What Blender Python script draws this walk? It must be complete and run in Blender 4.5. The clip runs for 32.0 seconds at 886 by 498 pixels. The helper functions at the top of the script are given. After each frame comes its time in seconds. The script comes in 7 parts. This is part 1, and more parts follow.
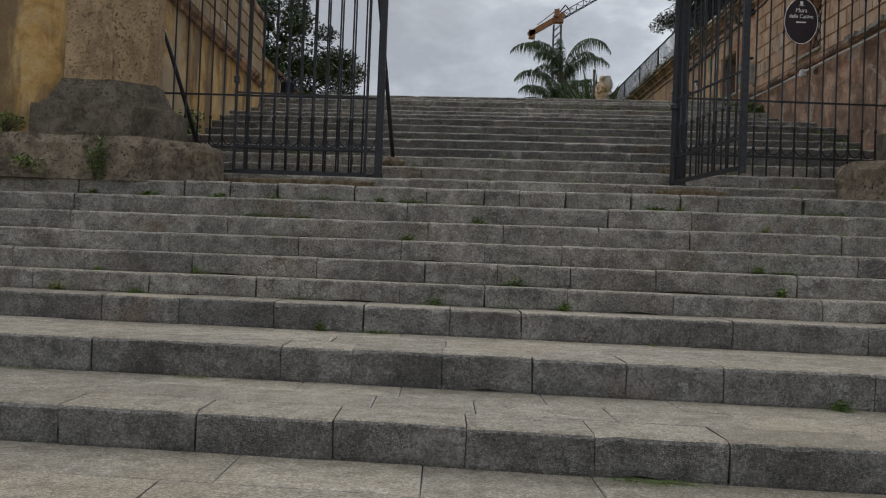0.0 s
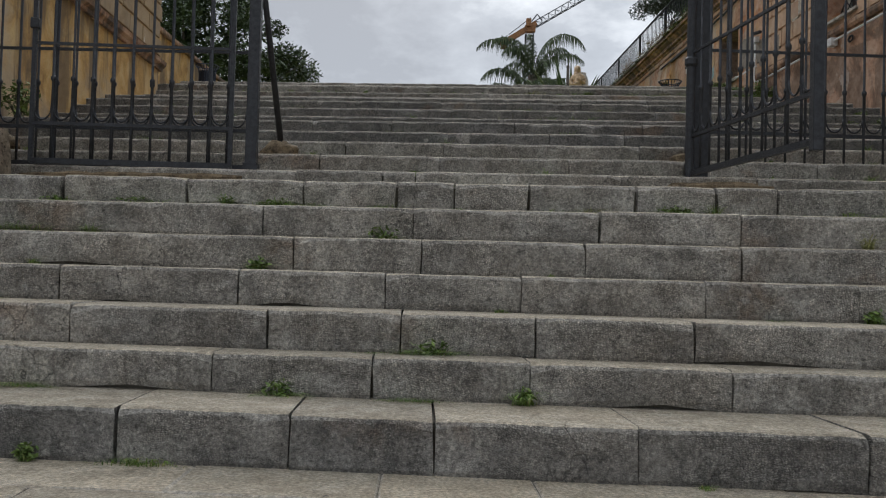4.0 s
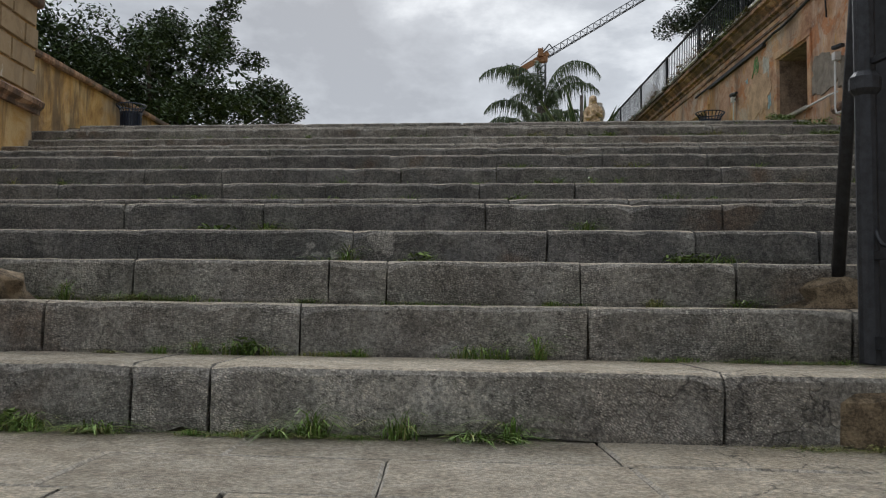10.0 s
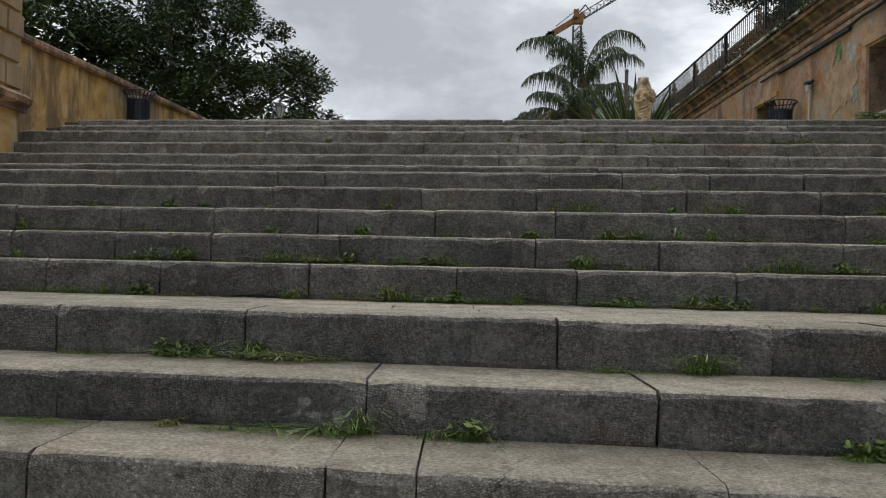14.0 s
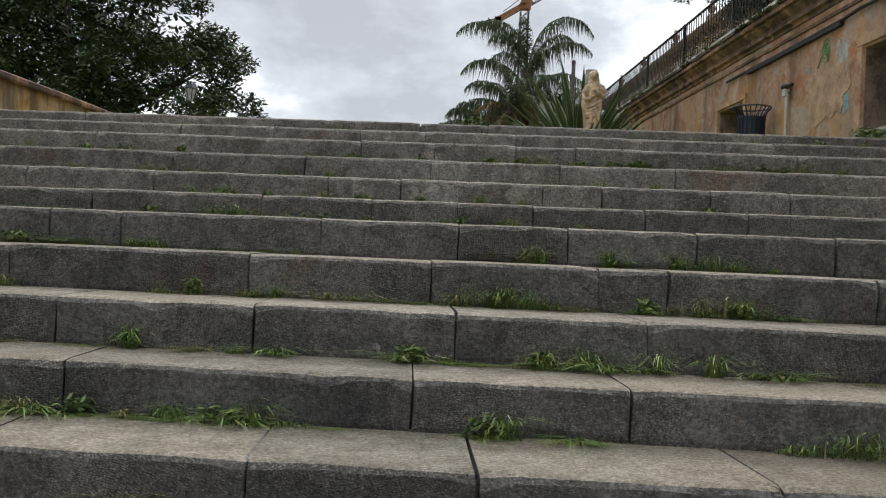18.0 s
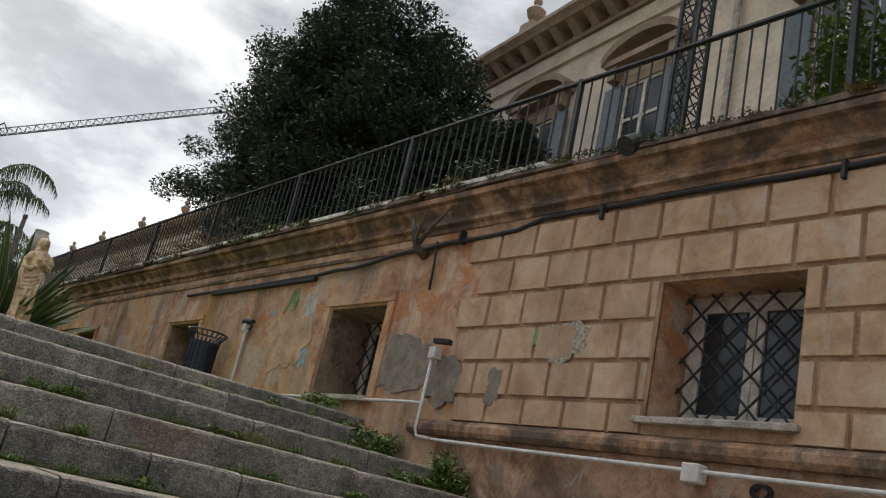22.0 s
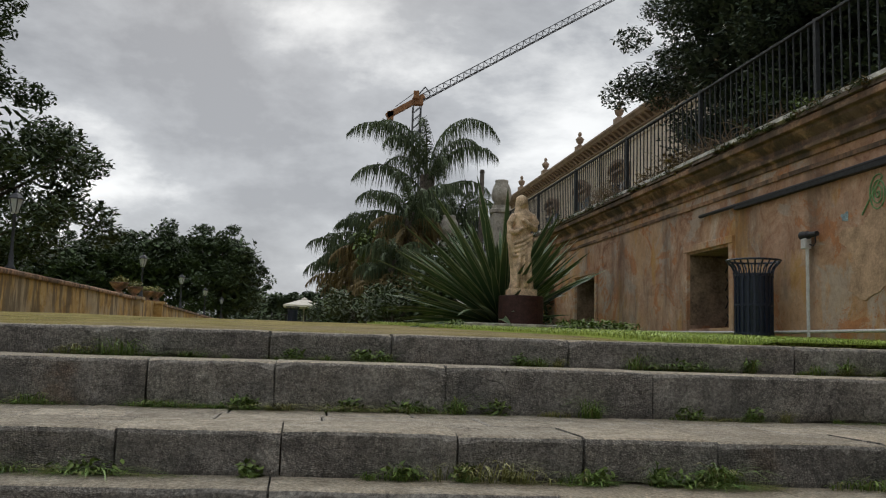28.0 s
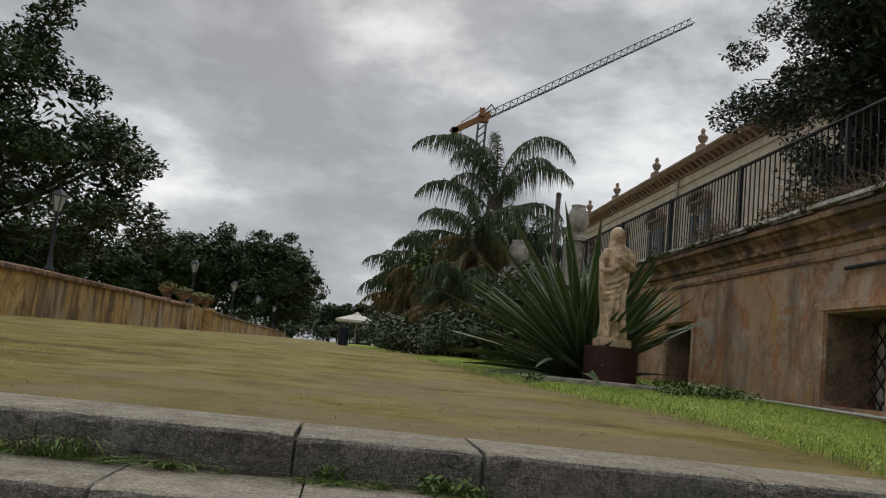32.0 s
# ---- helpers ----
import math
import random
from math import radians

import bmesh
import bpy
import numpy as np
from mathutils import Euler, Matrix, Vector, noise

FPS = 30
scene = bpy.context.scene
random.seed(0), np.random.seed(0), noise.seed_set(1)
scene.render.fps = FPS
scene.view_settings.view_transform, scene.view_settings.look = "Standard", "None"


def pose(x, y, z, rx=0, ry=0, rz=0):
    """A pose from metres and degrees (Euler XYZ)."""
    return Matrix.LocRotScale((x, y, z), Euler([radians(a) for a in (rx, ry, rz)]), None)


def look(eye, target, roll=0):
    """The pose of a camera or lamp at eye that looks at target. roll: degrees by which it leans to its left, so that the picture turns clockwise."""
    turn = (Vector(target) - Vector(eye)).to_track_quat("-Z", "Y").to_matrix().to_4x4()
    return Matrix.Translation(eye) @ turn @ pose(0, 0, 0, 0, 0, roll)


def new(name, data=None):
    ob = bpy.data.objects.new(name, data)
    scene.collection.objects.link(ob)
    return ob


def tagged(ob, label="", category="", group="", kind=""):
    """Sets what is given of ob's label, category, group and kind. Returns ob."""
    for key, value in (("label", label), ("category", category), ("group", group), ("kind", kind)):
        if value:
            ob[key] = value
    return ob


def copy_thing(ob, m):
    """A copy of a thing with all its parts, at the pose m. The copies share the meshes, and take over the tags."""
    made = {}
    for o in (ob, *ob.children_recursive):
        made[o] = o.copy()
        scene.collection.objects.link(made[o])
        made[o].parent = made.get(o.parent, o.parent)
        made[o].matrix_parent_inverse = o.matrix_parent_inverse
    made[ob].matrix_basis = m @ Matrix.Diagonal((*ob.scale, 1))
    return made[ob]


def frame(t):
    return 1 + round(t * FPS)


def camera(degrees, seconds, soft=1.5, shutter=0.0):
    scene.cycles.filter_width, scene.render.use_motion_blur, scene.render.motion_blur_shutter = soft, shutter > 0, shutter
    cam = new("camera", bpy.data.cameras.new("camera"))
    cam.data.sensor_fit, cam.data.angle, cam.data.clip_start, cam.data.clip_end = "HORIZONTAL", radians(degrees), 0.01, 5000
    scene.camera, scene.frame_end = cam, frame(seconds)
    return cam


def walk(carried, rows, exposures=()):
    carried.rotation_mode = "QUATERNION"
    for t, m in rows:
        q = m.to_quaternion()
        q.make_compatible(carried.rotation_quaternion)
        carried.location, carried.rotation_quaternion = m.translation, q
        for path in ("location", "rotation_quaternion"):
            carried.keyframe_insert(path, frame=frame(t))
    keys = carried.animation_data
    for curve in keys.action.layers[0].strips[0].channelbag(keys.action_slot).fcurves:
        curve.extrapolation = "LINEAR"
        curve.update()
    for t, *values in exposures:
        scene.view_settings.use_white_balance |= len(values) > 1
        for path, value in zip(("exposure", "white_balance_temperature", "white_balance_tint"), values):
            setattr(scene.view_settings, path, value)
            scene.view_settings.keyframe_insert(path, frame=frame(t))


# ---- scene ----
cam = camera(53.56, 32.0, soft=1.15)
# seconds, x, y, z, yaw, pitch, roll
ROWS = [
    (0.0, -0.013, 0.068, 1.447, -0.07, 0.91, -2.18),
    (0.5, 0.040, 0.510, 1.466, -0.22, 0.94, -1.83),
    (1.0, 0.055, 0.938, 1.476, -0.85, 0.95, -1.44),
    (1.5, 0.090, 1.370, 1.477, -2.33, 2.49, -0.98),
    (2.0, 0.185, 1.781, 1.490, -2.15, 2.26, -1.83),
    (2.5, 0.258, 2.188, 1.510, -2.36, 2.29, -2.25),
    (3.0, 0.376, 2.528, 1.527, -1.84, 1.93, -1.69),
    (3.5, 0.443, 2.943, 1.579, -1.61, 1.77, -1.96),
    (5.5, 0.659, 4.339, 1.829, -1.99, 1.75, 0.59),
    (6.0, 0.675, 4.684, 1.976, -2.28, 1.51, -0.08),
    (6.5, 0.729, 4.931, 2.049, -2.26, 1.57, -0.02),
    (7.0, 0.809, 5.210, 2.116, -1.84, 4.98, -0.15),
    (7.5, 0.910, 5.515, 2.105, -1.81, 4.55, -0.50),
    (8.0, 0.956, 5.822, 2.250, -1.79, 3.75, -0.69),
    (8.5, 1.042, 6.121, 2.254, -1.58, 3.21, -0.39),
    (9.0, 1.105, 6.439, 2.303, -0.91, 2.72, -0.88),
    (9.5, 1.111, 6.802, 2.357, -0.92, 2.07, -1.18),
    (10.0, 1.126, 7.040, 2.545, -0.52, 3.77, -0.65),
    (10.5, 1.123, 7.207, 2.684, -0.34, 5.12, -0.94),
    (11.0, 1.090, 7.374, 2.688, 0.54, 4.48, -1.33),
    (11.5, 1.045, 7.538, 2.834, 0.50, 3.91, -1.13),
    (12.0, 1.053, 7.712, 2.867, 0.59, 3.34, -0.74),
    (12.5, 1.068, 7.862, 3.023, 1.22, 2.71, 0.27),
    (13.0, 1.073, 8.058, 3.040, 1.42, 2.40, -0.61),
    (13.5, 1.059, 8.201, 3.200, 1.28, 1.80, -1.55),
    (14.0, 1.044, 8.344, 3.252, 1.47, 1.24, -1.25),
    (14.5, 1.056, 8.426, 3.385, 2.78, 2.12, -0.52),
    (16.5, 1.202, 9.435, 3.534, 4.10, 1.22, -0.19),
    (17.0, 1.283, 9.861, 3.546, 3.03, 1.51, -1.75),
    (17.5, 1.363, 10.184, 3.681, -1.94, 1.41, -1.22),
    (18.0, 1.400, 10.505, 3.818, -2.25, 0.27, -2.43),
    (18.5, 1.460, 10.561, 3.842, -9.04, 1.35, -3.34),
    (19.0, 1.441, 10.643, 3.823, -26.71, 7.04, -6.82),
    (19.5, 1.273, 10.706, 3.899, -38.80, 15.16, -8.11),
    (20.0, 1.380, 10.932, 3.960, -42.00, 19.99, -10.48),
    (20.5, 1.468, 11.118, 4.097, -44.54, 21.67, -11.41),
    (21.0, 1.483, 11.310, 4.103, -45.35, 20.79, -14.16),
    (21.5, 1.511, 11.511, 4.199, -44.62, 19.63, -14.45),
    (22.0, 1.553, 11.620, 4.253, -40.03, 17.72, -12.24),
    (22.5, 1.638, 11.783, 4.294, -30.97, 16.50, -10.06),
    (23.0, 1.650, 12.009, 4.259, -19.82, 13.49, -8.44),
    (23.5, 1.630, 12.299, 4.275, -15.04, 11.90, -4.51),
    (24.0, 1.569, 12.445, 4.252, -10.92, 10.84, -1.42),
    (24.5, 1.622, 12.696, 4.417, -5.76, 10.02, -0.93),
    (26.5, 1.529, 13.449, 4.767, -6.64, 8.69, -0.39),
    (27.0, 1.559, 13.607, 4.862, -6.12, 7.68, -2.35),
    (27.5, 1.603, 13.830, 4.841, -7.71, 7.30, -1.34),
    (28.0, 1.620, 14.074, 4.973, -9.18, 6.37, -1.69),
    (28.5, 1.605, 14.189, 4.990, -9.32, 5.71, -2.02),
    (29.0, 1.638, 14.354, 5.102, -9.19, 4.99, -1.65),
    (29.5, 1.636, 14.469, 5.174, -9.01, 4.61, -3.93),
    (30.0, 1.570, 14.668, 5.182, -9.24, 7.39, -4.86),
    (30.5, 1.518, 14.918, 5.166, -8.74, 7.15, -2.77),
    (31.0, 1.532, 15.161, 5.190, -5.97, 7.49, -2.87),
    (31.5, 1.597, 15.474, 5.178, -5.60, 7.99, -3.65),
    (32.0, 1.615, 15.720, 5.321, -5.96, 7.27, -5.58),
]
EXPOSURES = [(t, stops, 5880.0 if t < 4 else 6000.0 if t < 21 else 6200.0, 10.0) for t, stops in (
    (0.0, -0.2), (1.0, 0.12), (2.0, 0.25), (3.0, 0.22), (6.0, -0.05), (9.0, 0.17), (10.0, 0.08), (12.0, -0.05), (13.0, 0.0), (14.0, 0.06), (17.0, 0.0), (18.0, 0.32), (19.0, 0.46), (19.5, 0.3), (20.5, 0.15), (21.0, -0.55), (22.0, 0.24), (23.0, -0.1), (24.0, -0.69), (27.0, 0.08), (28.0, -0.14), (32.0, -0.34))]
walk(cam, [(t, pose(x, y, z, 90 + pitch, roll, yaw)) for t, x, y, z, yaw, pitch, roll in ROWS], EXPOSURES)

# ---------------------------------------------------------------- sky and sun
SUN_ELEV, SUN_YAW = 38.0, -4.0  # the sun stands behind the clouds, ahead of the stairs


def build_world():
    w = bpy.data.worlds.new("overcast_sky")
    scene.world = w
    w.use_nodes = True
    nt = w.node_tree
    nt.nodes.clear()
    out = nt.nodes.new("ShaderNodeOutputWorld")
    bg = nt.nodes.new("ShaderNodeBackground")
    sky = nt.nodes.new("ShaderNodeTexSky")
    sky.sky_type = "NISHITA"
    sky.sun_disc = False
    sky.sun_elevation = radians(SUN_ELEV)
    sky.sun_rotation = radians(SUN_YAW)
    sky.dust_density = 4.0
    tc = nt.nodes.new("ShaderNodeTexCoord")
    mp = nt.nodes.new("ShaderNodeMapping")
    mp.inputs["Scale"].default_value = (1.0, 1.0, 2.0)
    mp.inputs["Location"].default_value = (0.35, 0.1, 0.2)
    n1 = nt.nodes.new("ShaderNodeTexNoise")
    n1.inputs["Scale"].default_value = 2.6
    n1.inputs["Detail"].default_value = 9.0
    n1.inputs["Roughness"].default_value = 0.58
    n1.inputs["Distortion"].default_value = 0.12
    cr = nt.nodes.new("ShaderNodeValToRGB")
    e = cr.color_ramp.elements
    e[0].position, e[0].color = 0.40, (0.235, 0.245, 0.258, 1)
    e[1].position, e[1].color = 0.62, (0.70, 0.695, 0.67, 1)
    m = cr.color_ramp.elements.new(0.5)
    m.color = (0.345, 0.355, 0.363, 1)
    # the glow of the clouds round the hidden sun
    vs = nt.nodes.new("ShaderNodeVectorMath")
    vs.operation = "DOT_PRODUCT"
    sun = Vector((math.sin(radians(-SUN_YAW)) * math.cos(radians(SUN_ELEV)), math.cos(radians(SUN_YAW)) * math.cos(radians(SUN_ELEV)), math.sin(radians(SUN_ELEV))))
    vs.inputs[1].default_value = sun
    mr = nt.nodes.new("ShaderNodeMapRange")
    mr.inputs["From Min"].default_value, mr.inputs["From Max"].default_value = 0.7, 1.0
    mr.inputs["To Min"].default_value, mr.inputs["To Max"].default_value = 1.0, 1.12
    # the cloud layer is thinner overhead
    sep = nt.nodes.new("ShaderNodeSeparateXYZ")
    zen = nt.nodes.new("ShaderNodeMapRange")
    zen.inputs["From Min"].default_value, zen.inputs["From Max"].default_value = 0.52, 0.92
    zen.inputs["To Min"].default_value, zen.inputs["To Max"].default_value = 1.0, 3.2
    low = nt.nodes.new("ShaderNodeMapRange")
    low.inputs["From Min"].default_value, low.inputs["From Max"].default_value = 0.16, 0.46
    low.inputs["To Min"].default_value, low.inputs["To Max"].default_value = 1.5, 1.0
    band = nt.nodes.new("ShaderNodeMath")
    band.operation = "MULTIPLY"
    both = nt.nodes.new("ShaderNodeMath")
    both.operation = "MULTIPLY"
    mul = nt.nodes.new("ShaderNodeMix")
    mul.data_type, mul.blend_type = "RGBA", "MULTIPLY"
    mul.inputs["Factor"].default_value = 1.0
    sc = nt.nodes.new("ShaderNodeVectorMath")
    sc.operation = "SCALE"
    sc.inputs["Scale"].default_value = 0.006
    add = nt.nodes.new("ShaderNodeVectorMath")
    add.operation = "ADD"
    L = nt.links.new
    L(tc.outputs["Generated"], mp.inputs["Vector"])
    L(mp.outputs["Vector"], n1.inputs["Vector"])
    L(n1.outputs["Fac"], cr.inputs["Fac"])
    L(tc.outputs["Generated"], vs.inputs[0])
    L(vs.outputs["Value"], mr.inputs["Value"])
    L(cr.outputs["Color"], mul.inputs[6])
    L(tc.outputs["Generated"], sep.inputs[0])
    L(sep.outputs["Z"], zen.inputs["Value"])
    L(mr.outputs["Result"], both.inputs[0])
    L(sep.outputs["Z"], low.inputs["Value"])
    L(low.outputs["Result"], band.inputs[0])
    L(zen.outputs["Result"], band.inputs[1])
    L(band.outputs[0], both.inputs[1])
    L(both.outputs[0], mul.inputs[7])
    L(sky.outputs["Color"], sc.inputs[0])
    L(mul.outputs[2], add.inputs[0])
    L(sc.outputs["Vector"], add.inputs[1])
    L(add.outputs["Vector"], bg.inputs["Color"])
    bg.inputs["Strength"].default_value = 1.0
    L(bg.outputs["Background"], out.inputs["Surface"])
    lamp = bpy.data.lights.new("sun", "SUN")
    lamp.energy, lamp.angle, lamp.color = 1.3, radians(28), (1.0, 0.96, 0.91)
    ob = new("sun", lamp)
    ob.matrix_basis = look(sun * 60, (0, 0, 0))


build_world()


# ---------------------------------------------------------------- materials
class Nodes:
    def __init__(self, name):
        self.mat = bpy.data.materials.new(name)
        self.mat.use_nodes = True
        self.nt = self.mat.node_tree
        self.bsdf = self.nt.nodes["Principled BSDF"]
        self.tc = self.nt.nodes.new("ShaderNodeTexCoord")
        self.rand = self.nt.nodes.new("ShaderNodeObjectInfo").outputs["Random"]
        self.geo = self.nt.nodes.new("ShaderNodeNewGeometry")

    def pos(self, scale=(1, 1, 1)):
        m = self.nt.nodes.new("ShaderNodeMapping")
        m.inputs["Scale"].default_value = scale
        self.nt.links.new(self.geo.outputs["Position"], m.inputs["Vector"])
        return m.outputs["Vector"]

    def noise(self, scale, detail=6, rough=0.6, stretch=(1, 1, 1), dist=0.0):
        n = self.nt.nodes.new("ShaderNodeTexNoise")
        n.inputs["Scale"].default_value = scale
        n.inputs["Detail"].default_value = detail
        n.inputs["Roughness"].default_value = rough
        n.inputs["Distortion"].default_value = dist
        self.nt.links.new(self.pos(stretch), n.inputs["Vector"])
        return n.outputs["Fac"]

    def ramp(self, fac, stops):
        r = self.nt.nodes.new("ShaderNodeValToRGB")
        els = r.color_ramp.elements
        while len(els) < len(stops):
            els.new(0.5)
        for el, (p, c) in zip(els, stops):
            el.position = p
            el.color = (*c, 1) if len(c) == 3 else c
        self.nt.links.new(fac, r.inputs["Fac"])
        return r.outputs["Color"]

    def mix(self, fac, a, b, blend="MIX"):
        m = self.nt.nodes.new("ShaderNodeMix")
        m.data_type, m.blend_type = "RGBA", blend
        for val, sock in ((fac, m.inputs[0]), (a, m.inputs[6]), (b, m.inputs[7])):
            if isinstance(val, (int, float)):
                sock.default_value = val
            elif isinstance(val, tuple):
                sock.default_value = (*val, 1)
            else:
                self.nt.links.new(val, sock)
        return m.outputs[2]

    def math(self, op, a, b=0.0):
        m = self.nt.nodes.new("ShaderNodeMath")
        m.operation = op
        for val, sock in ((a, m.inputs[0]), (b, m.inputs[1])):
            if isinstance(val, (int, float)):
                sock.default_value = val
            else:
                self.nt.links.new(val, sock)
        return m.outputs[0]

    def step(self, fac, lo, hi):
        return self.ramp(fac, [(lo, (0, 0, 0)), (hi, (1, 1, 1))])

    def up(self):
        s = self.nt.nodes.new("ShaderNodeSeparateXYZ")
        self.nt.links.new(self.geo.outputs["True Normal"], s.inputs[0])
        return s.outputs["Z"]

    def done(self, color, rough=0.85, bump=None, strength=0.3, dist=0.01, metal=0.0, spec=0.3):
        if isinstance(color, tuple):
            self.bsdf.inputs["Base Color"].default_value = (*color, 1)
        else:
            self.nt.links.new(color, self.bsdf.inputs["Base Color"])
        if isinstance(rough, (int, float)):
            self.bsdf.inputs["Roughness"].default_value = rough
        else:
            self.nt.links.new(rough, self.bsdf.inputs["Roughness"])
        self.bsdf.inputs["Metallic"].default_value = metal
        self.bsdf.inputs["Specular IOR Level"].default_value = spec
        if bump is not None:
            b = self.nt.nodes.new("ShaderNodeBump")
            b.inputs["Strength"].default_value = strength
            b.inputs["Distance"].default_value = dist
            self.nt.links.new(bump, b.inputs["Height"])
            self.nt.links.new(b.outputs["Normal"], self.bsdf.inputs["Normal"])
        return self.mat


def stone_step(name, face_dark):
    n = Nodes(name)
    big = n.noise(0.8, 5, 0.6)
    mid = n.noise(5.0, 10, 0.72, dist=0.4)
    fine = n.noise(70.0, 6, 0.75)
    grit = n.noise(190.0, 3, 0.7)
    streak = n.noise(2.2, 9, 0.72, (1.0, 1.0, 0.45))
    base = n.ramp(mid, [(0.38, (0.38, 0.347, 0.297)), (0.46, (0.50, 0.46, 0.397)), (0.54, (0.58, 0.535, 0.465)), (0.64, (0.69, 0.645, 0.57))])
    # darker patches and runs on the upright faces
    face = n.mix(n.math("MULTIPLY", n.step(streak, 0.50, 0.58), 0.28 + 0.2 * face_dark), base, (0.13, 0.124, 0.115))
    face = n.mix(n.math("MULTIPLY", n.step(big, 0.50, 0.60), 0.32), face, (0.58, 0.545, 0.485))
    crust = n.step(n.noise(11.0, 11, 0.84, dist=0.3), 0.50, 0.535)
    face = n.mix(n.math("MULTIPLY", crust, 0.40 + 0.1 * face_dark), face, (0.115, 0.11, 0.102))
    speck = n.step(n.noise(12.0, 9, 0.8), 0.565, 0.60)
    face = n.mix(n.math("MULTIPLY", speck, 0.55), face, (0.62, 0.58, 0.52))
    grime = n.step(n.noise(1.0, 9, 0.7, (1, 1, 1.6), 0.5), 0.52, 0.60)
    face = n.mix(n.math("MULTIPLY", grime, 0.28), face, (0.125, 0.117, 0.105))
    # one even, cooler and darker tone over the upright faces
    face = n.mix(min(0.62, 0.48 * face_dark), face, (0.112, 0.116, 0.124))
    warm = n.step(n.noise(1.1, 8, 0.66, dist=0.6), 0.46, 0.62)
    face = n.mix(n.math("MULTIPLY", warm, 0.16 - 0.12 * min(1.0, face_dark)), face, (0.42, 0.325, 0.225))
    rust = n.step(n.noise(1.4, 7, 0.62), 0.60, 0.68)
    face = n.mix(n.math("MULTIPLY", rust, 0.5), face, (0.30, 0.19, 0.115))
    chip = n.step(n.noise(3.0, 4, 0.55), 0.665, 0.68)
    face = n.mix(n.math("MULTIPLY", chip, 0.7), face, (0.62, 0.58, 0.52))
    # upward surfaces are paler, warm and speckled with dirt
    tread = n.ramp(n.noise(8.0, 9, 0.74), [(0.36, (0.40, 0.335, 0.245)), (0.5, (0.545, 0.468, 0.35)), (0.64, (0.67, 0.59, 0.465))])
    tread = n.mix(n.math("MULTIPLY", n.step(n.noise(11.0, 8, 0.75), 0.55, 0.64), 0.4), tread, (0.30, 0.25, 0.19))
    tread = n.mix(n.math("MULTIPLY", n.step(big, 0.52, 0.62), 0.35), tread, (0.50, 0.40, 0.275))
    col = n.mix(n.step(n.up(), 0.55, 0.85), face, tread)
    col = n.mix(n.math("MULTIPLY", n.rand, 0.6), col, n.mix(1.0, col, (0.55, 0.56, 0.58), "MULTIPLY"))
    # the trodden arris is rubbed pale
    arris = n.ramp(n.up(), [(0.35, (0, 0, 0)), (0.55, (0.55, 0.55, 0.55)), (0.86, (0.55, 0.55, 0.55)), (0.95, (0, 0, 0))])
    col = n.mix(n.math("MULTIPLY", arris, n.step(n.noise(7.0, 8, 0.75), 0.40, 0.56)), col, (0.62, 0.575, 0.505))
    # tooth-chisel work: slanting rows of small dents, each stone at its own slant
    flat = n.ramp(n.up(), [(0.5, (1, 1, 1)), (0.8, (0, 0, 0))])
    turn = n.nt.nodes.new("ShaderNodeVectorRotate")
    turn.rotation_type = "Y_AXIS"
    warped = n.nt.nodes.new("ShaderNodeVectorMath")
    warped.operation = "MULTIPLY_ADD"
    wob = n.nt.nodes.new("ShaderNodeTexNoise")
    wob.inputs["Scale"].default_value = 9.0
    n.nt.links.new(n.geo.outputs["Position"], wob.inputs["Vector"])
    n.nt.links.new(wob.outputs["Color"], warped.inputs[0])
    warped.inputs[1].default_value = (0.05, 0.05, 0.05)
    n.nt.links.new(n.geo.outputs["Position"], warped.inputs[2])
    n.nt.links.new(warped.outputs["Vector"], turn.inputs["Vector"])
    n.nt.links.new(n.math("SUBTRACT", n.math("MULTIPLY", n.rand, 1.1), 0.6), turn.inputs["Angle"])
    dent = n.nt.nodes.new("ShaderNodeTexVoronoi")
    dent.inputs["Scale"].default_value = 1.0
    dent.inputs["Randomness"].default_value = 0.62
    grid = n.nt.nodes.new("ShaderNodeMapping")
    grid.inputs["Scale"].default_value = (96.0, 14.0, 150.0)
    n.nt.links.new(turn.outputs["Vector"], grid.inputs["Vector"])
    n.nt.links.new(grid.outputs["Vector"], dent.inputs["Vector"])
    tip = n.ramp(dent.outputs["Distance"], [(0.18, (1, 1, 1)), (0.55, (0, 0, 0))])
    worked = n.math("MULTIPLY", flat, n.step(n.noise(2.6, 8, 0.72), 0.42, 0.54))
    tool = n.math("MULTIPLY", worked, n.math("SUBTRACT", 1.0, tip))
    col = n.mix(n.math("MULTIPLY", tool, 0.5), col, n.mix(1.0, col, (0.45, 0.44, 0.43), "MULTIPLY"))
    col = n.mix(n.math("MULTIPLY", n.math("MULTIPLY", worked, tip), 0.55), col, n.mix(1.0, col, (1.6, 1.57, 1.53), "MULTIPLY"))
    # crisp pits and broken edges of flakes
    pit = n.step(n.noise(20.0, 8, 0.78, (1, 1, 1.5), 1.4), 0.575, 0.60)
    col = n.mix(n.math("MULTIPLY", n.math("MULTIPLY", pit, flat), 0.7), col, (0.09, 0.083, 0.075))
    # dark smears and drips
    smear = n.math("MULTIPLY", n.step(n.noise(7.0, 9, 0.75, (1, 1, 0.6), 0.8), 0.545, 0.60), n.ramp(n.up(), [(0.5, (1, 1, 1)), (0.8, (0.25, 0.25, 0.25))]))
    col = n.mix(n.math("MULTIPLY", smear, 0.3), col, (0.10, 0.095, 0.088))
    col = n.mix(n.step(fine, 0.50, 0.58), col, n.mix(1.0, col, (0.66, 0.655, 0.65), "MULTIPLY"))
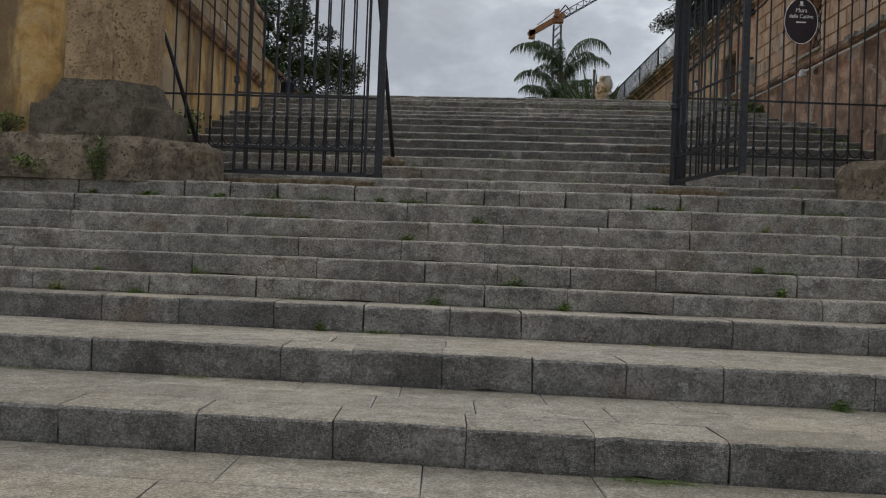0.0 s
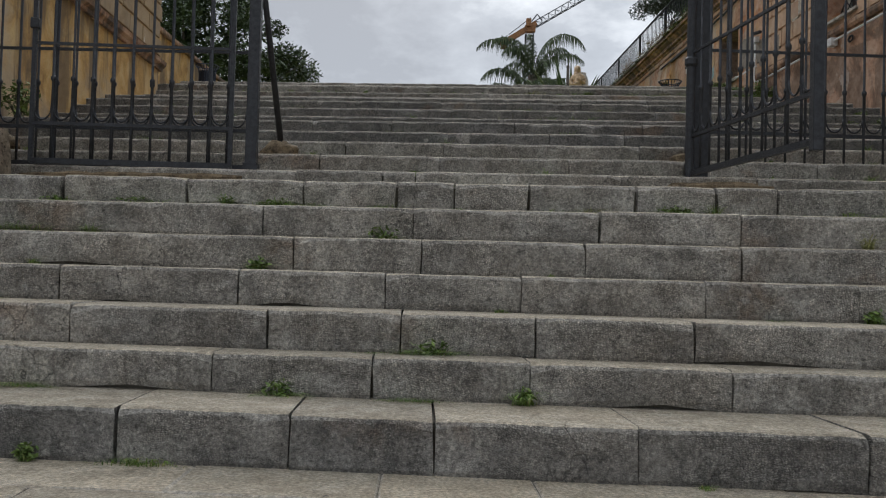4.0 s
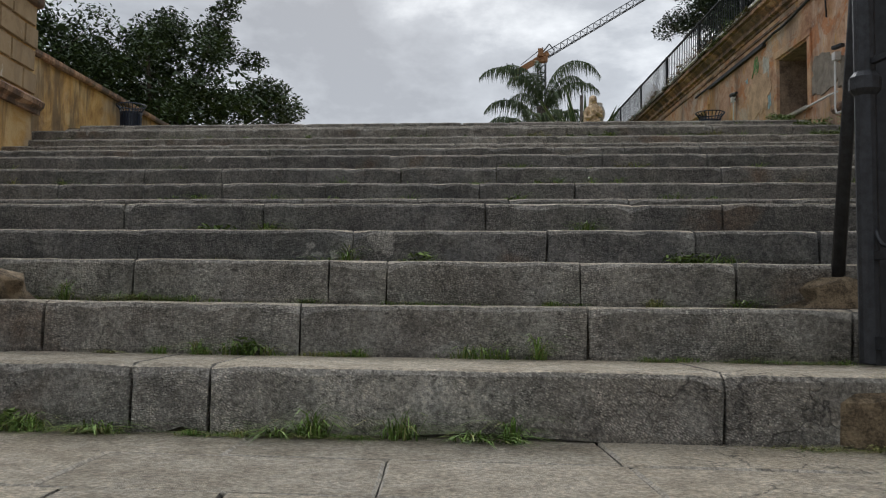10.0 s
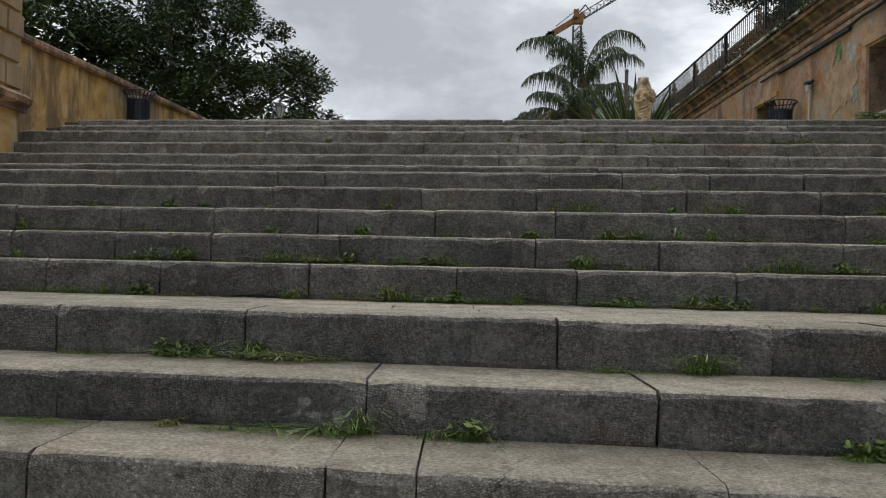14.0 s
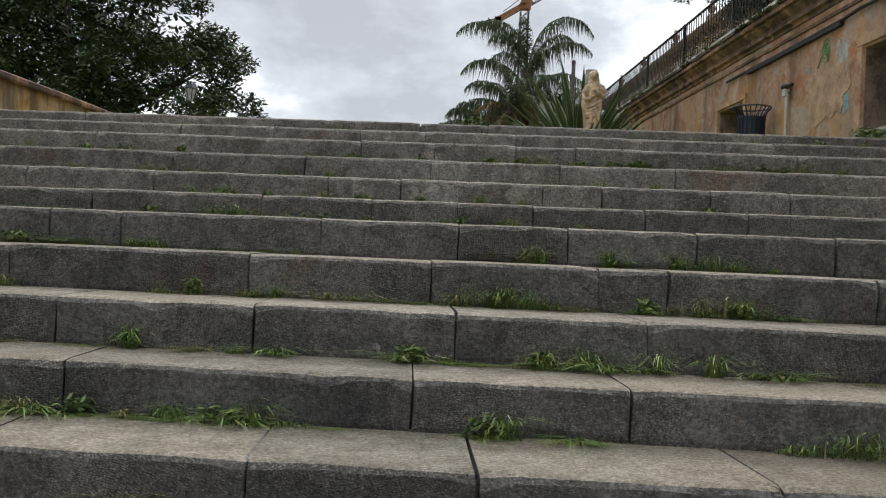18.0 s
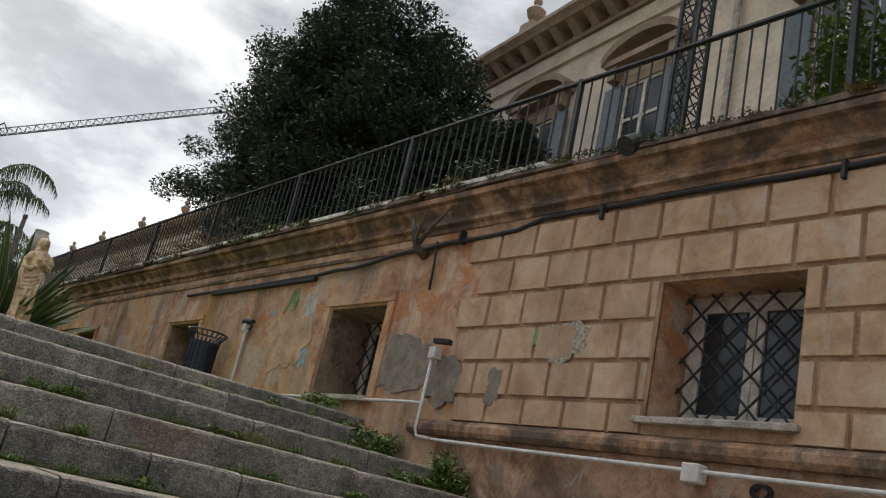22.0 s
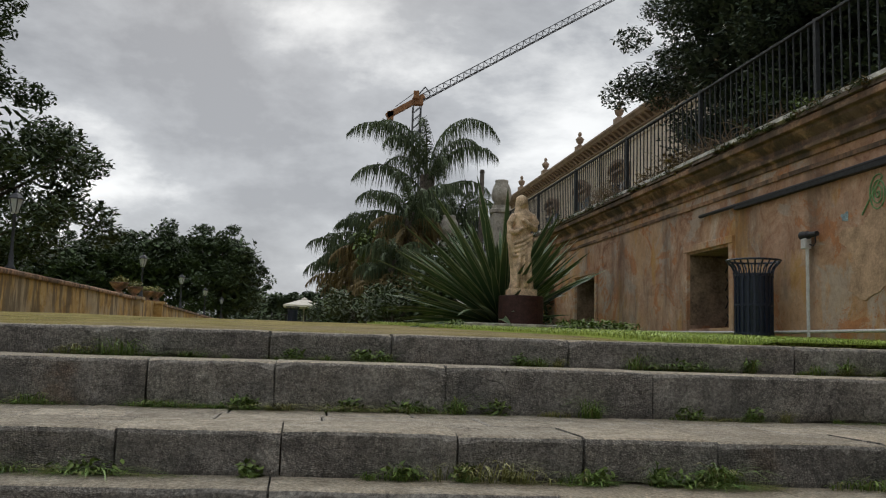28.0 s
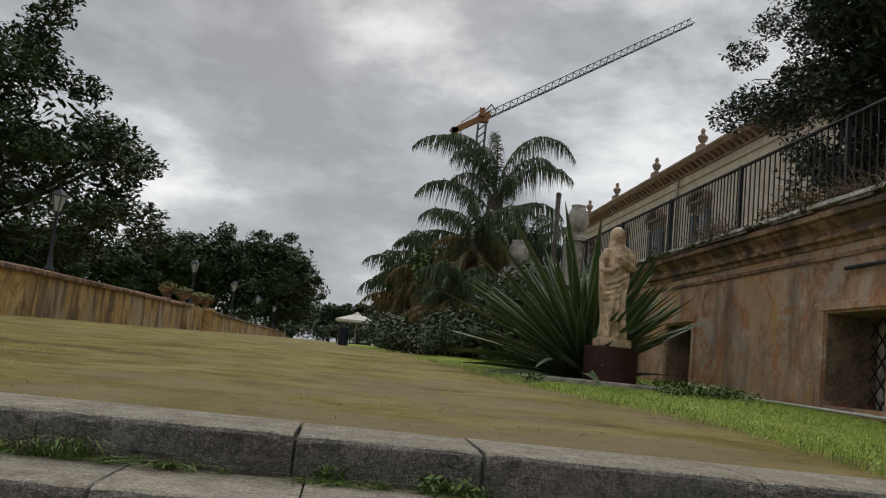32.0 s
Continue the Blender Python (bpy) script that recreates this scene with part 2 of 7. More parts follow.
    col = n.mix(n.step(fine, 0.38, 0.47), n.mix(1.0, col, (1.42, 1.40, 1.36), "MULTIPLY"), col)
    col = n.mix(n.math("MULTIPLY", n.step(grit, 0.5, 0.6), 0.4), col, n.mix(1.0, col, (0.6, 0.6, 0.6), "MULTIPLY"))
    # hairline cracks
    vo = n.nt.nodes.new("ShaderNodeTexVoronoi")
    vo.feature = "DISTANCE_TO_EDGE"
    vo.inputs["Scale"].default_value = 1.3
    warp = n.nt.nodes.new("ShaderNodeTexNoise")
    warp.inputs["Scale"].default_value = 4.0
    warp.inputs["Detail"].default_value = 8
    n.nt.links.new(n.geo.outputs["Position"], warp.inputs["Vector"])
    ad = n.nt.nodes.new("ShaderNodeVectorMath")
    ad.operation = "MULTIPLY_ADD"
    ad.inputs[1].default_value = (0.6, 0.6, 0.6)
    n.nt.links.new(warp.outputs["Color"], ad.inputs[0])
    n.nt.links.new(n.geo.outputs["Position"], ad.inputs[2])
    n.nt.links.new(ad.outputs["Vector"], vo.inputs["Vector"])
    crack = n.math("MULTIPLY", n.ramp(vo.outputs["Distance"], [(0.0, (1, 1, 1)), (0.007, (0, 0, 0))]), n.step(n.noise(1.1, 4, 0.6), 0.54, 0.60))
    col = n.mix(n.math("MULTIPLY", crack, 0.75), col, (0.06, 0.055, 0.05))
    h = n.math("ADD", n.math("MULTIPLY", mid, 1.6), n.math("MULTIPLY", fine, 1.1))
    h = n.math("SUBTRACT", h, n.math("MULTIPLY", tool, 0.4))
    h = n.math("SUBTRACT", h, n.math("MULTIPLY", crack, 0.5))
    return n.done(col, 0.85, h, 0.9, 0.022)


def plain(name, color, rough=0.8, scale=8.0, vary=0.3, bump=0.25, metal=0.0, spec=0.3):
    n = Nodes(name)
    lo = tuple(c * (1 - vary) for c in color)
    hi = tuple(min(1.0, c * (1 + vary)) for c in color)
    a = n.noise(scale, 7, 0.65)
    b = n.noise(scale * 9, 4, 0.6)
    col = n.ramp(n.math("ADD", n.math("MULTIPLY", a, 0.65), n.math("MULTIPLY", b, 0.35)), [(0.40, lo), (0.60, hi)])
    return n.done(col, rough, b, bump, 0.01, metal, spec)


def pitted(name, color, vary, pits):
    """Soft stone with small dark holes and a weathered skin."""
    n = Nodes(name)
    lo, hi = tuple(c * (1 - vary) for c in color), tuple(min(1.0, c * (1 + vary)) for c in color)
    a = n.noise(5.0, 11, 0.78, dist=0.3)
    col = n.ramp(a, [(0.40, lo), (0.60, hi)])
    hole = n.step(n.noise(38.0, 3, 0.55), 0.60, 0.65)
    hole2 = n.step(n.noise(13.0, 5, 0.65), 0.62, 0.655)
    col = n.mix(n.math("MULTIPLY", n.step(n.noise(1.6, 9, 0.75, (1, 1, 0.4)), 0.52, 0.57), 0.5), col, tuple(c * 0.4 for c in color))
    col = n.mix(n.math("MULTIPLY", hole, pits), col, tuple(c * 0.2 for c in color))
    col = n.mix(n.math("MULTIPLY", hole2, pits * 0.7), col, tuple(c * 0.25 for c in color))
    f = n.noise(90.0, 4, 0.7)
    col = n.mix(n.math("MULTIPLY", n.step(f, 0.5, 0.6), 0.35), col, tuple(c * 0.5 for c in color))
    h = n.math("SUBTRACT", n.math("ADD", a, n.math("MULTIPLY", f, 0.3)), n.math("MULTIPLY", n.math("ADD", hole, hole2), 0.4))
    return n.done(col, 0.95, h, 0.9, 0.03, spec=0.1)


def orange_plaster():
    n = Nodes("peeling_orange_plaster")
    big = n.noise(0.5, 7, 0.65, dist=0.8)
    mid = n.noise(2.2, 10, 0.7, dist=1.0)
    fine = n.noise(45.0, 6, 0.75)
    drip = n.noise(1.5, 8, 0.66, (1, 1, 0.28))
    col = n.ramp(mid, [(0.36, (0.27, 0.145, 0.095)), (0.45, (0.42, 0.25, 0.165)), (0.54, (0.52, 0.34, 0.235)), (0.66, (0.60, 0.47, 0.365))])
    col = n.mix(n.math("MULTIPLY", n.step(big, 0.48, 0.58), 0.75), col, n.ramp(drip, [(0.4, (0.51, 0.30, 0.145)), (0.6, (0.55, 0.42, 0.31))]))
    pale = n.step(n.noise(0.9, 10, 0.72, dist=1.5), 0.545, 0.575)
    col = n.mix(n.math("MULTIPLY", pale, 0.7), col, (0.47, 0.40, 0.335))
    red = n.step(n.noise(1.5, 9, 0.72, dist=1.2), 0.56, 0.585)
    col = n.mix(n.math("MULTIPLY", red, 0.75), col, (0.47, 0.20, 0.085))
    mottle = n.step(n.noise(9.0, 8, 0.74, dist=0.8), 0.46, 0.60)
    col = n.mix(n.math("MULTIPLY", mottle, 0.34), col, n.mix(1.0, col, (0.52, 0.52, 0.55), "MULTIPLY"))
    amber = n.step(n.noise(2.0, 8, 0.66, (1, 1, 0.45)), 0.55, 0.62)
    col = n.mix(n.math("MULTIPLY", amber, 0.6), col, (0.50, 0.285, 0.085))
    dirt = n.step(drip, 0.50, 0.63)
    col = n.mix(n.math("MULTIPLY", dirt, 0.72), col, (0.165, 0.115, 0.085))
    col = n.mix(n.math("MULTIPLY", n.step(fine, 0.5, 0.62), 0.4), col, n.mix(1.0, col, (0.6, 0.58, 0.56), "MULTIPLY"))
    h = n.math("ADD", n.math("MULTIPLY", mid, 1.0), n.math("MULTIPLY", fine, 0.25))
    h = n.math("ADD", h, n.math("MULTIPLY", pale, -0.10))
    return n.done(col, 0.92, h, 0.6, 0.025, spec=0.12)


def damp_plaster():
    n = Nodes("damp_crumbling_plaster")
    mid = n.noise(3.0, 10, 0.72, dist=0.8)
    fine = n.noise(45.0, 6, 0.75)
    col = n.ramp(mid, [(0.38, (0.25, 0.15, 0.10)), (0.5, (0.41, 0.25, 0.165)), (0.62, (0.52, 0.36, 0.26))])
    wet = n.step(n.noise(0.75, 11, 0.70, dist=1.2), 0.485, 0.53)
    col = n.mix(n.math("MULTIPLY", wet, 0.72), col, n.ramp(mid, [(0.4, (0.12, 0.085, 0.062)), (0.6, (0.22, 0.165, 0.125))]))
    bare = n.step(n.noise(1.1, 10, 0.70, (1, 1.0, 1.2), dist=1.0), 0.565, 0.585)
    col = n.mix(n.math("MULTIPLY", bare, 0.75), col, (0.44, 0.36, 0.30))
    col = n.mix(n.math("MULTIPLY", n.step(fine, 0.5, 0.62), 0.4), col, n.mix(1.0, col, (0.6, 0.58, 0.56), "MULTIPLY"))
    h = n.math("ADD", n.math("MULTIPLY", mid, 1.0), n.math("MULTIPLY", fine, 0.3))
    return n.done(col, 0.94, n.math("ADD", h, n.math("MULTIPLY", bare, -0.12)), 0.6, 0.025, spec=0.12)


def block_plaster():
    n = Nodes("peach_rusticated_plaster")
    mid = n.noise(2.6, 9, 0.7, dist=0.4)
    fine = n.noise(50.0, 6, 0.75)
    drip = n.noise(1.2, 8, 0.66, (1, 1, 0.35))
    col = n.ramp(mid, [(0.37, (0.37, 0.24, 0.15)), (0.5, (0.50, 0.342, 0.225)), (0.64, (0.57, 0.435, 0.315))])
    col = n.mix(n.math("MULTIPLY", n.step(drip, 0.50, 0.64), 0.5), col, (0.24, 0.16, 0.115))
    col = n.mix(n.math("MULTIPLY", n.step(n.noise(1.9, 9, 0.72, dist=1.2), 0.585, 0.61), 0.45), col, (0.47, 0.40, 0.33))
    col = n.mix(n.math("MULTIPLY", n.rand, 0.4), col, n.mix(1.0, col, (0.72, 0.70, 0.69), "MULTIPLY"))
    col = n.mix(n.math("MULTIPLY", n.step(fine, 0.5, 0.62), 0.3), col, n.mix(1.0, col, (0.65, 0.63, 0.61), "MULTIPLY"))
    return n.done(col, 0.92, n.math("ADD", mid, n.math("MULTIPLY", fine, 0.3)), 0.45, 0.018, spec=0.12)


def stained_trim():
    n = Nodes("dirty_stucco_moulding")
    mid = n.noise(4.0, 9, 0.72)
    fine = n.noise(55.0, 5, 0.75)
    run = n.noise(2.4, 8, 0.68, (1, 1, 0.4))
    col = n.ramp(mid, [(0.38, (0.17, 0.11, 0.075)), (0.48, (0.35, 0.20, 0.12)), (0.60, (0.46, 0.31, 0.205))])
    grime = n.step(n.noise(1.3, 10, 0.74, (1, 1, 1.6), dist=0.6), 0.47, 0.56)
    col = n.mix(n.math("MULTIPLY", grime, 0.72), col, (0.105, 0.088, 0.075))
    col = n.mix(n.math("MULTIPLY", n.step(run, 0.49, 0.58), 0.75), col, (0.075, 0.064, 0.055))
    col = n.mix(n.math("MULTIPLY", n.step(fine, 0.5, 0.6), 0.4), col, n.mix(1.0, col, (0.55, 0.55, 0.55), "MULTIPLY"))
    return n.done(col, 0.94, n.math("ADD", mid, n.math("MULTIPLY", fine, 0.4)), 0.7, 0.02, spec=0.12)


def yellow_plaster():
    n = Nodes("stained_ochre_plaster")
    mid = n.noise(2.2, 8, 0.68, dist=0.7)
    big = n.noise(0.6, 5, 0.6)
    drip = n.noise(2.2, 7, 0.6, (1, 1, 0.22))
    fine = n.noise(45.0, 5, 0.7)
    col = n.ramp(mid, [(0.37, (0.30, 0.18, 0.068)), (0.5, (0.50, 0.315, 0.115)), (0.63, (0.57, 0.41, 0.20))])
    col = n.mix(n.math("MULTIPLY", n.step(big, 0.48, 0.58), 0.6), col, (0.40, 0.35, 0.275))
    col = n.mix(n.math("MULTIPLY", n.step(drip, 0.49, 0.58), 0.78), col, (0.135, 0.10, 0.065))
    col = n.mix(n.math("MULTIPLY", n.step(fine, 0.5, 0.62), 0.35), col, n.mix(1.0, col, (0.6, 0.58, 0.56), "MULTIPLY"))
    return n.done(col, 0.92, n.math("ADD", mid, n.math("MULTIPLY", fine, 0.3)), 0.55, 0.022, spec=0.12)


def paving():
    n = Nodes("mossy_stone_paving")
    mid = n.noise(1.6, 9, 0.72, (0.9, 1.2, 1))
    fine = n.noise(30.0, 7, 0.75)
    moss = n.noise(0.5, 9, 0.72, (0.8, 1.3, 1))
    col = n.ramp(fine, [(0.38, (0.151, 0.115, 0.060)), (0.5, (0.263, 0.204, 0.115)), (0.62, (0.356, 0.289, 0.178))])
    green = n.ramp(mid, [(0.38, (0.138, 0.115, 0.025)), (0.5, (0.240, 0.196, 0.056)), (0.62, (0.329, 0.259, 0.102))])
    col = n.mix(n.math("MULTIPLY", n.step(moss, 0.49, 0.60), 0.8), green, col)
    mud = n.step(n.noise(0.7, 8, 0.7, (0.8, 2.6, 1), 0.4), 0.60, 0.64)
    col = n.mix(n.math("MULTIPLY", mud, 0.75), col, (0.093, 0.068, 0.036))
    col = n.mix(n.math("MULTIPLY", n.step(fine, 0.5, 0.6), 0.5), col, n.mix(1.0, col, (0.445, 0.425, 0.383), "MULTIPLY"))
    return n.done(col, 0.95, n.math("ADD", mid, fine), 0.7, 0.03, spec=0.1)


def turf():
    n = Nodes("short_grass_and_moss")
    a = n.noise(2.0, 7, 0.7)
    b = n.noise(40.0, 5, 0.7)
    col = n.ramp(a, [(0.36, (0.15, 0.21, 0.02)), (0.5, (0.27, 0.34, 0.035)), (0.64, (0.38, 0.39, 0.07))])
    col = n.mix(0.4, col, n.ramp(b, [(0.4, (0.035, 0.06, 0.01)), (0.6, (0.18, 0.24, 0.055))]))
    return n.done(col, 0.95, b, 0.8, 0.03, spec=0.1)


def leaf(name, dark, light, rough=0.55):
    n = Nodes(name)
    r = n.geo.outputs["Random Per Island"]
    col = n.ramp(r, [(0.0, dark), (0.7, light), (1.0, tuple(c * 1.35 for c in light))])
    m = n.done(col, rough, spec=0.3)
    return m


def ochre_block():
    n = Nodes("grey_ochre_block_plaster")
    mid = n.noise(2.6, 9, 0.7, dist=0.5)
    fine = n.noise(50.0, 5, 0.7)
    drip = n.noise(2.0, 7, 0.6, (1, 1, 0.3))
    col = n.ramp(mid, [(0.25, (0.20, 0.14, 0.075)), (0.5, (0.33, 0.24, 0.14)), (0.8, (0.42, 0.32, 0.20))])
    col = n.mix(n.math("MULTIPLY", n.step(drip, 0.45, 0.7), 0.7), col, (0.15, 0.125, 0.095))
    col = n.mix(n.math("MULTIPLY", n.step(n.noise(2.3, 7, 0.65, dist=1.0), 0.60, 0.65), 0.8), col, (0.56, 0.51, 0.43))
    return n.done(col, 0.9, n.math("ADD", mid, n.math("MULTIPLY", fine, 0.25)), 0.4, 0.02, spec=0.15)


# one limestone in three tones of upright face
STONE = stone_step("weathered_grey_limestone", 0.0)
STONEDARK = stone_step("dark_lichened_limestone", 1.2)
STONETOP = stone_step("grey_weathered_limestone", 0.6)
OCHREBLOCK = ochre_block()
CORE = plain("dark_joint_mortar", (0.13, 0.115, 0.09), 0.95, 20)
EARTH = plain("rough_earth_and_mortar", (0.165, 0.122, 0.075), 0.95, 14, 0.6, 1.0)
ORANGE = orange_plaster()
BLOCK = block_plaster()
OCHRE = yellow_plaster()
TRIMSTONE = stained_trim()
DAMP = damp_plaster()
TUFA = pitted("pitted_ochre_sandstone", (0.43, 0.305, 0.18), 0.22, 0.7)
TUFADARK = pitted("dark_weathered_sandstone", (0.15, 0.125, 0.095), 0.4, 0.5)
PAVING = paving()
TURF = turf()
IRON = plain("dark_painted_iron", (0.028, 0.029, 0.033), 0.5, 30, 0.4, 0.3, 0.35, 0.5)
RAILIRON = plain("weathered_black_iron", (0.027, 0.030, 0.032), 0.6, 30, 0.4, 0.3, 0.2, 0.4)
BINPAINT = plain("dark_blue_black_paint", (0.012, 0.019, 0.040), 0.4, 25, 0.3, 0.2, 0.1, 0.5)
CORTEN = plain("dark_red_brown_metal", (0.045, 0.018, 0.014), 0.55, 18, 0.4, 0.2, 0.3, 0.4)
MARBLE = plain("creamy_weathered_marble", (0.55, 0.405, 0.265), 0.8, 9, 0.5, 0.6)
PALESTONE = plain("pale_weathered_limestone", (0.36, 0.33, 0.28), 0.85, 7, 0.4, 0.5)
CEMENT = plain("grey_cement_patch", (0.205, 0.178, 0.145), 0.92, 8, 0.3, 0.6)
PIPE = plain("light_grey_plastic_pipe", (0.55, 0.54, 0.52), 0.5, 15, 0.15, 0.1)
CABLE = plain("black_cable_sheath", (0.025, 0.025, 0.028), 0.6, 20, 0.3, 0.2)
WOODPAINT = plain("peeling_white_window_paint", (0.52, 0.48, 0.42), 0.7, 12, 0.3, 0.4)
BARK = plain("grey_brown_bark", (0.09, 0.075, 0.06), 0.95, 12, 0.5, 0.9)
CREAM = plain("cream_facade_plaster", (0.58, 0.50, 0.40), 0.9, 2, 0.18, 0.2)
PINK = plain("terracotta_pink_plaster", (0.29, 0.215, 0.155), 0.9, 3, 0.25, 0.2)
CRANEPAINT = plain("faded_yellow_crane_paint", (0.25, 0.125, 0.055), 0.6, 2, 0.3, 0.1)
CRANEDARK = plain("dark_steel_lattice", (0.08, 0.085, 0.09), 0.6, 2, 0.3, 0.1)
CANVAS = plain("off_white_canvas", (0.62, 0.58, 0.50), 0.9, 6, 0.12, 0.2)
SHUTTER = plain("grey_green_shutter_paint", (0.085, 0.11, 0.125), 0.6, 10, 0.2, 0.2)
PLAQUE = plain("dark_maroon_enamel", (0.022, 0.012, 0.016), 0.4, 10, 0.2, 0.05)
STAINEDSLAB = plain("dark_grimy_slab", (0.135, 0.105, 0.08), 0.95, 9, 0.55, 0.9)
LETTER = plain("white_lettering", (0.75, 0.72, 0.70), 0.5, 10, 0.05, 0.0)
UNLITSHEET = plain("dark_interior", (0.02, 0.02, 0.02), 0.9, 5, 0.3, 0.1)
LEAFDARK = leaf("dark_evergreen_leaves", (0.026, 0.040, 0.020), (0.075, 0.105, 0.045), 0.75)
LEAFFICUS = leaf("glossy_dark_ficus_leaves", (0.022, 0.034, 0.026), (0.070, 0.095, 0.060), 0.45)
LEAFPALM = leaf("green_palm_leaflets", (0.032, 0.050, 0.022), (0.085, 0.11, 0.048), 0.65)
LEAFAGAVE = leaf("dark_green_agave_blades", (0.026, 0.056, 0.024), (0.070, 0.118, 0.05), 0.55)
AGAVEDGE = plain("pale_yellow_blade_edge", (0.30, 0.32, 0.17), 0.6, 20, 0.2, 0.1)
LEAFBUSH = leaf("yellow_green_shrub_leaves", (0.05, 0.085, 0.018), (0.15, 0.205, 0.05))
LEAFDRY = leaf("dry_brown_fronds", (0.075, 0.05, 0.018), (0.20, 0.145, 0.055))
# kerb colour raised to hold the sky's reflection
KERB = plain("pale_worn_kerb_edge", (0.56, 0.54, 0.51), 0.7, 9, 0.35, 0.3)
DEADSTEM = plain("dead_brown_stems", (0.17, 0.125, 0.08), 0.9, 20, 0.3, 0.2)
GRASS = leaf("green_grass_blades", (0.06, 0.115, 0.02), (0.19, 0.28, 0.06), 0.6)
LAWNGRASS = leaf("bright_lawn_blades", (0.14, 0.22, 0.025), (0.36, 0.45, 0.08), 0.6)
GRASSDRY = leaf("yellowing_grass_blades", (0.13, 0.15, 0.04), (0.30, 0.29, 0.11), 0.7)


def glass():
    n = Nodes("dusty_window_glass")
    return n.done((0.03, 0.035, 0.04), 0.12, spec=0.6)


GLASS = glass()
LANTERN = plain("dusty_pale_lantern_glass", (0.42, 0.44, 0.44), 0.3, 10, 0.15, 0.1)
ROCK = pitted("pitted_brown_rock", (0.225, 0.182, 0.132), 0.5, 0.8)
DARKCLOTH = plain("dark_tattered_cloth", (0.018, 0.018, 0.017), 0.95, 9, 0.4, 0.4)
CEMENTPALE = plain("pale_stippled_cement", (0.42, 0.37, 0.29), 0.95, 40, 0.5, 1.0)
PEELED = plain("pale_peeled_plaster", (0.43, 0.29, 0.19), 0.95, 5, 0.3, 0.6)
PALEBLUE = plain("faded_blue_paint", (0.40, 0.38, 0.34), 0.9, 9, 0.3, 0.3)
SKYBLUE = plain("weathered_blue_paint", (0.25, 0.33, 0.36), 0.9, 14, 0.35, 0.3)
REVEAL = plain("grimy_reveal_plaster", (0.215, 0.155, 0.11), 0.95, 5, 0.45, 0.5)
# block plaster with groove shade and dirt put into its colour
GROOVE = plain("grimy_groove_plaster", (0.36, 0.235, 0.15), 0.95, 6, 0.35, 0.4)
GREENPAINT = plain("green_spray_paint", (0.17, 0.29, 0.13), 0.8, 20, 0.2, 0.1)

# ---------------------------------------------------------------- mesh helpers
BOX_F = [(0, 3, 2, 1), (4, 5, 6, 7), (0, 1, 5, 4), (1, 2, 6, 5), (2, 3, 7, 6), (3, 0, 4, 7)]


class Mesh:
    """Collects vertices and faces for one mesh."""

    def __init__(self):
        self.v, self.f = [], []

    def add(self, verts, faces):
        k = len(self.v)
        self.v += [tuple(p) for p in verts]
        self.f += [tuple(i + k for i in f) for f in faces]
        return self

    def box(self, x0, x1, y0, y1, z0, z1, m=None):
        c = [(x0, y0, z0), (x1, y0, z0), (x1, y1, z0), (x0, y1, z0), (x0, y0, z1), (x1, y0, z1), (x1, y1, z1), (x0, y1, z1)]
        if m:
            c = [m @ Vector(p) for p in c]
        return self.add(c, BOX_F)

    def tube(self, path, radii, sides=8, cap=True):
        """A round bar along a path; radii: one number or one a point."""
        path = [Vector(p) for p in path]
        if isinstance(radii, (int, float)):
            radii = [radii] * len(path)
        k, rings = len(self.v), []
        up = Vector((0, 0, 1))
        for i, p in enumerate(path):
            d = (path[min(i + 1, len(path) - 1)] - path[max(i - 1, 0)]).normalized()
            a = d.cross(up if abs(d.z) < 0.95 else Vector((1, 0, 0))).normalized()
            b = d.cross(a)
            for s in range(sides):
                t = 2 * math.pi * s / sides
                self.v.append(tuple(p + radii[i] * (math.cos(t) * a + math.sin(t) * b)))
        n = len(path)
        for i in range(n - 1):
            for s in range(sides):
                s2 = (s + 1) % sides
                self.f.append((k + i * sides + s, k + (i + 1) * sides + s, k + (i + 1) * sides + s2, k + i * sides + s2))
        if cap:
            self.f.append(tuple(k + s for s in range(sides)))
            self.f.append(tuple(k + (n - 1) * sides + s for s in reversed(range(sides))))
        return self

    def lathe(self, prof, cx, cy, sides=20, sx=1.0, sy=1.0):
        """Turns a profile of (radius, z) round the upright axis."""
        k = len(self.v)
        for r, z in prof:
            for s in range(sides):
                t = 2 * math.pi * s / sides
                self.v.append((cx + sx * r * math.cos(t), cy + sy * r * math.sin(t), z))
        for i in range(len(prof) - 1):
            for s in range(sides):
                s2 = (s + 1) % sides
                self.f.append((k + i * sides + s, k + i * sides + s2, k + (i + 1) * sides + s2, k + (i + 1) * sides + s))
        self.f.append(tuple(k + s for s in reversed(range(sides))))
        self.f.append(tuple(k + (len(prof) - 1) * sides + s for s in range(sides)))
        return self

    def sweep_y(self, prof, y0, y1, dz=0.0):
        """A moulding: a closed profile of (x, z) drawn out along y."""
        n = len(prof)
        k = len(self.v)
        self.v += [(x, y0, z) for x, z in prof] + [(x, y1, z + dz) for x, z in prof]
        for i in range(n):
            j = (i + 1) % n
            self.f.append((k + i, k + j, k + n + j, k + n + i))
        self.f.append(tuple(k + i for i in reversed(range(n))))
        self.f.append(tuple(k + n + i for i in range(n)))
        return self

    def data(self, name, mat, smooth=False):
        me = bpy.data.meshes.new(name)
        me.from_pydata(self.v, [], self.f)
        me.materials.append(mat)
        bm = bmesh.new()
        bm.from_mesh(me)
        if len(bm.faces) < 60000:
            bmesh.ops.recalc_face_normals(bm, faces=bm.faces)
        bm.to_mesh(me)
        bm.free()
        if smooth:
            me.polygons.foreach_set("use_smooth", [True] * len(me.polygons))
        return me


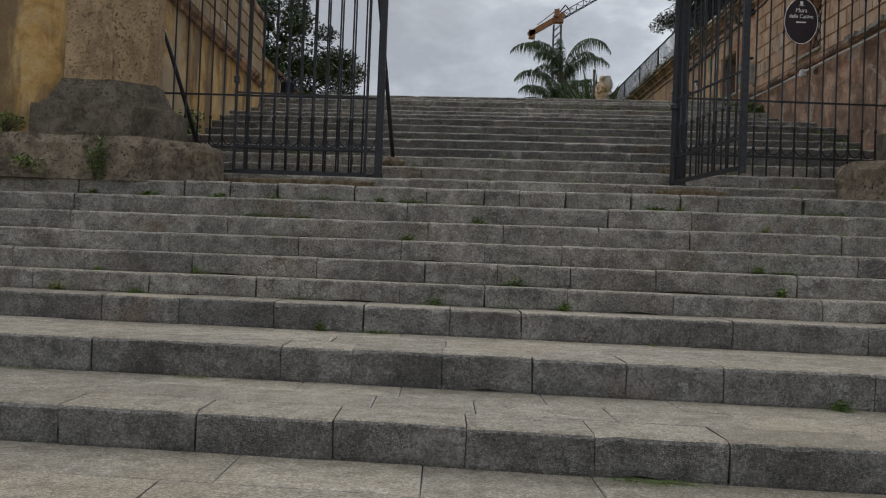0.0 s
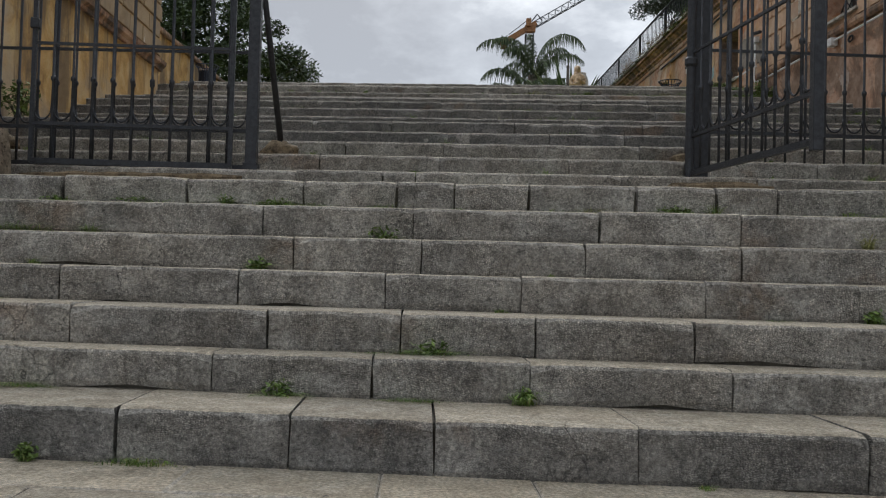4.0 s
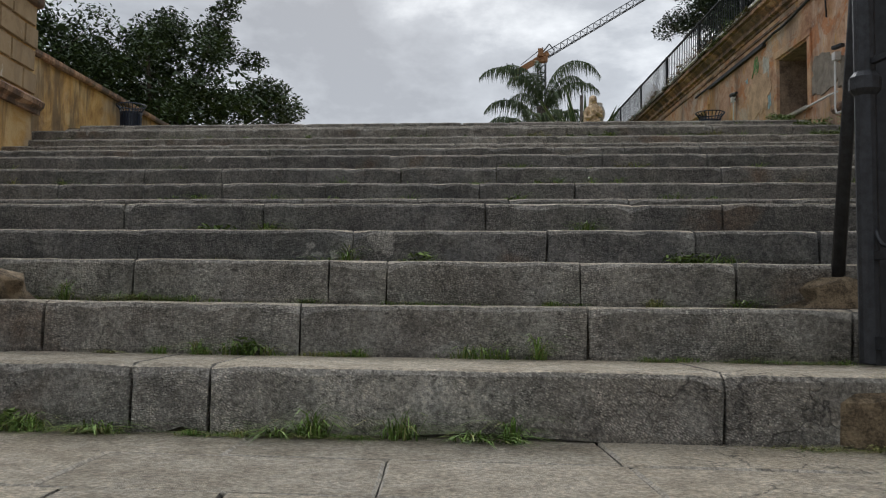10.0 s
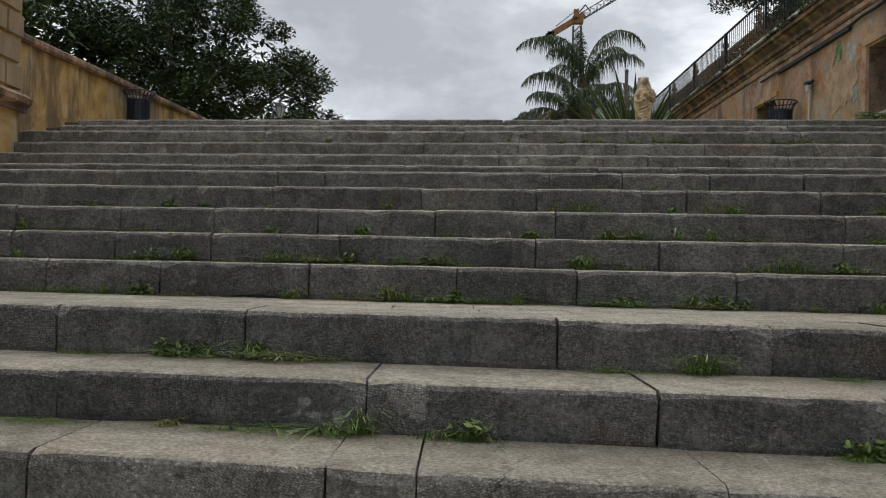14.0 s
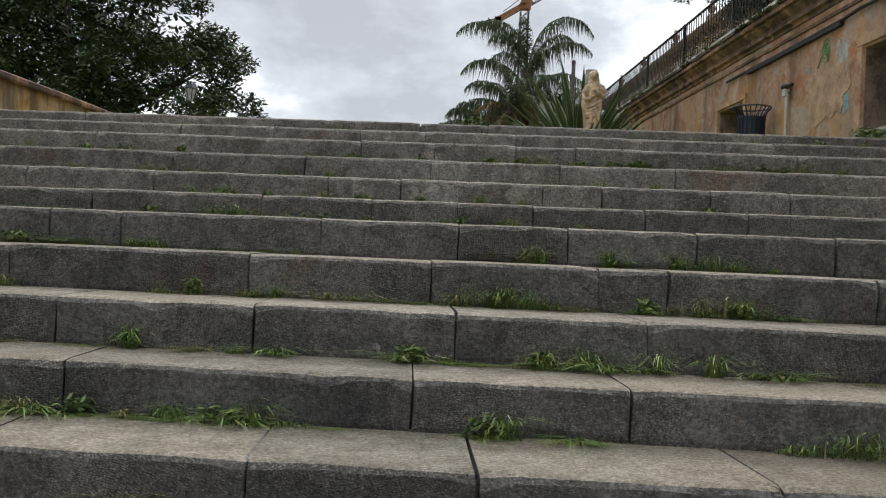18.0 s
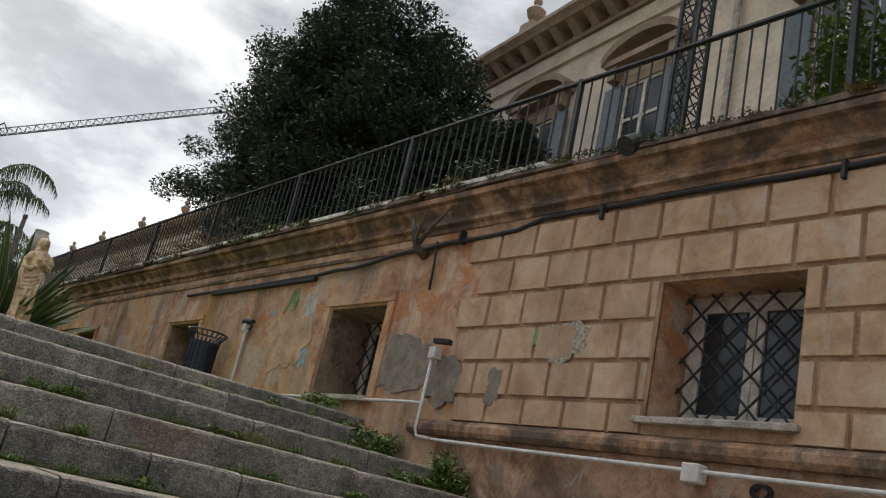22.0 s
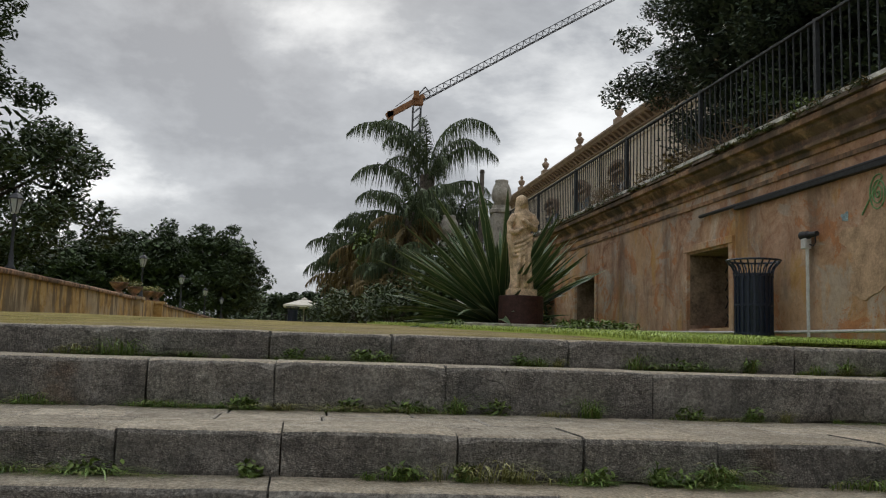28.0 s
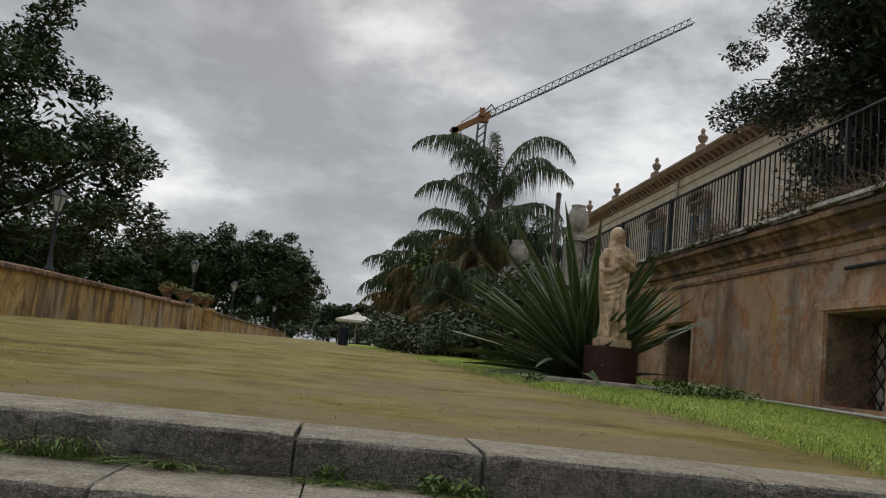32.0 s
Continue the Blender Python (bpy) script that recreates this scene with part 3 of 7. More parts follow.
def part(name, mesh, mat, parent=None, label="", smooth=False, bevel=0.0):
    ob = new(name, mesh.data(name, mat, smooth))
    if parent is not None:
        ob.parent = parent
    if label:
        ob["label"] = label
    if bevel:
        mod = ob.modifiers.new("bevel", "BEVEL")
        mod.width, mod.segments, mod.limit_method = bevel, 2, "ANGLE"
    return ob


def thing(name, label, category, group="", kind="", at=(0, 0, 0)):
    ob = new(name)
    ob.empty_display_size = 0.1
    ob.location = at
    return tagged(ob, label, category, group, kind)


def struct(name, mesh, mat, label, bevel=0.0, smooth=False):
    return tagged(part(name, mesh, mat, None, "", smooth, bevel), label, kind="structure")


R = random.Random(7)

# ---------------------------------------------------------------- the stairs
W = 5.99       # face of the terrace wall
LX = -3.80     # face of the block wall on the other side
# edge y (at x = 1) and top z of each step; the steps run askew to the terrace wall
SKEW = 0.103
STEPS = [
    (2.200, 0.310), (3.100, 0.505), (4.020, 0.698), (5.179, 0.911), (6.416, 1.111), (6.878, 1.278), (7.102, 1.453),
    (7.506, 1.628), (7.829, 1.810), (8.026, 1.987), (8.428, 2.169), (9.578, 2.367), (10.109, 2.552), (10.584, 2.729),
    (11.053, 2.896), (11.555, 3.076), (12.814, 3.258), (13.274, 3.428), (13.686, 3.605), (14.149, 3.783), (14.805, 3.965),
    (15.758, 4.121), (16.419, 4.302), (17.061, 4.502), (17.327, 4.664), (18.303, 4.883), (18.787, 5.031),
]
GROUND0 = 0.12


def askew(m):
    """Turns a mesh of the stairs to the slant of the steps."""
    m.v = [(x, y - SKEW * (x - 1.0), z) for x, y, z in m.v]
    return m


# where the joints between the kerb stones lie, step by step from the foot
JOINTS_LOW = {
    2: (-1.83, -1.15, -0.49, 0.13, 0.71, 1.30, 2.01), 3: (-2.16, -0.96, -0.53, 0.01, 0.54, 1.08, 1.63, 2.46),
    4: (-2.60, -1.99, -1.26, -0.58, 0.06, 0.58, 1.29, 2.07, 2.99), 5: (-1.5, -0.34, 0.33, 0.97, 1.77), 6: (-0.15, 0.44, 1.02, 1.69),
    7: (-0.37, 0.35, 1.0, 1.86), 8: (-0.74, -0.15, 0.52, 1.36, 2.14), 9: (-0.35, 0.47, 1.47, 2.2),
    10: (-0.89, -0.18, 0.37, 0.71, 1.14, 1.75, 2.21, 2.55),
}
JOINTS_MID = {
    11: (-0.4, 0.23, 0.47, 1.93), 12: (-0.29, 0.65, 1.65, 2.52), 13: (-0.13, 0.69, 0.93, 1.70, 2.30), 14: (-0.28, 0.74, 1.63, 2.28, 2.81),
    15: (-0.54, 0.22, 1.38, 2.12, 2.56), 16: (-1.23, -0.58, 0.23, 1.0, 1.6, 2.37), 17: (-1.69, -1.03, -0.44, 0.32, 1.43, 2.1, 3.05),
    18: (-1.89, -1.17, -0.55, 0.12, 0.85, 1.58, 2.25, 3.23),
}
JOINTS_TOP = {
    19: (-0.28, 0.74, 1.5, 2.17, 2.45, 3.27), 20: (-0.39, -0.03, 0.97, 1.64, 2.16, 2.77, 3.41), 21: (1.17, 1.68, 2.12, 2.77, 3.36),
    22: (0.84, 1.33, 1.77, 2.27, 2.66, 3.36, 3.87), 23: (0.6, 1.54, 2.48, 3.32, 4.1), 24: (1.0, 1.57, 2.19, 2.64, 3.13, 3.76, 4.29),
    25: (0.93, 1.51, 2.3, 3.28), 26: (0.6, 1.46, 2.09, 3.02),
}


def joint_line(s, lo, hi, rnd):
    """The joints of one step, carried on at usual stone lengths to both ends."""
    known = JOINTS_LOW.get(s) or JOINTS_MID.get(s) or JOINTS_TOP.get(s) or (rnd.uniform(-0.3, 0.3),)
    xs = list(known)
    small = 0.6 if s == 10 else 1.0
    while xs[0] > lo:
        xs.insert(0, xs[0] - rnd.uniform(0.65, 1.35) * small)
    while xs[-1] < hi:
        xs.append(xs[-1] + rnd.uniform(0.65, 1.35) * small)
    xs = [lo] + [x for x in xs if lo + 0.15 < x < hi - 0.15] + [hi]
    return xs


def step_block(x0, x1, y0, y1, z0, z1, rnd, rough=1.0):
    """One worn kerb stone: its face leans and waves, its upper edge is rounded and chipped."""
    m = Mesh()
    n = max(3, min(16, int((x1 - x0) / 0.085)))
    prof_n = 6
    k0 = rnd.random() * 50
    dz = rnd.uniform(-0.003, 0.003) * rough
    gap = rnd.choice((0, 0, 0, 0.022, 0.034))
    low = rnd.uniform(0.2, 0.8)
    dy = rnd.uniform(-0.006, 0.006) * rough
    chips = [(rnd.uniform(x0, x1), rnd.uniform(0.03, 0.10), rnd.uniform(0.006, 0.024)) for _ in range(rnd.choice((0, 1, 1, 2)))]
    chips += [(x0, 0.06, rnd.uniform(0.0, 0.03)), (x1, 0.06, rnd.uniform(0.0, 0.03))]
    for i in range(n + 1):
        x = x0 + (x1 - x0) * i / n
        w = (noise.noise((x * 2.1 + k0, y0, z1)) * 0.006 + noise.noise((x * 9 + k0, y0, z1)) * 0.005) * rough
        u = (noise.noise((x * 3.7 + k0, y0 + 9, z1)) * 0.003 + noise.noise((x * 13 + k0, 5, z1)) * 0.003) * rough
        chip = max([d * max(0.0, 1 - abs(x - c) / q) for c, q, d in chips] + [0.0])
        r = 0.014 + 0.014 * abs(noise.noise((x * 6 + k0, 3, 1))) + chip
        yf = y0 + dy + w
        zt = z1 + dz + u
        lift = gap * max(0.0, 1 - 2.2 * abs((x - x0) / (x1 - x0) - low)) + 0.004 * noise.noise((x * 8 + k0, 1, 1))
        for j, (y, z) in enumerate(((yf + 0.012, z0 + lift), (yf + 0.002, z0 + 0.03 + lift), (yf - 0.002, zt - r * 1.1), (yf + r * 0.35, zt - r * 0.3), (yf + r * 1.3, zt), (y1, zt - u))):
            xx = x
            if i in (0, n):
                xx += 0.011 * noise.noise((x * 3 + k0, j * 1.7, 2)) * (1 if rough < 2 else 1.6) * (0 if j == 5 else 1)
            m.v.append((xx, y, z))
    for i in range(n):
        for j in range(prof_n - 1):
            a = i * prof_n + j
            m.f.append((a, a + prof_n, a + prof_n + 1, a + 1))
    m.f.append(tuple(reversed(range(prof_n))))
    m.f.append(tuple(n * prof_n + j for j in range(prof_n)))
    return m


def prism(poly, z0, z1, amp=0.0, seed=0.0, inset=0.0):
    """An upright block on a plan outline, its faces pitted by amp; the top is drawn in by inset."""
    m = Mesh()
    pts = []
    for (xa, ya), (xb, yb) in zip(poly, poly[1:] + poly[:1]):
        ln = math.hypot(xb - xa, yb - ya)
        k = max(1, int(ln / 0.09)) if amp else 1
        pts += [(xa + (xb - xa) * i / k, ya + (yb - ya) * i / k) for i in range(k)]
    cx = sum(p[0] for p in pts) / len(pts)
    cy = sum(p[1] for p in pts) / len(pts)
    nz = max(1, int((z1 - z0) / 0.09)) if amp else 1
    for j in range(nz + 1):
        z = z0 + (z1 - z0) * j / nz
        for x, y in pts:
            d = 0.0
            if amp:
                d = amp * noise.noise((x * 4 + seed, y * 4, z * 4)) + 0.4 * amp * noise.noise((x * 11 + seed, y * 11, z * 11))
                if j == nz:
                    d -= amp * 0.5
            r = math.hypot(x - cx, y - cy) or 1.0
            d -= inset * j / nz
            zz = z + (amp * 0.25 * noise.noise((x * 3, y * 3, seed)) if amp and j == nz else 0.0)
            m.v.append((x + d * (x - cx) / r, y + d * (y - cy) / r, zz))
    n = len(pts)
    for j in range(nz):
        for i in range(n):
            k = (i + 1) % n
            m.f.append((j * n + i, j * n + k, (j + 1) * n + k, (j + 1) * n + i))
    m.f.append(tuple(reversed(range(n))))
    m.f.append(tuple(nz * n + i for i in range(n)))
    return m


def prism_slab(x0, x1, y0, y1, z0, z1, rnd, wob):
    """A paving slab with uneven sides and a worn arris."""
    m = Mesh()
    cs = [(x0, y0), ((x0 + x1) / 2, y0), (x1, y0), (x1, (y0 + y1) / 2), (x1, y1), ((x0 + x1) / 2, y1), (x0, y1), (x0, (y0 + y1) / 2)]
    cs = [(x + rnd.uniform(-wob, wob) * 0.5, y + rnd.uniform(-wob, wob) * 0.5) for x, y in cs]
    cx, cy = (x0 + x1) / 2, (y0 + y1) / 2
    for z, k in ((z0, 0.0), (z1 - 0.006, 0.0), (z1, 0.008)):
        m.v += [(x - (k if x > cx + 0.01 else -k if x < cx - 0.01 else 0), y - (k if y > cy + 0.01 else -k if y < cy - 0.01 else 0), z) for x, y in cs]
    for r in (0, 8):
        for i in range(8):
            j = (i + 1) % 8
            m.f.append((r + i, r + j, r + 8 + j, r + 8 + i))
    m.f.append(tuple(16 + i for i in range(8)))
    return m


def build_stairs():
    stairs = thing("staircase", "wide worn grey limestone staircase with weeds in its joints", "staircase", kind="structure")
    # the rough bed below the stones: a broad lower flight, then one between the walls
    for name, xa, xb, ya, yb in (("lower_core", -9.0, 10.0, 0.0, 9.4), ("upper_core", LX - 0.3, W + 0.3, 9.4, 30.0)):
        flight = [(y, top) for y, top in STEPS if ya < y < yb]
        z = GROUND0 if ya == 0.0 else 2.173
        prof = [(1.9 if ya == 0.0 else 9.2, -0.3)]
        if ya > 0.0:
            prof.append((9.2, z - 0.03))
        for y, top in flight:
            prof += [(y + 0.05, z - 0.03), (y + 0.05, top - 0.03)]
            z = top
        end = 9.9 if ya == 0.0 else 19.15
        prof += [(end, z - 0.03), (end, -0.3)]
        m = Mesh()
        k = len(prof)
        m.v = [(xa, y, zz) for y, zz in prof] + [(xb, y, zz) for y, zz in prof]
        for i in range(k):
            j = (i + 1) % k
            m.f.append((i, j, k + j, k + i))
        m.f += [tuple(range(k)), tuple(range(2 * k - 1, k - 1, -1))]
        part(name, askew(m), CORE, stairs)
    rnd = random.Random(11)
    for s, (y, top) in enumerate(STEPS):
        below = STEPS[s - 1][1] if s else GROUND0
        y2 = STEPS[s + 1][0] if s + 1 < len(STEPS) else y + 0.45
        depth = y2 - y
        edge = y2 + 0.06 if depth < 0.66 else y + rnd.uniform(0.36, 0.42)
        lo, hi = (-8.9, 9.9) if y < 9.0 else (LX - 0.1, W + 0.1)
        step = part("step", askew(Mesh().box(lo, hi, y + 0.045, y + 0.10, below - 0.02, top - 0.03)), CORE, stairs)
        xs = joint_line(s, lo, hi, rnd)
        broken = 2.0 if s == 10 else 1.0
        for xa, xb in zip(xs, xs[1:]):
            g = rnd.uniform(0.004, 0.013) if s == 10 else rnd.uniform(0.002, 0.0065)
            part("step_block", askew(step_block(xa + g, xb - g, y, edge, below - 0.015, top, rnd, broken)), STONETOP if y < 6.6 or y > 16.2 else STONE if y < 10.8 else STONEDARK, step)
        if edge < y2:
            # slabs behind the edge stones of the wide treads
            small = y > 11.5
            rows = max(1, round((y2 + 0.08 - edge) / (0.33 if small else 0.5)))
            for r in range(rows):
                ya = edge + 0.002 + (y2 + 0.08 - edge) * r / rows
                yb = edge - 0.002 + (y2 + 0.08 - edge) * (r + 1) / rows
                x = lo - rnd.uniform(0, 0.6)
                while x < hi:
                    x1 = min(hi, x + (rnd.uniform(0.3, 0.75) if small else rnd.uniform(0.5, 1.05)))
                    if x1 - max(x, lo) > 0.1:
                        zt = top + rnd.uniform(-0.003, 0.002)
                        gj = rnd.uniform(0.002, 0.0045) if small else 0.002
                        t = prism_slab(max(x, lo) + gj, x1 - gj, ya + gj - 0.002, yb - gj + 0.002, top - 0.05, zt, rnd, 0.007 if small else 0.003)
                        part("tread_slab", askew(t), STONETOP if y < 6.6 or y > 16.2 else STONE if y < 10.8 else STONEDARK, step)
                    x = x1


build_stairs()

# ---------------------------------------------------------------- ground and plaza
PLAZA = [(18.95, 5.02), (24.5, 5.20), (31.5, 5.39), (40.0, 5.46), (54.0, 5.62), (90.0, 6.0)]


def plaza_z(y):
    for (a, za), (b, zb) in zip(PLAZA, PLAZA[1:]):
        if y <= b:
            return za + (zb - za) * (y - a) / (b - a)
    return PLAZA[-1][1]


def build_ground():
    m = Mesh()
    m.box(-60, 60, -60, 4.0, -0.4, GROUND0)
    struct("pavement", m, STONE, "worn grey stone paving at the foot of the stairs")
    g = Mesh()
    g.add([(-3000, -3000, -0.42), (3000, -3000, -0.42), (3000, 3000, -0.42), (-3000, 3000, -0.42)], [(0, 1, 2, 3)])
    struct("ground", g, EARTH, "bare ground around the terraces")
    # the terrace ground rises gently away from the stairs, dished here and there
    m = Mesh()
    nx = 44
    xs = [-4.3 + 10.4 * i / nx for i in range(nx + 1)]
    ys = [19.40 + 0.22 * i for i in range(94)] + [40.2 + 2.5 * i for i in range(21)]
    for y in ys:
        for x in xs:
            h = 0.02 * noise.noise((x * 0.6, y * 0.6, 0)) + 0.008 * noise.noise((x * 2.3, y * 3.1, 4))
            h *= min(1.0, (y - 19.40) / 0.8 + 0.1)
            m.v.append((x, y - 0.25 - SKEW * (x - 1.0) * max(0.0, 1 - (y - 19.4) / 6.0), plaza_z(y) - 0.012 + h))
    nx += 1
    for j in range(len(ys) - 1):
        for i in range(nx - 1):
            a = j * nx + i
            m.f.append((a, a + 1, a + nx + 1, a + nx))
    struct("terrace_ground", m, PAVING, "mossy worn stone paving sloping up from the stairs", smooth=True)
    far = Mesh()
    far.box(-60, -4.3, 19.0, 160, 4.0, 5.02)
    struct("garden_ground", far, TURF, "garden ground behind the parapet wall")
    far = Mesh()
    far.box(-60, 60, 90.0, 700, 4.0, 5.98)
    struct("far_ground", far, EARTH, "far end of the terrace")
    # grass along the foot of the wall
    m = Mesh()
    rows = [19.43 + 0.3 * i for i in range(150)]
    for y in rows:
        wob = 0.5 * noise.noise((0, y * 0.35, 2)) + 0.2 * noise.noise((3, y * 1.3, 2))
        edge = (4.0 if y < 21 else 4.0 - 0.25 * (y - 21) if y < 24 else 3.25 - 0.085 * (y - 24)) + wob * (0.8 if y < 26 else 0.5)
        for k in range(7):
            x = edge + (6.02 - edge) * k / 6
            lift = -0.03 if k == 0 else 0.022 + 0.05 * noise.noise((x * 1.7, y * 1.7, 7)) ** 2
            m.v.append((x, y - 0.2 - SKEW * (x - 1.0) * max(0.0, 1 - (y - 19.4) / 6.0), plaza_z(y) + lift))
    for j in range(len(rows) - 1):
        for i in range(6):
            a = j * 7 + i
            m.f.append((a, a + 1, a + 8, a + 7))
    struct("lawn", m, TURF, "short bright grass along the foot of the wall", smooth=True)


build_ground()


# ---------------------------------------------------------------- terrace wall with windows
WALL_TOP = 6.80
WINDOWS = [(14.19, 15.19, 5.17, 6.08), (18.33, 19.33, 5.22, 6.11), (22.57, 23.55, 5.26, 6.11), (26.8, 27.75, 5.30, 6.12)]
WALL_Y0, WALL_Y1 = 9.3, 62.0


def wall_with_holes(x0, x1, y0, y1, z0, z1, holes):
    """A wall along y, from x0 to x1 thick, with openings cut through it."""
    m = Mesh()
    ys = sorted({y0, y1, *[h[0] for h in holes], *[h[1] for h in holes]})
    for a, b in zip(ys, ys[1:]):
        hole = [h for h in holes if h[0] <= a and h[1] >= b]
        if hole:
            m.box(x0, x1, a, b, z0, hole[0][2])
            m.box(x0, x1, a, b, hole[0][3], z1)
        else:
            m.box(x0, x1, a, b, z0, z1)
    return m


def lattice_window(y0, y1, z0, z1, deep, surround, sill, label):
    win = thing("window", label, "window", "terrace wall windows", "structure")
    xin = W + deep
    t = 0.06
    ym = (y0 + y1) / 2
    m = Mesh()
    m.box(xin, xin + 0.06, y0, y0 + t, z0, z1).box(xin, xin + 0.06, y1 - t, y1, z0, z1)
    m.box(xin, xin + 0.06, y0 + t, y1 - t, z1 - t, z1).box(xin, xin + 0.06, y0 + t, y1 - t, z0, z0 + t)
    part("window_frame", m, WOODPAINT, win)
    for a, b in ((y0 + t, ym - 0.004), (ym + 0.004, y1 - t)):
        s = Mesh()
        c, d, w = z0 + t, z1 - t, 0.055
        s.box(xin - 0.012, xin + 0.03, a, a + w, c, d).box(xin - 0.012, xin + 0.03, b - w, b, c, d)
        s.box(xin - 0.012, xin + 0.03, a + w, b - w, d - w, d).box(xin - 0.012, xin + 0.03, a + w, b - w, c, c + w)
        sash = part("sash", s, WOODPAINT, win, "white wooden sash with peeling paint")
        part("pane", Mesh().box(xin + 0.008, xin + 0.014, a + w, b - w, c + w, d - w), GLASS, sash)
    # black sheet stands in for the unlit room behind the panes
    part("dark_room", Mesh().box(xin + 0.31, xin + 0.33, y0 - 0.3, y1 + 0.3, z0 - 0.3, z1 + 0.3), UNLITSHEET, win)
    g = Mesh()
    xg = xin - 0.07
    w, h = y1 - y0, z1 - z0
    for sgn in (1, -1):
        c = -h
        while c < w + h:
            ya, yb = (c, c + h) if sgn > 0 else (c + h, c)
            lo, hi = max(0.0, c), min(w, c + h)
            if hi - lo > 0.03:
                k = (h if sgn > 0 else -h) / h
                za = (lo - ya) * k
                zb = (hi - ya) * k
                g.tube([(xg + 0.007 * sgn, y0 + lo, z0 + za), (xg + 0.007 * sgn, y0 + hi, z0 + zb)], 0.0085, 6)
            c += 0.205
    part("grille", g, IRON, win, "black diamond iron grille")
    if sill:
        s = Mesh().box(W - 0.07, W + 0.24, y0 - 0.06, y1 + 0.06, z0 - 0.035, z0 + 0.004)
        s.box(W + 0.08, W + 0.29, y0 + 0.004, y1 - 0.004, z0 + 0.006, z0 + 0.04)
        part("window_sill", s, PALESTONE, win, "weathered stone window sill", bevel=0.005)
    if surround:
        o = surround
        # reveal lining, darker and greyer than the wall face
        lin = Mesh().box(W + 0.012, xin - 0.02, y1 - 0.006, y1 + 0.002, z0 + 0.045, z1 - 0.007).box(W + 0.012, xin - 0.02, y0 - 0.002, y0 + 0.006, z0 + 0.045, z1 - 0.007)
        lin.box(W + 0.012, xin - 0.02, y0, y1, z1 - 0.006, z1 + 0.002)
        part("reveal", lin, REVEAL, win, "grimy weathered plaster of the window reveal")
        f = Mesh()
        f.box(W - 0.028, W + 0.02, y0 - o, y0 - 0.01, z0 - 0.05, z1 + 0.02)
        f.box(W - 0.028, W + 0.02, y1 + 0.01, y1 + o, z0 - 0.05, z1 + 0.02)
        f.box(W - 0.032, W + 0.02, y0 - o, y1 + o, z1 + 0.022, z1 + o)
        part("surround", f, ORANGE, win, "flat plaster surround", bevel=0.006)
    return win


def build_terrace_wall():
    m = wall_with_holes(W, W + 0.60, WALL_Y0, WALL_Y1, -0.4, WALL_TOP, WINDOWS)
    struct("wall_east", m, ORANGE, "peeling orange plaster terrace wall")
    lattice_window(*WINDOWS[0], 0.34, 0, True, "deep window with diamond grille and peeling white sashes")
    lattice_window(*WINDOWS[1], 0.52, 0.12, True, "deep dark window with a diamond grille and plaster surround")
    lattice_window(*WINDOWS[2], 0.52, 0.10, False, "deep window with a diamond grille beside the bin")
    lattice_window(*WINDOWS[3], 0.46, 0.10, False, "deep dark window behind the agave blades")
    # cornice: a lower fillet, a hollow and a stained slab on top
    prof = [(W + 0.3, 6.74), (W - 0.02, 6.74), (W - 0.02, 6.785), (W - 0.07, 6.80), (W - 0.07, 6.835), (W - 0.035, 6.845), (W - 0.035, 6.895), (W - 0.06, 6.915), (W - 0.105, 6.955),
            (W - 0.105, 6.98), (W - 0.16, 6.985), (W - 0.16, 7.04), (W - 0.135, 7.045), (W - 0.135, 7.06), (W + 0.3, 7.06)]
    struct("cornice", Mesh().sweep_y(prof, WALL_Y0, WALL_Y1), TRIMSTONE, "stained stucco cornice along the wall top", 0.006)
    edge = Mesh()
    er = random.Random(19)
    y = WALL_Y0
    while y < 44.0:
        y1 = y + er.uniform(0.35, 0.95)
        out = W - 0.185 + er.choice((0.0, 0.0, 0.01, 0.03, 0.07)) + er.uniform(-0.012, 0.012)
        k = prism([(out, y + 0.004), (W + 0.3, y + 0.004), (W + 0.3, y1 - 0.004), (out + er.uniform(-0.015, 0.015), y1 - 0.004)], 7.056, 7.098 + er.uniform(-0.008, 0.008), 0.012, y * 1.7, 0.004)
        edge.add(k.v, k.f)
        y = y1
    struct("cornice_edge", edge, STAINEDSLAB, "dark eroded edge slabs along the cornice top")
    # added kerb strip; its near-white colour paints the sky glint along the edge
    struct("rail_kerb", Mesh().sweep_y([(W - 0.172, 7.098), (W - 0.172, 7.135), (W - 0.1, 7.142), (W - 0.1, 7.098)], 16.4, 40), KERB, "thin pale kerb under the railing")
    struct("fascia", Mesh().sweep_y([(W - 0.02, 6.62), (W - 0.02, 6.66), (W + 0.02, 6.66), (W + 0.02, 6.62)], 17.3, 40), TRIMSTONE, "thin plaster band below the cornice")
    struct("terrace_top", Mesh().box(W + 0.3, 30, WALL_Y0, WALL_Y1, 6.6, 7.08), EARTH, "upper terrace behind the railing")
    struct("terrace_front", Mesh().box(W + 0.6, 30, WALL_Y0, WALL_Y0 + 0.5, -0.4, 6.6), ORANGE, "plaster front of the upper terrace")
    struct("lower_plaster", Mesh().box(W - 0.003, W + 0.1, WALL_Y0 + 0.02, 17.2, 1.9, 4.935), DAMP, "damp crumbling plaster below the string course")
    # string course under the blocks
    prof = [(W + 0.1, 4.94), (W - 0.05, 4.94), (W - 0.075, 4.975), (W - 0.075, 5.02), (W - 0.03, 5.06), (W + 0.1, 5.06)]
    struct("string_course", Mesh().sweep_y(prof, WALL_Y0, 17.55), TRIMSTONE, "worn plaster string course")


build_terrace_wall()


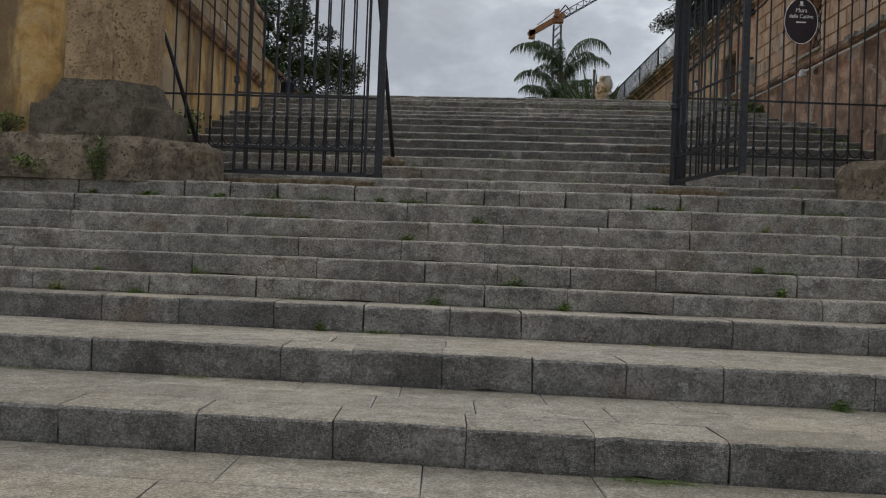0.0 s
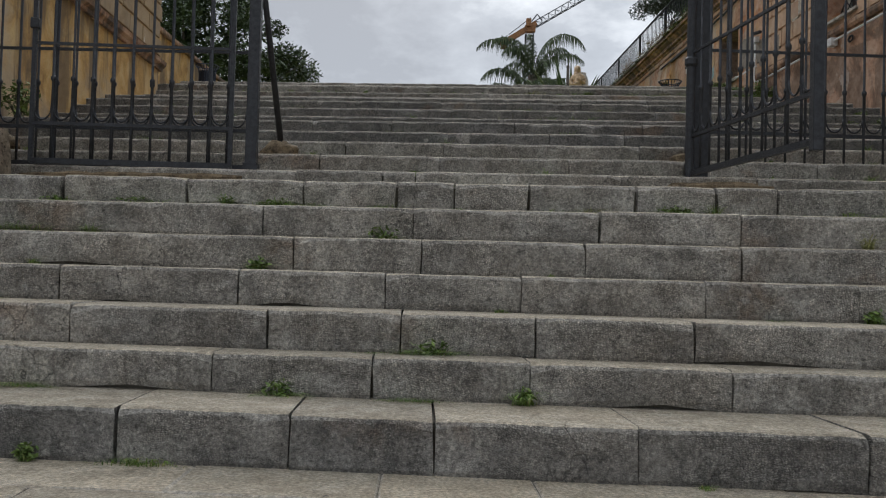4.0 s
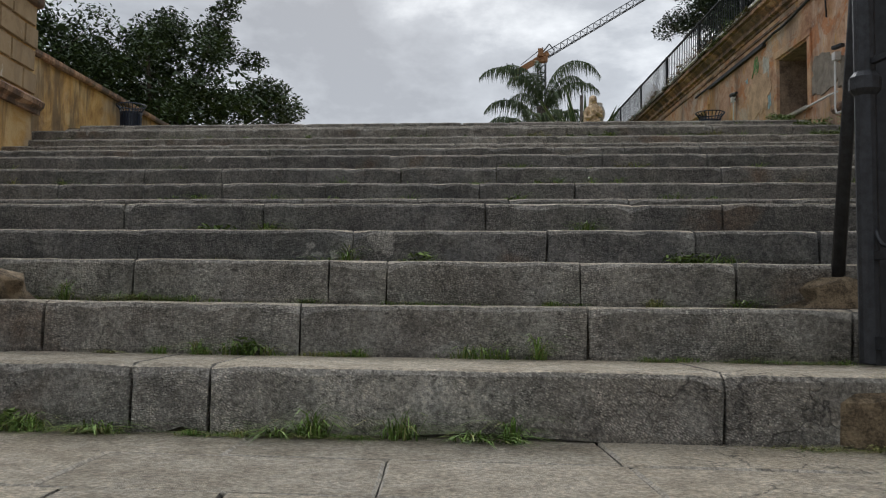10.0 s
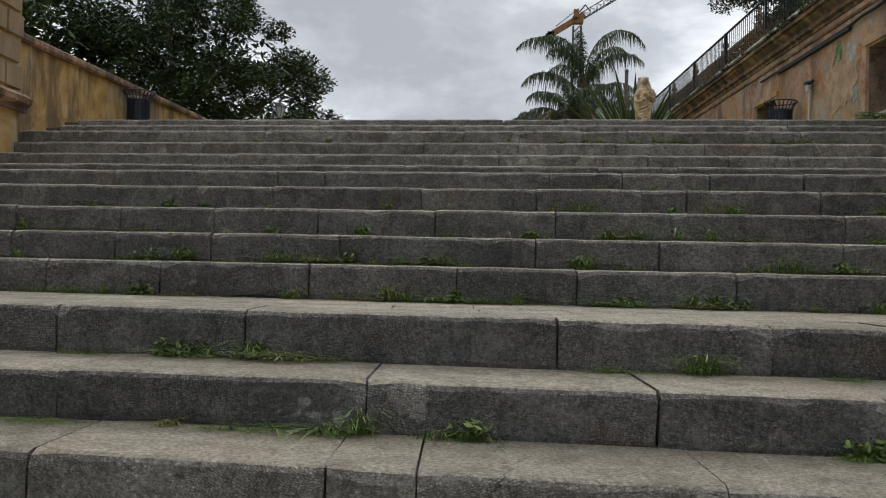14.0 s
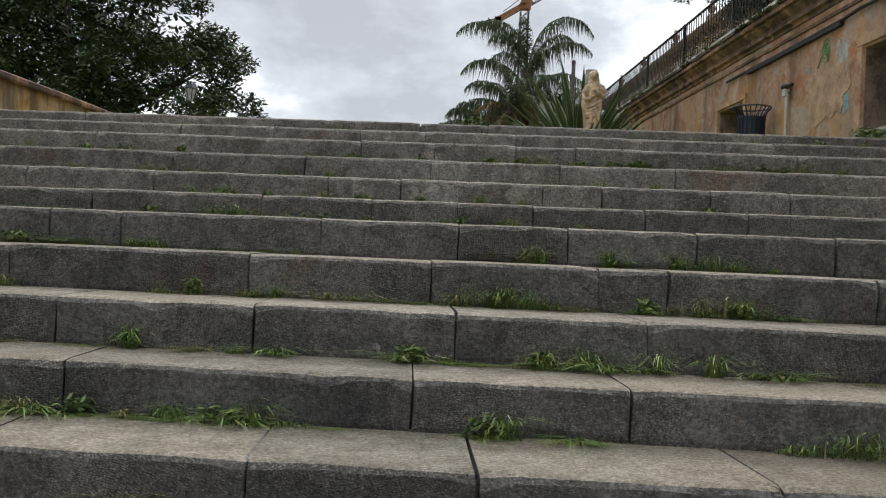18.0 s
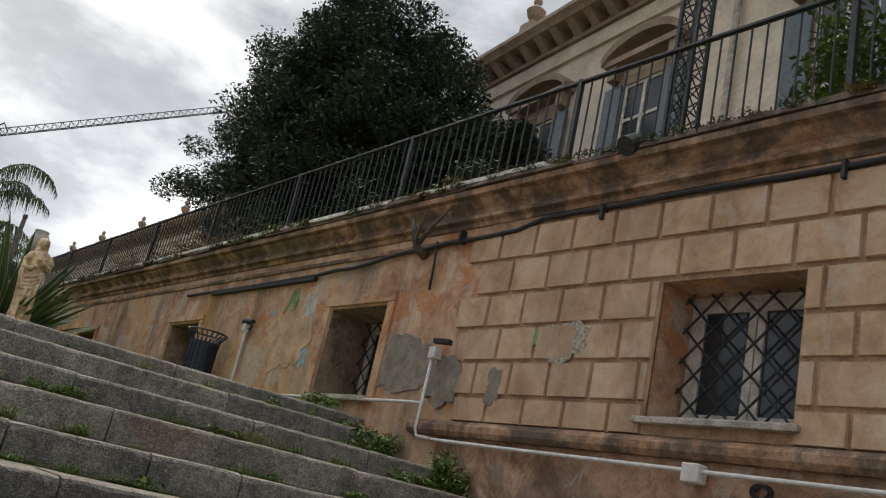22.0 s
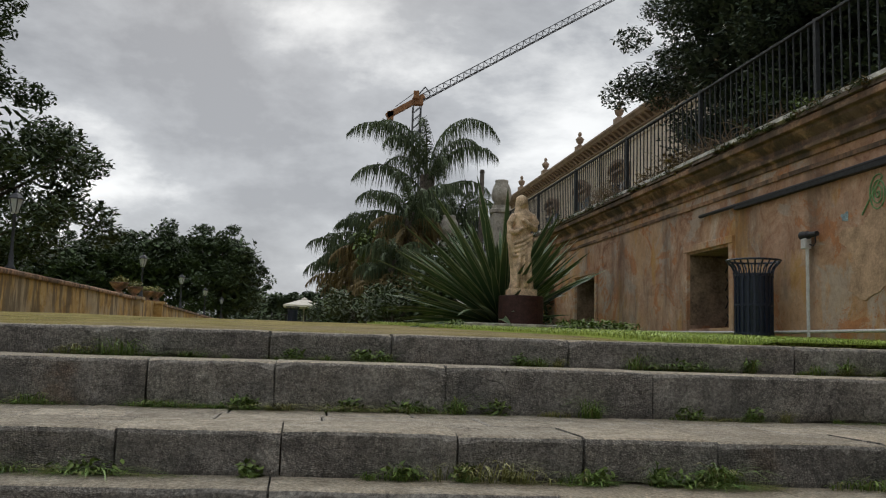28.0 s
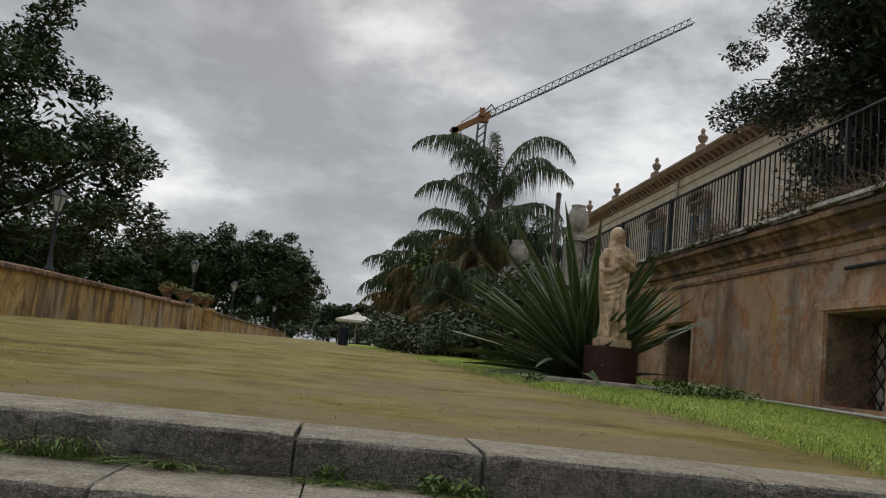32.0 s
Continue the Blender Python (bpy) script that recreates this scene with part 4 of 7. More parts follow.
def block_mesh(x, out, a, b, c, d, p, g, s):
    """A raised block on a wall face at x; out is the way it stands out."""
    a, b, c, d = a + g, b - g, c + g, d - g
    m = Mesh()
    e = x + out * p
    x -= out * 0.012
    m.add([(x, a, c), (x, b, c), (x, b, d), (x, a, d), (e, a + s, c + s), (e, b - s, c + s), (e, b - s, d - s), (e, a + s, d - s)],
          [(4, 5, 6, 7), (0, 1, 5, 4), (1, 2, 6, 5), (2, 3, 7, 6), (3, 0, 4, 7)])
    return m


def build_block_plaster():
    """Raised plaster blocks in courses round the first window."""
    face = thing("rusticated_facing", "raised peach plaster blocks in staggered courses", "wall facing", kind="structure")
    zs = [5.055, 5.27, 5.545, 5.82, 6.10, 6.39, 6.67]
    rnd = random.Random(3)
    wy0, wy1, wz0, wz1 = WINDOWS[0]
    for r, (za, zb) in enumerate(zip(zs, zs[1:])):
        y = 9.47 + (0.2 if r % 2 else 0.0)
        end = 17.07 + (0.18 if r % 2 else 0.0)
        while y < end:
            y1 = min(end, y + 0.4)
            if end - y1 < 0.12:
                y1 = end
            spans = [(y, y1)]
            if zb > wz0 + 0.02 and za < wz1 - 0.02:
                spans = []
                if y < wy0 - 0.05:
                    spans.append((y, min(y1, wy0)))
                if y1 > wy1 + 0.05:
                    spans.append((max(y, wy1), y1))
            for a, b in spans:
                m = block_mesh(W, -1, a, b, za, zb, 0.032 + rnd.uniform(-0.003, 0.003), 0.012, 0.007)
                part("block", m, BLOCK, face)
            y = y1
    holes = [(wy0, wy1, wz0, wz1)]
    # the bed's darker colour carries the shadow of the grooves besides dirt
    struct("facing_bed", wall_with_holes(W - 0.008, W + 0.01, 9.4, 17.05, 5.07, 6.76, holes), GROOVE, "grimy plaster behind the raised blocks")


build_block_plaster()


# ---------------------------------------------------------------- the wall on the other side
def build_left_side():
    m = Mesh().box(LX - 1.0, LX, 9.3, 17.65, 0.5, 6.16)
    struct("wall_west", m, OCHRE, "ochre plaster wall with block courses", 0.01)
    prof = [(LX - 0.1, 4.83), (LX + 0.05, 4.83), (LX + 0.055, 4.88), (LX + 0.10, 4.92), (LX + 0.11, 4.98), (LX + 0.04, 5.03), (LX - 0.1, 5.03)]
    struct("trim", Mesh().sweep_y(prof, 9.3, 17.72), TRIMSTONE, "moulded plaster band on the ochre wall")
    prof = [(LX - 1.05, 6.15), (LX + 0.05, 6.15), (LX + 0.07, 6.19), (LX + 0.07, 6.28), (LX - 1.05, 6.28)]
    struct("coping", Mesh().sweep_y(prof, 9.3, 17.7), TRIMSTONE, "weathered coping on the block wall", 0.01)
    face = thing("rusticated_facing", "grey-ochre plaster blocks with white peeled patches", "wall facing", kind="structure")
    zs = [5.05, 5.33, 5.61, 5.88, 6.14]
    rnd = random.Random(5)
    for r, (za, zb) in enumerate(zip(zs, zs[1:])):
        y = 9.5 + (0.3 if r % 2 else 0.0)
        while y < 17.6:
            y1 = min(17.65, y + 0.6)
            part("block", block_mesh(LX, 1, y, y1, za, zb, 0.03 + rnd.uniform(-0.004, 0.004), 0.011, 0.012), OCHREBLOCK, face)
            y = y1
    # the long low parapet
    x0, x1 = -4.62, -4.2
    tops = [(17.65, 5.76), (25, 6.0), (32, 6.15), (40, 6.25), (46.2, 6.30)]
    body, cope = Mesh(), Mesh()
    for (a, za), (b, zb) in zip(tops, tops[1:]):
        body.add([(x0, a, 4.3), (x1, a, 4.3), (x1, b, 4.3), (x0, b, 4.3), (x0, a, za), (x1, a, za), (x1, b, zb), (x0, b, zb)], BOX_F)
        prof = [(x0 - 0.05, za), (x1 + 0.05, za), (x1 + 0.065, za + 0.03), (x1 + 0.065, za + 0.085), (x1, za + 0.12), (x0 - 0.05, za + 0.12)]
        cope.sweep_y(prof, a, b, zb - za)
    struct("parapet", body, OCHRE, "long stained ochre parapet wall")
    struct("coping", cope, TRIMSTONE, "dark weathered coping on the parapet")
    for y, x, h in ((46.6, -4.1, 6.42), (50.2, -3.9, 6.42)):
        pier = Mesh().box(x - 0.5, x + 0.1, y - 0.35, y + 0.35, 5.0, h - 0.1)
        pier.box(x - 0.55, x + 0.16, y - 0.4, y + 0.4, h - 0.098, h)
        struct("parapet_pier", pier, OCHRE, "ochre pier closing the parapet")
    struct("parapet", Mesh().box(-4.5, -4.1, 46.98, 49.82, 5.0, 6.40), OCHRE, "short ochre wall between two piers")
    struct("parapet", Mesh().box(-4.35, -3.95, 50.6, 90, 5.0, 6.28), OCHRE, "farther length of ochre parapet wall")
    struct("coping", Mesh().box(-4.42, -3.88, 50.6, 90, 6.283, 6.38), TRIMSTONE, "dark coping on the farther parapet")


build_left_side()


# ---------------------------------------------------------------- gate, pillars and stays
def build_pillar(side, label):
    """A gate pillar of soft sandstone with a cut corner on a stepped plinth; side -1 west, 1 east."""
    ob = thing("gate_pillar", label, "pillar", "gate pillars")

    def plan(xo, xi, cut, y0, y1):
        pts = [(xo, y0), (xi - cut, y0), (xi, y0 + cut * 0.8), (xi, y1 - cut * 0.8), (xi - cut, y1), (xo, y1)]
        if side > 0:
            return [(1.66 - x, y - 0.3) for x, y in reversed(pts)]
        return [(x - 0.14, y + 0.35) for x, y in pts]
    part("foot", prism(plan(-4.45, -2.32, 0.55, 8.50, 9.85), 2.15, 2.60, 0.055, 3.0, 0.03), ROCK, ob, "rough pitted rock footing")
    part("plinth", prism(plan(-4.10, -2.72, 0.42, 8.58, 9.66), 2.585, 2.915, 0.012, 7.0, 0.0), TUFADARK, ob, "dark weathered plinth")
    for i in range(6):
        f = (i + 0.5) / 6
        q = f ** 0.6
        part("moulding", prism(plan(-4.06 + 0.22 * q, -2.76 - 0.19 * q, 0.42 - 0.05 * q, 8.59 + 0.10 * q, 9.64 - 0.12 * q), 2.905 + 0.285 * i / 6, 2.912 + 0.285 * (i + 1) / 6, 0.008, 9.0 + i, 0.012), TUFADARK, ob)
    part("shaft", prism(plan(-3.82, -2.97, 0.36, 8.70, 9.50), 3.15, 6.30, 0.004, 13.0), TUFA, ob, "ochre pitted sandstone shaft")
    part("cap", prism(plan(-3.98, -2.70, 0.40, 8.56, 9.62), 6.29, 6.62, 0.012, 15.0), TUFADARK, ob)
    return ob


build_pillar(-1, "ochre sandstone gate pillar on a dark stepped plinth with weeds")
build_pillar(1, "ochre sandstone gate pillar standing by the plaque panel")
struct("wall_front", prism([(-12.0, 9.6), (-4.14, 9.4), (-4.14, 9.95), (-12.0, 10.15)], 1.9, 6.6), OCHRE, "ochre and grey patched plaster wall beside the gate")
struct("wall_front", prism([(5.28, 9.05), (12.0, 9.05), (12.0, 9.6), (5.28, 9.6)], 1.9, 6.6), OCHRE, "plaster wall beside the gate")
rub = Mesh()
for i in range(16):
    cx = -9.2 + i * 0.34 + R.uniform(-0.1, 0.1)
    k = prism([(cx, 9.1 - 0.1 * (cx + 4)), (cx + 0.36, 9.06 - 0.1 * (cx + 4)), (cx + 0.38, 9.6 - 0.1 * (cx + 4)), (cx, 9.6 - 0.1 * (cx + 4))], 2.1, R.uniform(2.42, 2.66), 0.06, i * 2.3, 0.05)
    rub.add(k.v, k.f)
struct("rubble_footing", rub, ROCK, "rough rubble at the foot of the plaster wall")


def bar_mesh(z0, z1):
    """One gate bar: thicker at the foot, with a collar and a knob, and a spear point on top."""
    m = Mesh()
    m.lathe([(0.0098, z0), (0.0098, z0 + 0.29), (0.0122, z0 + 0.31), (0.0115, z0 + 0.60), (0.0195, z0 + 0.612), (0.0195, z0 + 0.632), (0.0098, z0 + 0.645),
             (0.0098, z1 - 0.75), (0.016, z1 - 0.73), (0.016, z1 - 0.70), (0.0098, z1 - 0.68), (0.0098, z1 - 0.1), (0.019, z1 - 0.06), (0.003, z1)], 0, 0, 8)
    return m


BAR = bar_mesh(2.39, 5.35).data("gate_bar", IRON, True)


def gate_panel(ob, x0, y0, x1, y1, spacing=0.15, up=0.0, mid=3.31):
    """Rails, bars and the curls between the bars, from (x0, y0) to (x1, y1)."""
    a, b = Vector((x0, y0, 0)), Vector((x1, y1, 0))
    ln = (b - a).length
    d = (b - a) / ln
    ang = math.atan2(d.y, d.x)
    for z, h, t in ((2.395, 0.042, 0.030), (2.675, 0.026, 0.026), (mid, 0.02, 0.02), (4.62, 0.026, 0.026), (4.92, 0.026, 0.026)):
        m = Mesh().box(0, ln, -t / 2, t / 2, z + up - h / 2, z + up + h / 2, Matrix.Translation(a) @ Matrix.Rotation(ang, 4, "Z"))
        part("rail", m, IRON, ob)
    k = max(2, round(ln / spacing))
    for i in range(1, k):
        p = a + d * (ln * i / k)
        o = new("bar", BAR)
        o.location = (p.x, p.y, up)
        o.parent = ob
    w = ln / k
    c = Mesh()
    c.tube([(-math.cos(math.pi * q / 8) * (w / 2 - 0.006), 0, 0.105 * (1 - math.sin(math.pi * q / 8)) + 0.012) for q in range(9)], 0.0075, 5)
    low = c.data("curl", IRON, True)
    for i in range(k):
        p = a + d * (w * (i + 0.5))
        for zc, turn in ((2.69, 0), (4.605, math.pi)):
            o = new("curl", low)
            o.rotation_euler = (turn, 0, ang)
            o.location = (p.x, p.y, zc + up)
            o.parent = ob


def post(ob, x, y, half, z0, z1):
    m = Mesh().box(x - half, x + half, y - half, y + half, z0, z1)
    m.box(x - half - 0.012, x + half + 0.012, y - half - 0.012, y + half + 0.012, z0, z0 + 0.06)
    m.lathe([(half * 0.9, z1), (half * 1.3, z1 + 0.05), (half * 0.5, z1 + 0.11), (half * 1.4, z1 + 0.2), (half * 0.6, z1 + 0.3), (0.005, z1 + 0.36)], x, y, 10)
    part("post", m, IRON, ob, bevel=0.004)


def build_gate():
    g = thing("iron_railing", "fixed dark iron railing panel between pillar and gate post", "gate", "iron gate")
    gate_panel(g, -3.75, 10.15, -0.82, 9.99, mid=3.275)
    post(g, -0.775, 9.98, 0.042, 2.37, 5.3)
    post(g, -2.30, 10.07, 0.018, 2.37, 5.2)
    g = thing("gate_leaf", "open dark iron gate leaf folded back flat", "gate", "iron gate")
    gate_panel(g, -2.39, 9.905, -0.93, 9.905, mid=3.275)
    part("stile", Mesh().box(-2.405, -2.375, 9.89, 9.92, 2.385, 5.1), IRON, g)
    part("stile", Mesh().box(-0.935, -0.905, 9.89, 9.92, 2.385, 5.1), IRON, g)
    part("lock", Mesh().box(-2.42, -2.36, 9.87, 9.94, 3.38, 3.46), IRON, g, bevel=0.01)
    g = thing("iron_railing", "fixed dark iron railing panel carrying an oval plaque", "gate", "iron gate")
    gate_panel(g, 2.70, 10.0, 5.0, 10.0, up=0.11)
    post(g, 2.635, 9.98, 0.055, 2.37, 5.3)
    g = thing("gate_leaf", "open dark iron gate leaf swung out over the steps", "gate", "iron gate")
    gate_panel(g, 2.54, 9.86, 2.75, 8.25, up=0.05)
    m = Mesh().tube([(2.53, 9.87, 2.38), (2.53, 9.87, 5.2)], 0.034, 12)
    m.lathe([(0.034, 3.25), (0.05, 3.27), (0.05, 3.31), (0.034, 3.33)], 2.53, 9.87, 12)
    part("hinge_stile", m, IRON, g, smooth=False)
    part("stile", Mesh().box(2.72, 2.78, 8.21, 8.27, 2.39, 5.17), IRON, g, bevel=0.004)


build_gate()


def stay(x, y, z, xt, yt, zt, label):
    ob = thing("gate_stay", label, "iron rod", "gate stays", at=(0, 0, 0))
    part("rod", Mesh().tube([(x, y, z - 0.05), (x + (xt - x) * 0.5, y + (yt - y) * 0.5, z + (zt - z) * 0.5), (xt, yt, zt)], [0.026, 0.024, 0.022], 10), IRON, ob, smooth=True)
    m = Mesh()
    k = 14
    for j in range(6):
        r = 0.15 * math.cos(j / 5 * math.pi / 2) + 0.012
        for i in range(k):
            t = 2 * math.pi * i / k
            q = 1 + 0.45 * noise.noise((math.cos(t) * 2 + x, math.sin(t) * 2, j * 0.6)) + 0.3 * noise.noise((math.cos(t) * 6 + x, math.sin(t) * 6, j * 1.7))
            m.v.append((x + 1.15 * r * q * math.cos(t), y + 0.8 * r * q * math.sin(t), z - 0.145 + 0.125 * (0.75 + 0.5 * q * 0.5) * math.sin(j / 5 * math.pi / 2)))
    for j in range(5):
        for i in range(k):
            m.f.append((j * k + i, j * k + (i + 1) % k, (j + 1) * k + (i + 1) % k, (j + 1) * k + i))
    m.f.append(tuple(5 * k + i for i in range(k)))
    part("mortar_lump", m, EARTH, ob, "crumbling mortar lump at the foot", True)


def riser_patch(s, x0, x1, seed):
    """A rough plate of brown mortar smeared over the face of a step."""
    y, top = STEPS[s]
    m = Mesh()
    n = 14
    for i in range(n + 1):
        x = x0 + (x1 - x0) * i / n
        e = 0.5 + 0.5 * math.sin(math.pi * i / n)
        lo = STEPS[s - 1][1] + 0.03 * (1 - e) + 0.01 * noise.noise((x * 5, seed, 1))
        hi = top - 0.012 - 0.05 * (1 - e) + 0.012 * noise.noise((x * 6, seed, 4))
        for j in range(5):
            z = lo + (hi - lo) * j / 4
            d = 0.016 + 0.012 * noise.noise((x * 9, z * 9, seed)) if 0 < i < n and j < 4 else -0.02
            m.v.append((x, y - d, z))
    for i in range(n):
        for j in range(4):
            a = i * 5 + j
            m.f.append((a, a + 5, a + 6, a + 1))
    tagged(part("mortar_patch", askew(m), EARTH), "rough brown mortar smeared over the step below the gate", kind="structure")


riser_patch(11, -2.6, -0.72, 2.0)
riser_patch(11, 2.22, 3.02, 6.0)


stay(-0.64, 10.52, 2.70, -0.90, 10.05, 4.9, "leaning iron stay rod footed in a mortar lump")
stay(-2.98, 10.62, 2.73, -3.5, 10.25, 4.45, "leaning iron stay rod behind the gate pillar")
stay(2.68, 10.42, 2.70, 2.71, 10.10, 4.75, "leaning iron stay rod footed in a mortar lump")


def build_plaque():
    ob = thing("plaque", "oval dark maroon plaque with white lettering on the railing", "sign")
    x, y, z = 3.945, 9.955, 4.335
    m = Mesh()
    k = 40
    for yy in (y, y + 0.012):
        for i in range(k):
            t = 2 * math.pi * i / k
            m.v.append((x + 0.19 * math.cos(t), yy, z + 0.26 * math.sin(t)))
    for i in range(k):
        m.f.append((i, (i + 1) % k, k + (i + 1) % k, k + i))
    m.f += [tuple(range(k)), tuple(range(2 * k - 1, k - 1, -1))]
    part("plate", m, PLAQUE, ob)
    rim = Mesh()
    pts = [(x + 0.187 * math.cos(2 * math.pi * i / k), y - 0.001, z + 0.257 * math.sin(2 * math.pi * i / k)) for i in range(k + 1)]
    rim.tube(pts, 0.004, 5)
    part("rim", rim, LETTER, ob, "thin pale rim")
    for text, dz, size in (("Mura", 0.10, 0.072), ("delle Cattive", 0.035, 0.062)):
        cu = bpy.data.curves.new("lettering", "FONT")
        cu.body, cu.size, cu.align_x, cu.extrude = text, size, "CENTER", 0.001
        cu.materials.append(LETTER)
        t = new("lettering", cu)
        t.rotation_euler = (radians(90), 0, 0)
        t.location = (x, y - 0.003, z + dz)
        t.scale = (0.86, 1, 1)
        t.parent = ob
    bars = Mesh().box(x - 0.055, x + 0.055, y - 0.004, y - 0.001, z - 0.02, z - 0.006)
    bars.box(x - 0.03, x + 0.03, y - 0.004, y - 0.001, z + 0.172, z + 0.178)
    part("small_print", bars, LETTER, ob)
    part("emblem", prism([(x - 0.016, y - 0.004), (x + 0.016, y - 0.004), (x + 0.016, y - 0.001), (x - 0.016, y - 0.001)], z + 0.185, z + 0.225), LETTER, ob)


build_plaque()


# ---------------------------------------------------------------- railing on the terrace wall
RX = 6.14


def railing_section(length, spacing, label):
    ob = thing("railing", label, "railing", "terrace railing")
    part("top_rail", Mesh().box(-0.022, 0.022, 0, length, 0.925, 0.95), RAILIRON, ob, bevel=0.004)
    part("bottom_rail", Mesh().box(-0.016, 0.016, 0, length, 0.09, 0.112), RAILIRON, ob)
    m = Mesh().box(-0.021, 0.021, -0.021, 0.021, -0.03, 0.96)
    part("post", m, RAILIRON, ob)
    bar = Mesh().tube([(0, 0, 0.112), (0, 0, 0.927)], 0.0085, 6).data("baluster", RAILIRON)
    k = round(length / spacing)
    for i in range(1, k):
        o = new("baluster", bar)
        o.location = (0, length * i / k, 0)
        o.parent = ob
    return ob


first = railing_section(2.36, 0.125, "black iron terrace railing with thin upright bars")
first.location = (RX, 9.4, 7.10)
for i in range(1, 7):
    copy_thing(first, Matrix.Translation((RX, 9.4 + 2.36 * i, 7.10)))
second = railing_section(2.4, 0.10, "black iron terrace railing with closely set upright bars")
second.location = (RX, 9.4 + 2.36 * 7, 7.10)
for i in range(1, 14):
    copy_thing(second, Matrix.Translation((RX, 25.92 + 2.4 * i, 7.10)))


def lattice_post(y, label):
    ob = thing("lattice_post", label, "post", "canopy posts")
    x, h = 6.42, 0.085
    for dx, dy in ((-h, -h), (h, -h), (h, h), (-h, h)):
        part("angle_bar", Mesh().box(x + dx - 0.014, x + dx + 0.014, y + dy - 0.014, y + dy + 0.014, 7.06, 9.75), RAILIRON, ob)
    z = 7.15
    m = Mesh()
    while z < 9.7:
        for s in (-1, 1):
            for pts in (((x - h, y + s * h), (x + h, y + s * h)), ((x + s * h, y - h), (x + s * h, y + h))):
                (xa, ya), (xb, yb) = pts
                m.tube([(xa, ya, z), (xb, yb, z + 0.16)], 0.007, 4)
                m.tube([(xb, yb, z), (xa, ya, z + 0.16)], 0.007, 4)
        z += 0.16
    part("lacing", m, RAILIRON, ob, "crossed scrollwork lacing")


lattice_post(15.6, "tall black wrought iron lattice post behind the railing")
lattice_post(13.4, "tall black wrought iron lattice post under the canopy")


def build_canopy():
    ob = thing("canopy", "dark tattered awning on iron posts above the terrace", "awning")
    part("cloth", Mesh().add([(6.2, 9.6, 9.5), (9.6, 9.6, 9.75), (9.6, 14.9, 9.75), (6.2, 14.9, 9.5), (6.2, 9.6, 9.53), (9.6, 9.6, 9.78), (9.6, 14.9, 9.78), (6.2, 14.9, 9.53)], BOX_F), DARKCLOTH, ob)
    m = Mesh()
    rnd = random.Random(8)
    y = 9.6
    while y < 14.9:
        w = rnd.uniform(0.12, 0.4)
        d = rnd.uniform(0.08, 0.42)
        m.box(6.19, 6.20, y, y + w - 0.02, 9.5 - d, 9.5)
        y += w
    part("torn_edge", m, DARKCLOTH, ob, "torn hanging edge")
    for y in (10.5, 12.0, 13.5, 14.8):
        part("rafter", Mesh().box(6.3, 9.6, y - 0.02, y + 0.02, 9.42, 9.47), RAILIRON, ob)
    for x, y in ((9.5, 10.6), (9.5, 13.6), (6.42, 10.6)):
        part("support", Mesh().tube([(x, y, 7.07), (x, y, 9.7)], 0.03, 8), RAILIRON, ob)
    part("brace", Mesh().tube([(6.45, 13.4, 8.9), (7.4, 13.4, 9.5)], 0.018, 6), RAILIRON, ob)


build_canopy()


# ---------------------------------------------------------------- bins, statue, fixtures on the terrace
def litter_bin(x, y, z, label):
    ob = thing("litter_bin", label, "bin", "litter bins", at=(x, y, z))
    body = Mesh().lathe([(0.155, 0.0), (0.16, 0.02), (0.165, 0.58), (0.17, 0.60), (0.155, 0.60), (0.14, 0.05)], 0, 0, 24)
    part("body", body, BINPAINT, ob, "dark blue-black steel drum", True)
    for z0 in (0.04, 0.3, 0.575):
        ring = Mesh().lathe([(0.170, z0), (0.176, z0), (0.176, z0 + 0.022), (0.170, z0 + 0.022)], 0, 0, 24)
        part("band", ring, BINPAINT, ob)
    rib = Mesh().box(0.160, 0.172, -0.010, 0.010, 0.03, 0.57).data("rib", BINPAINT)
    for i in range(20):
        o = new("rib", rib)
        o.rotation_euler = (0, 0, 2 * math.pi * (i + 0.5) / 20)
        o.parent = ob
    slat = Mesh().tube([(0.168, 0, 0.56), (0.172, 0, 0.62), (0.195, 0, 0.67), (0.235, 0, 0.715)], [0.009, 0.009, 0.009, 0.008], 5).data("slat", BINPAINT)
    for i in range(22):
        o = new("slat", slat)
        o.rotation_euler = (0, 0, 2 * math.pi * i / 22)
        o.parent = ob
    pts = [(0.238 * math.cos(2 * math.pi * i / 32), 0.238 * math.sin(2 * math.pi * i / 32), 0.722) for i in range(33)]
    part("rim", Mesh().tube(pts, 0.010, 6), BINPAINT, ob)
    return ob


b = litter_bin(5.72, 21.6, plaza_z(21.6) + 0.02, "black slatted litter bin with a flared rim by the wall")
copy_thing(b, Matrix.Translation((-3.93, 21.4, plaza_z(21.4) - 0.02)))


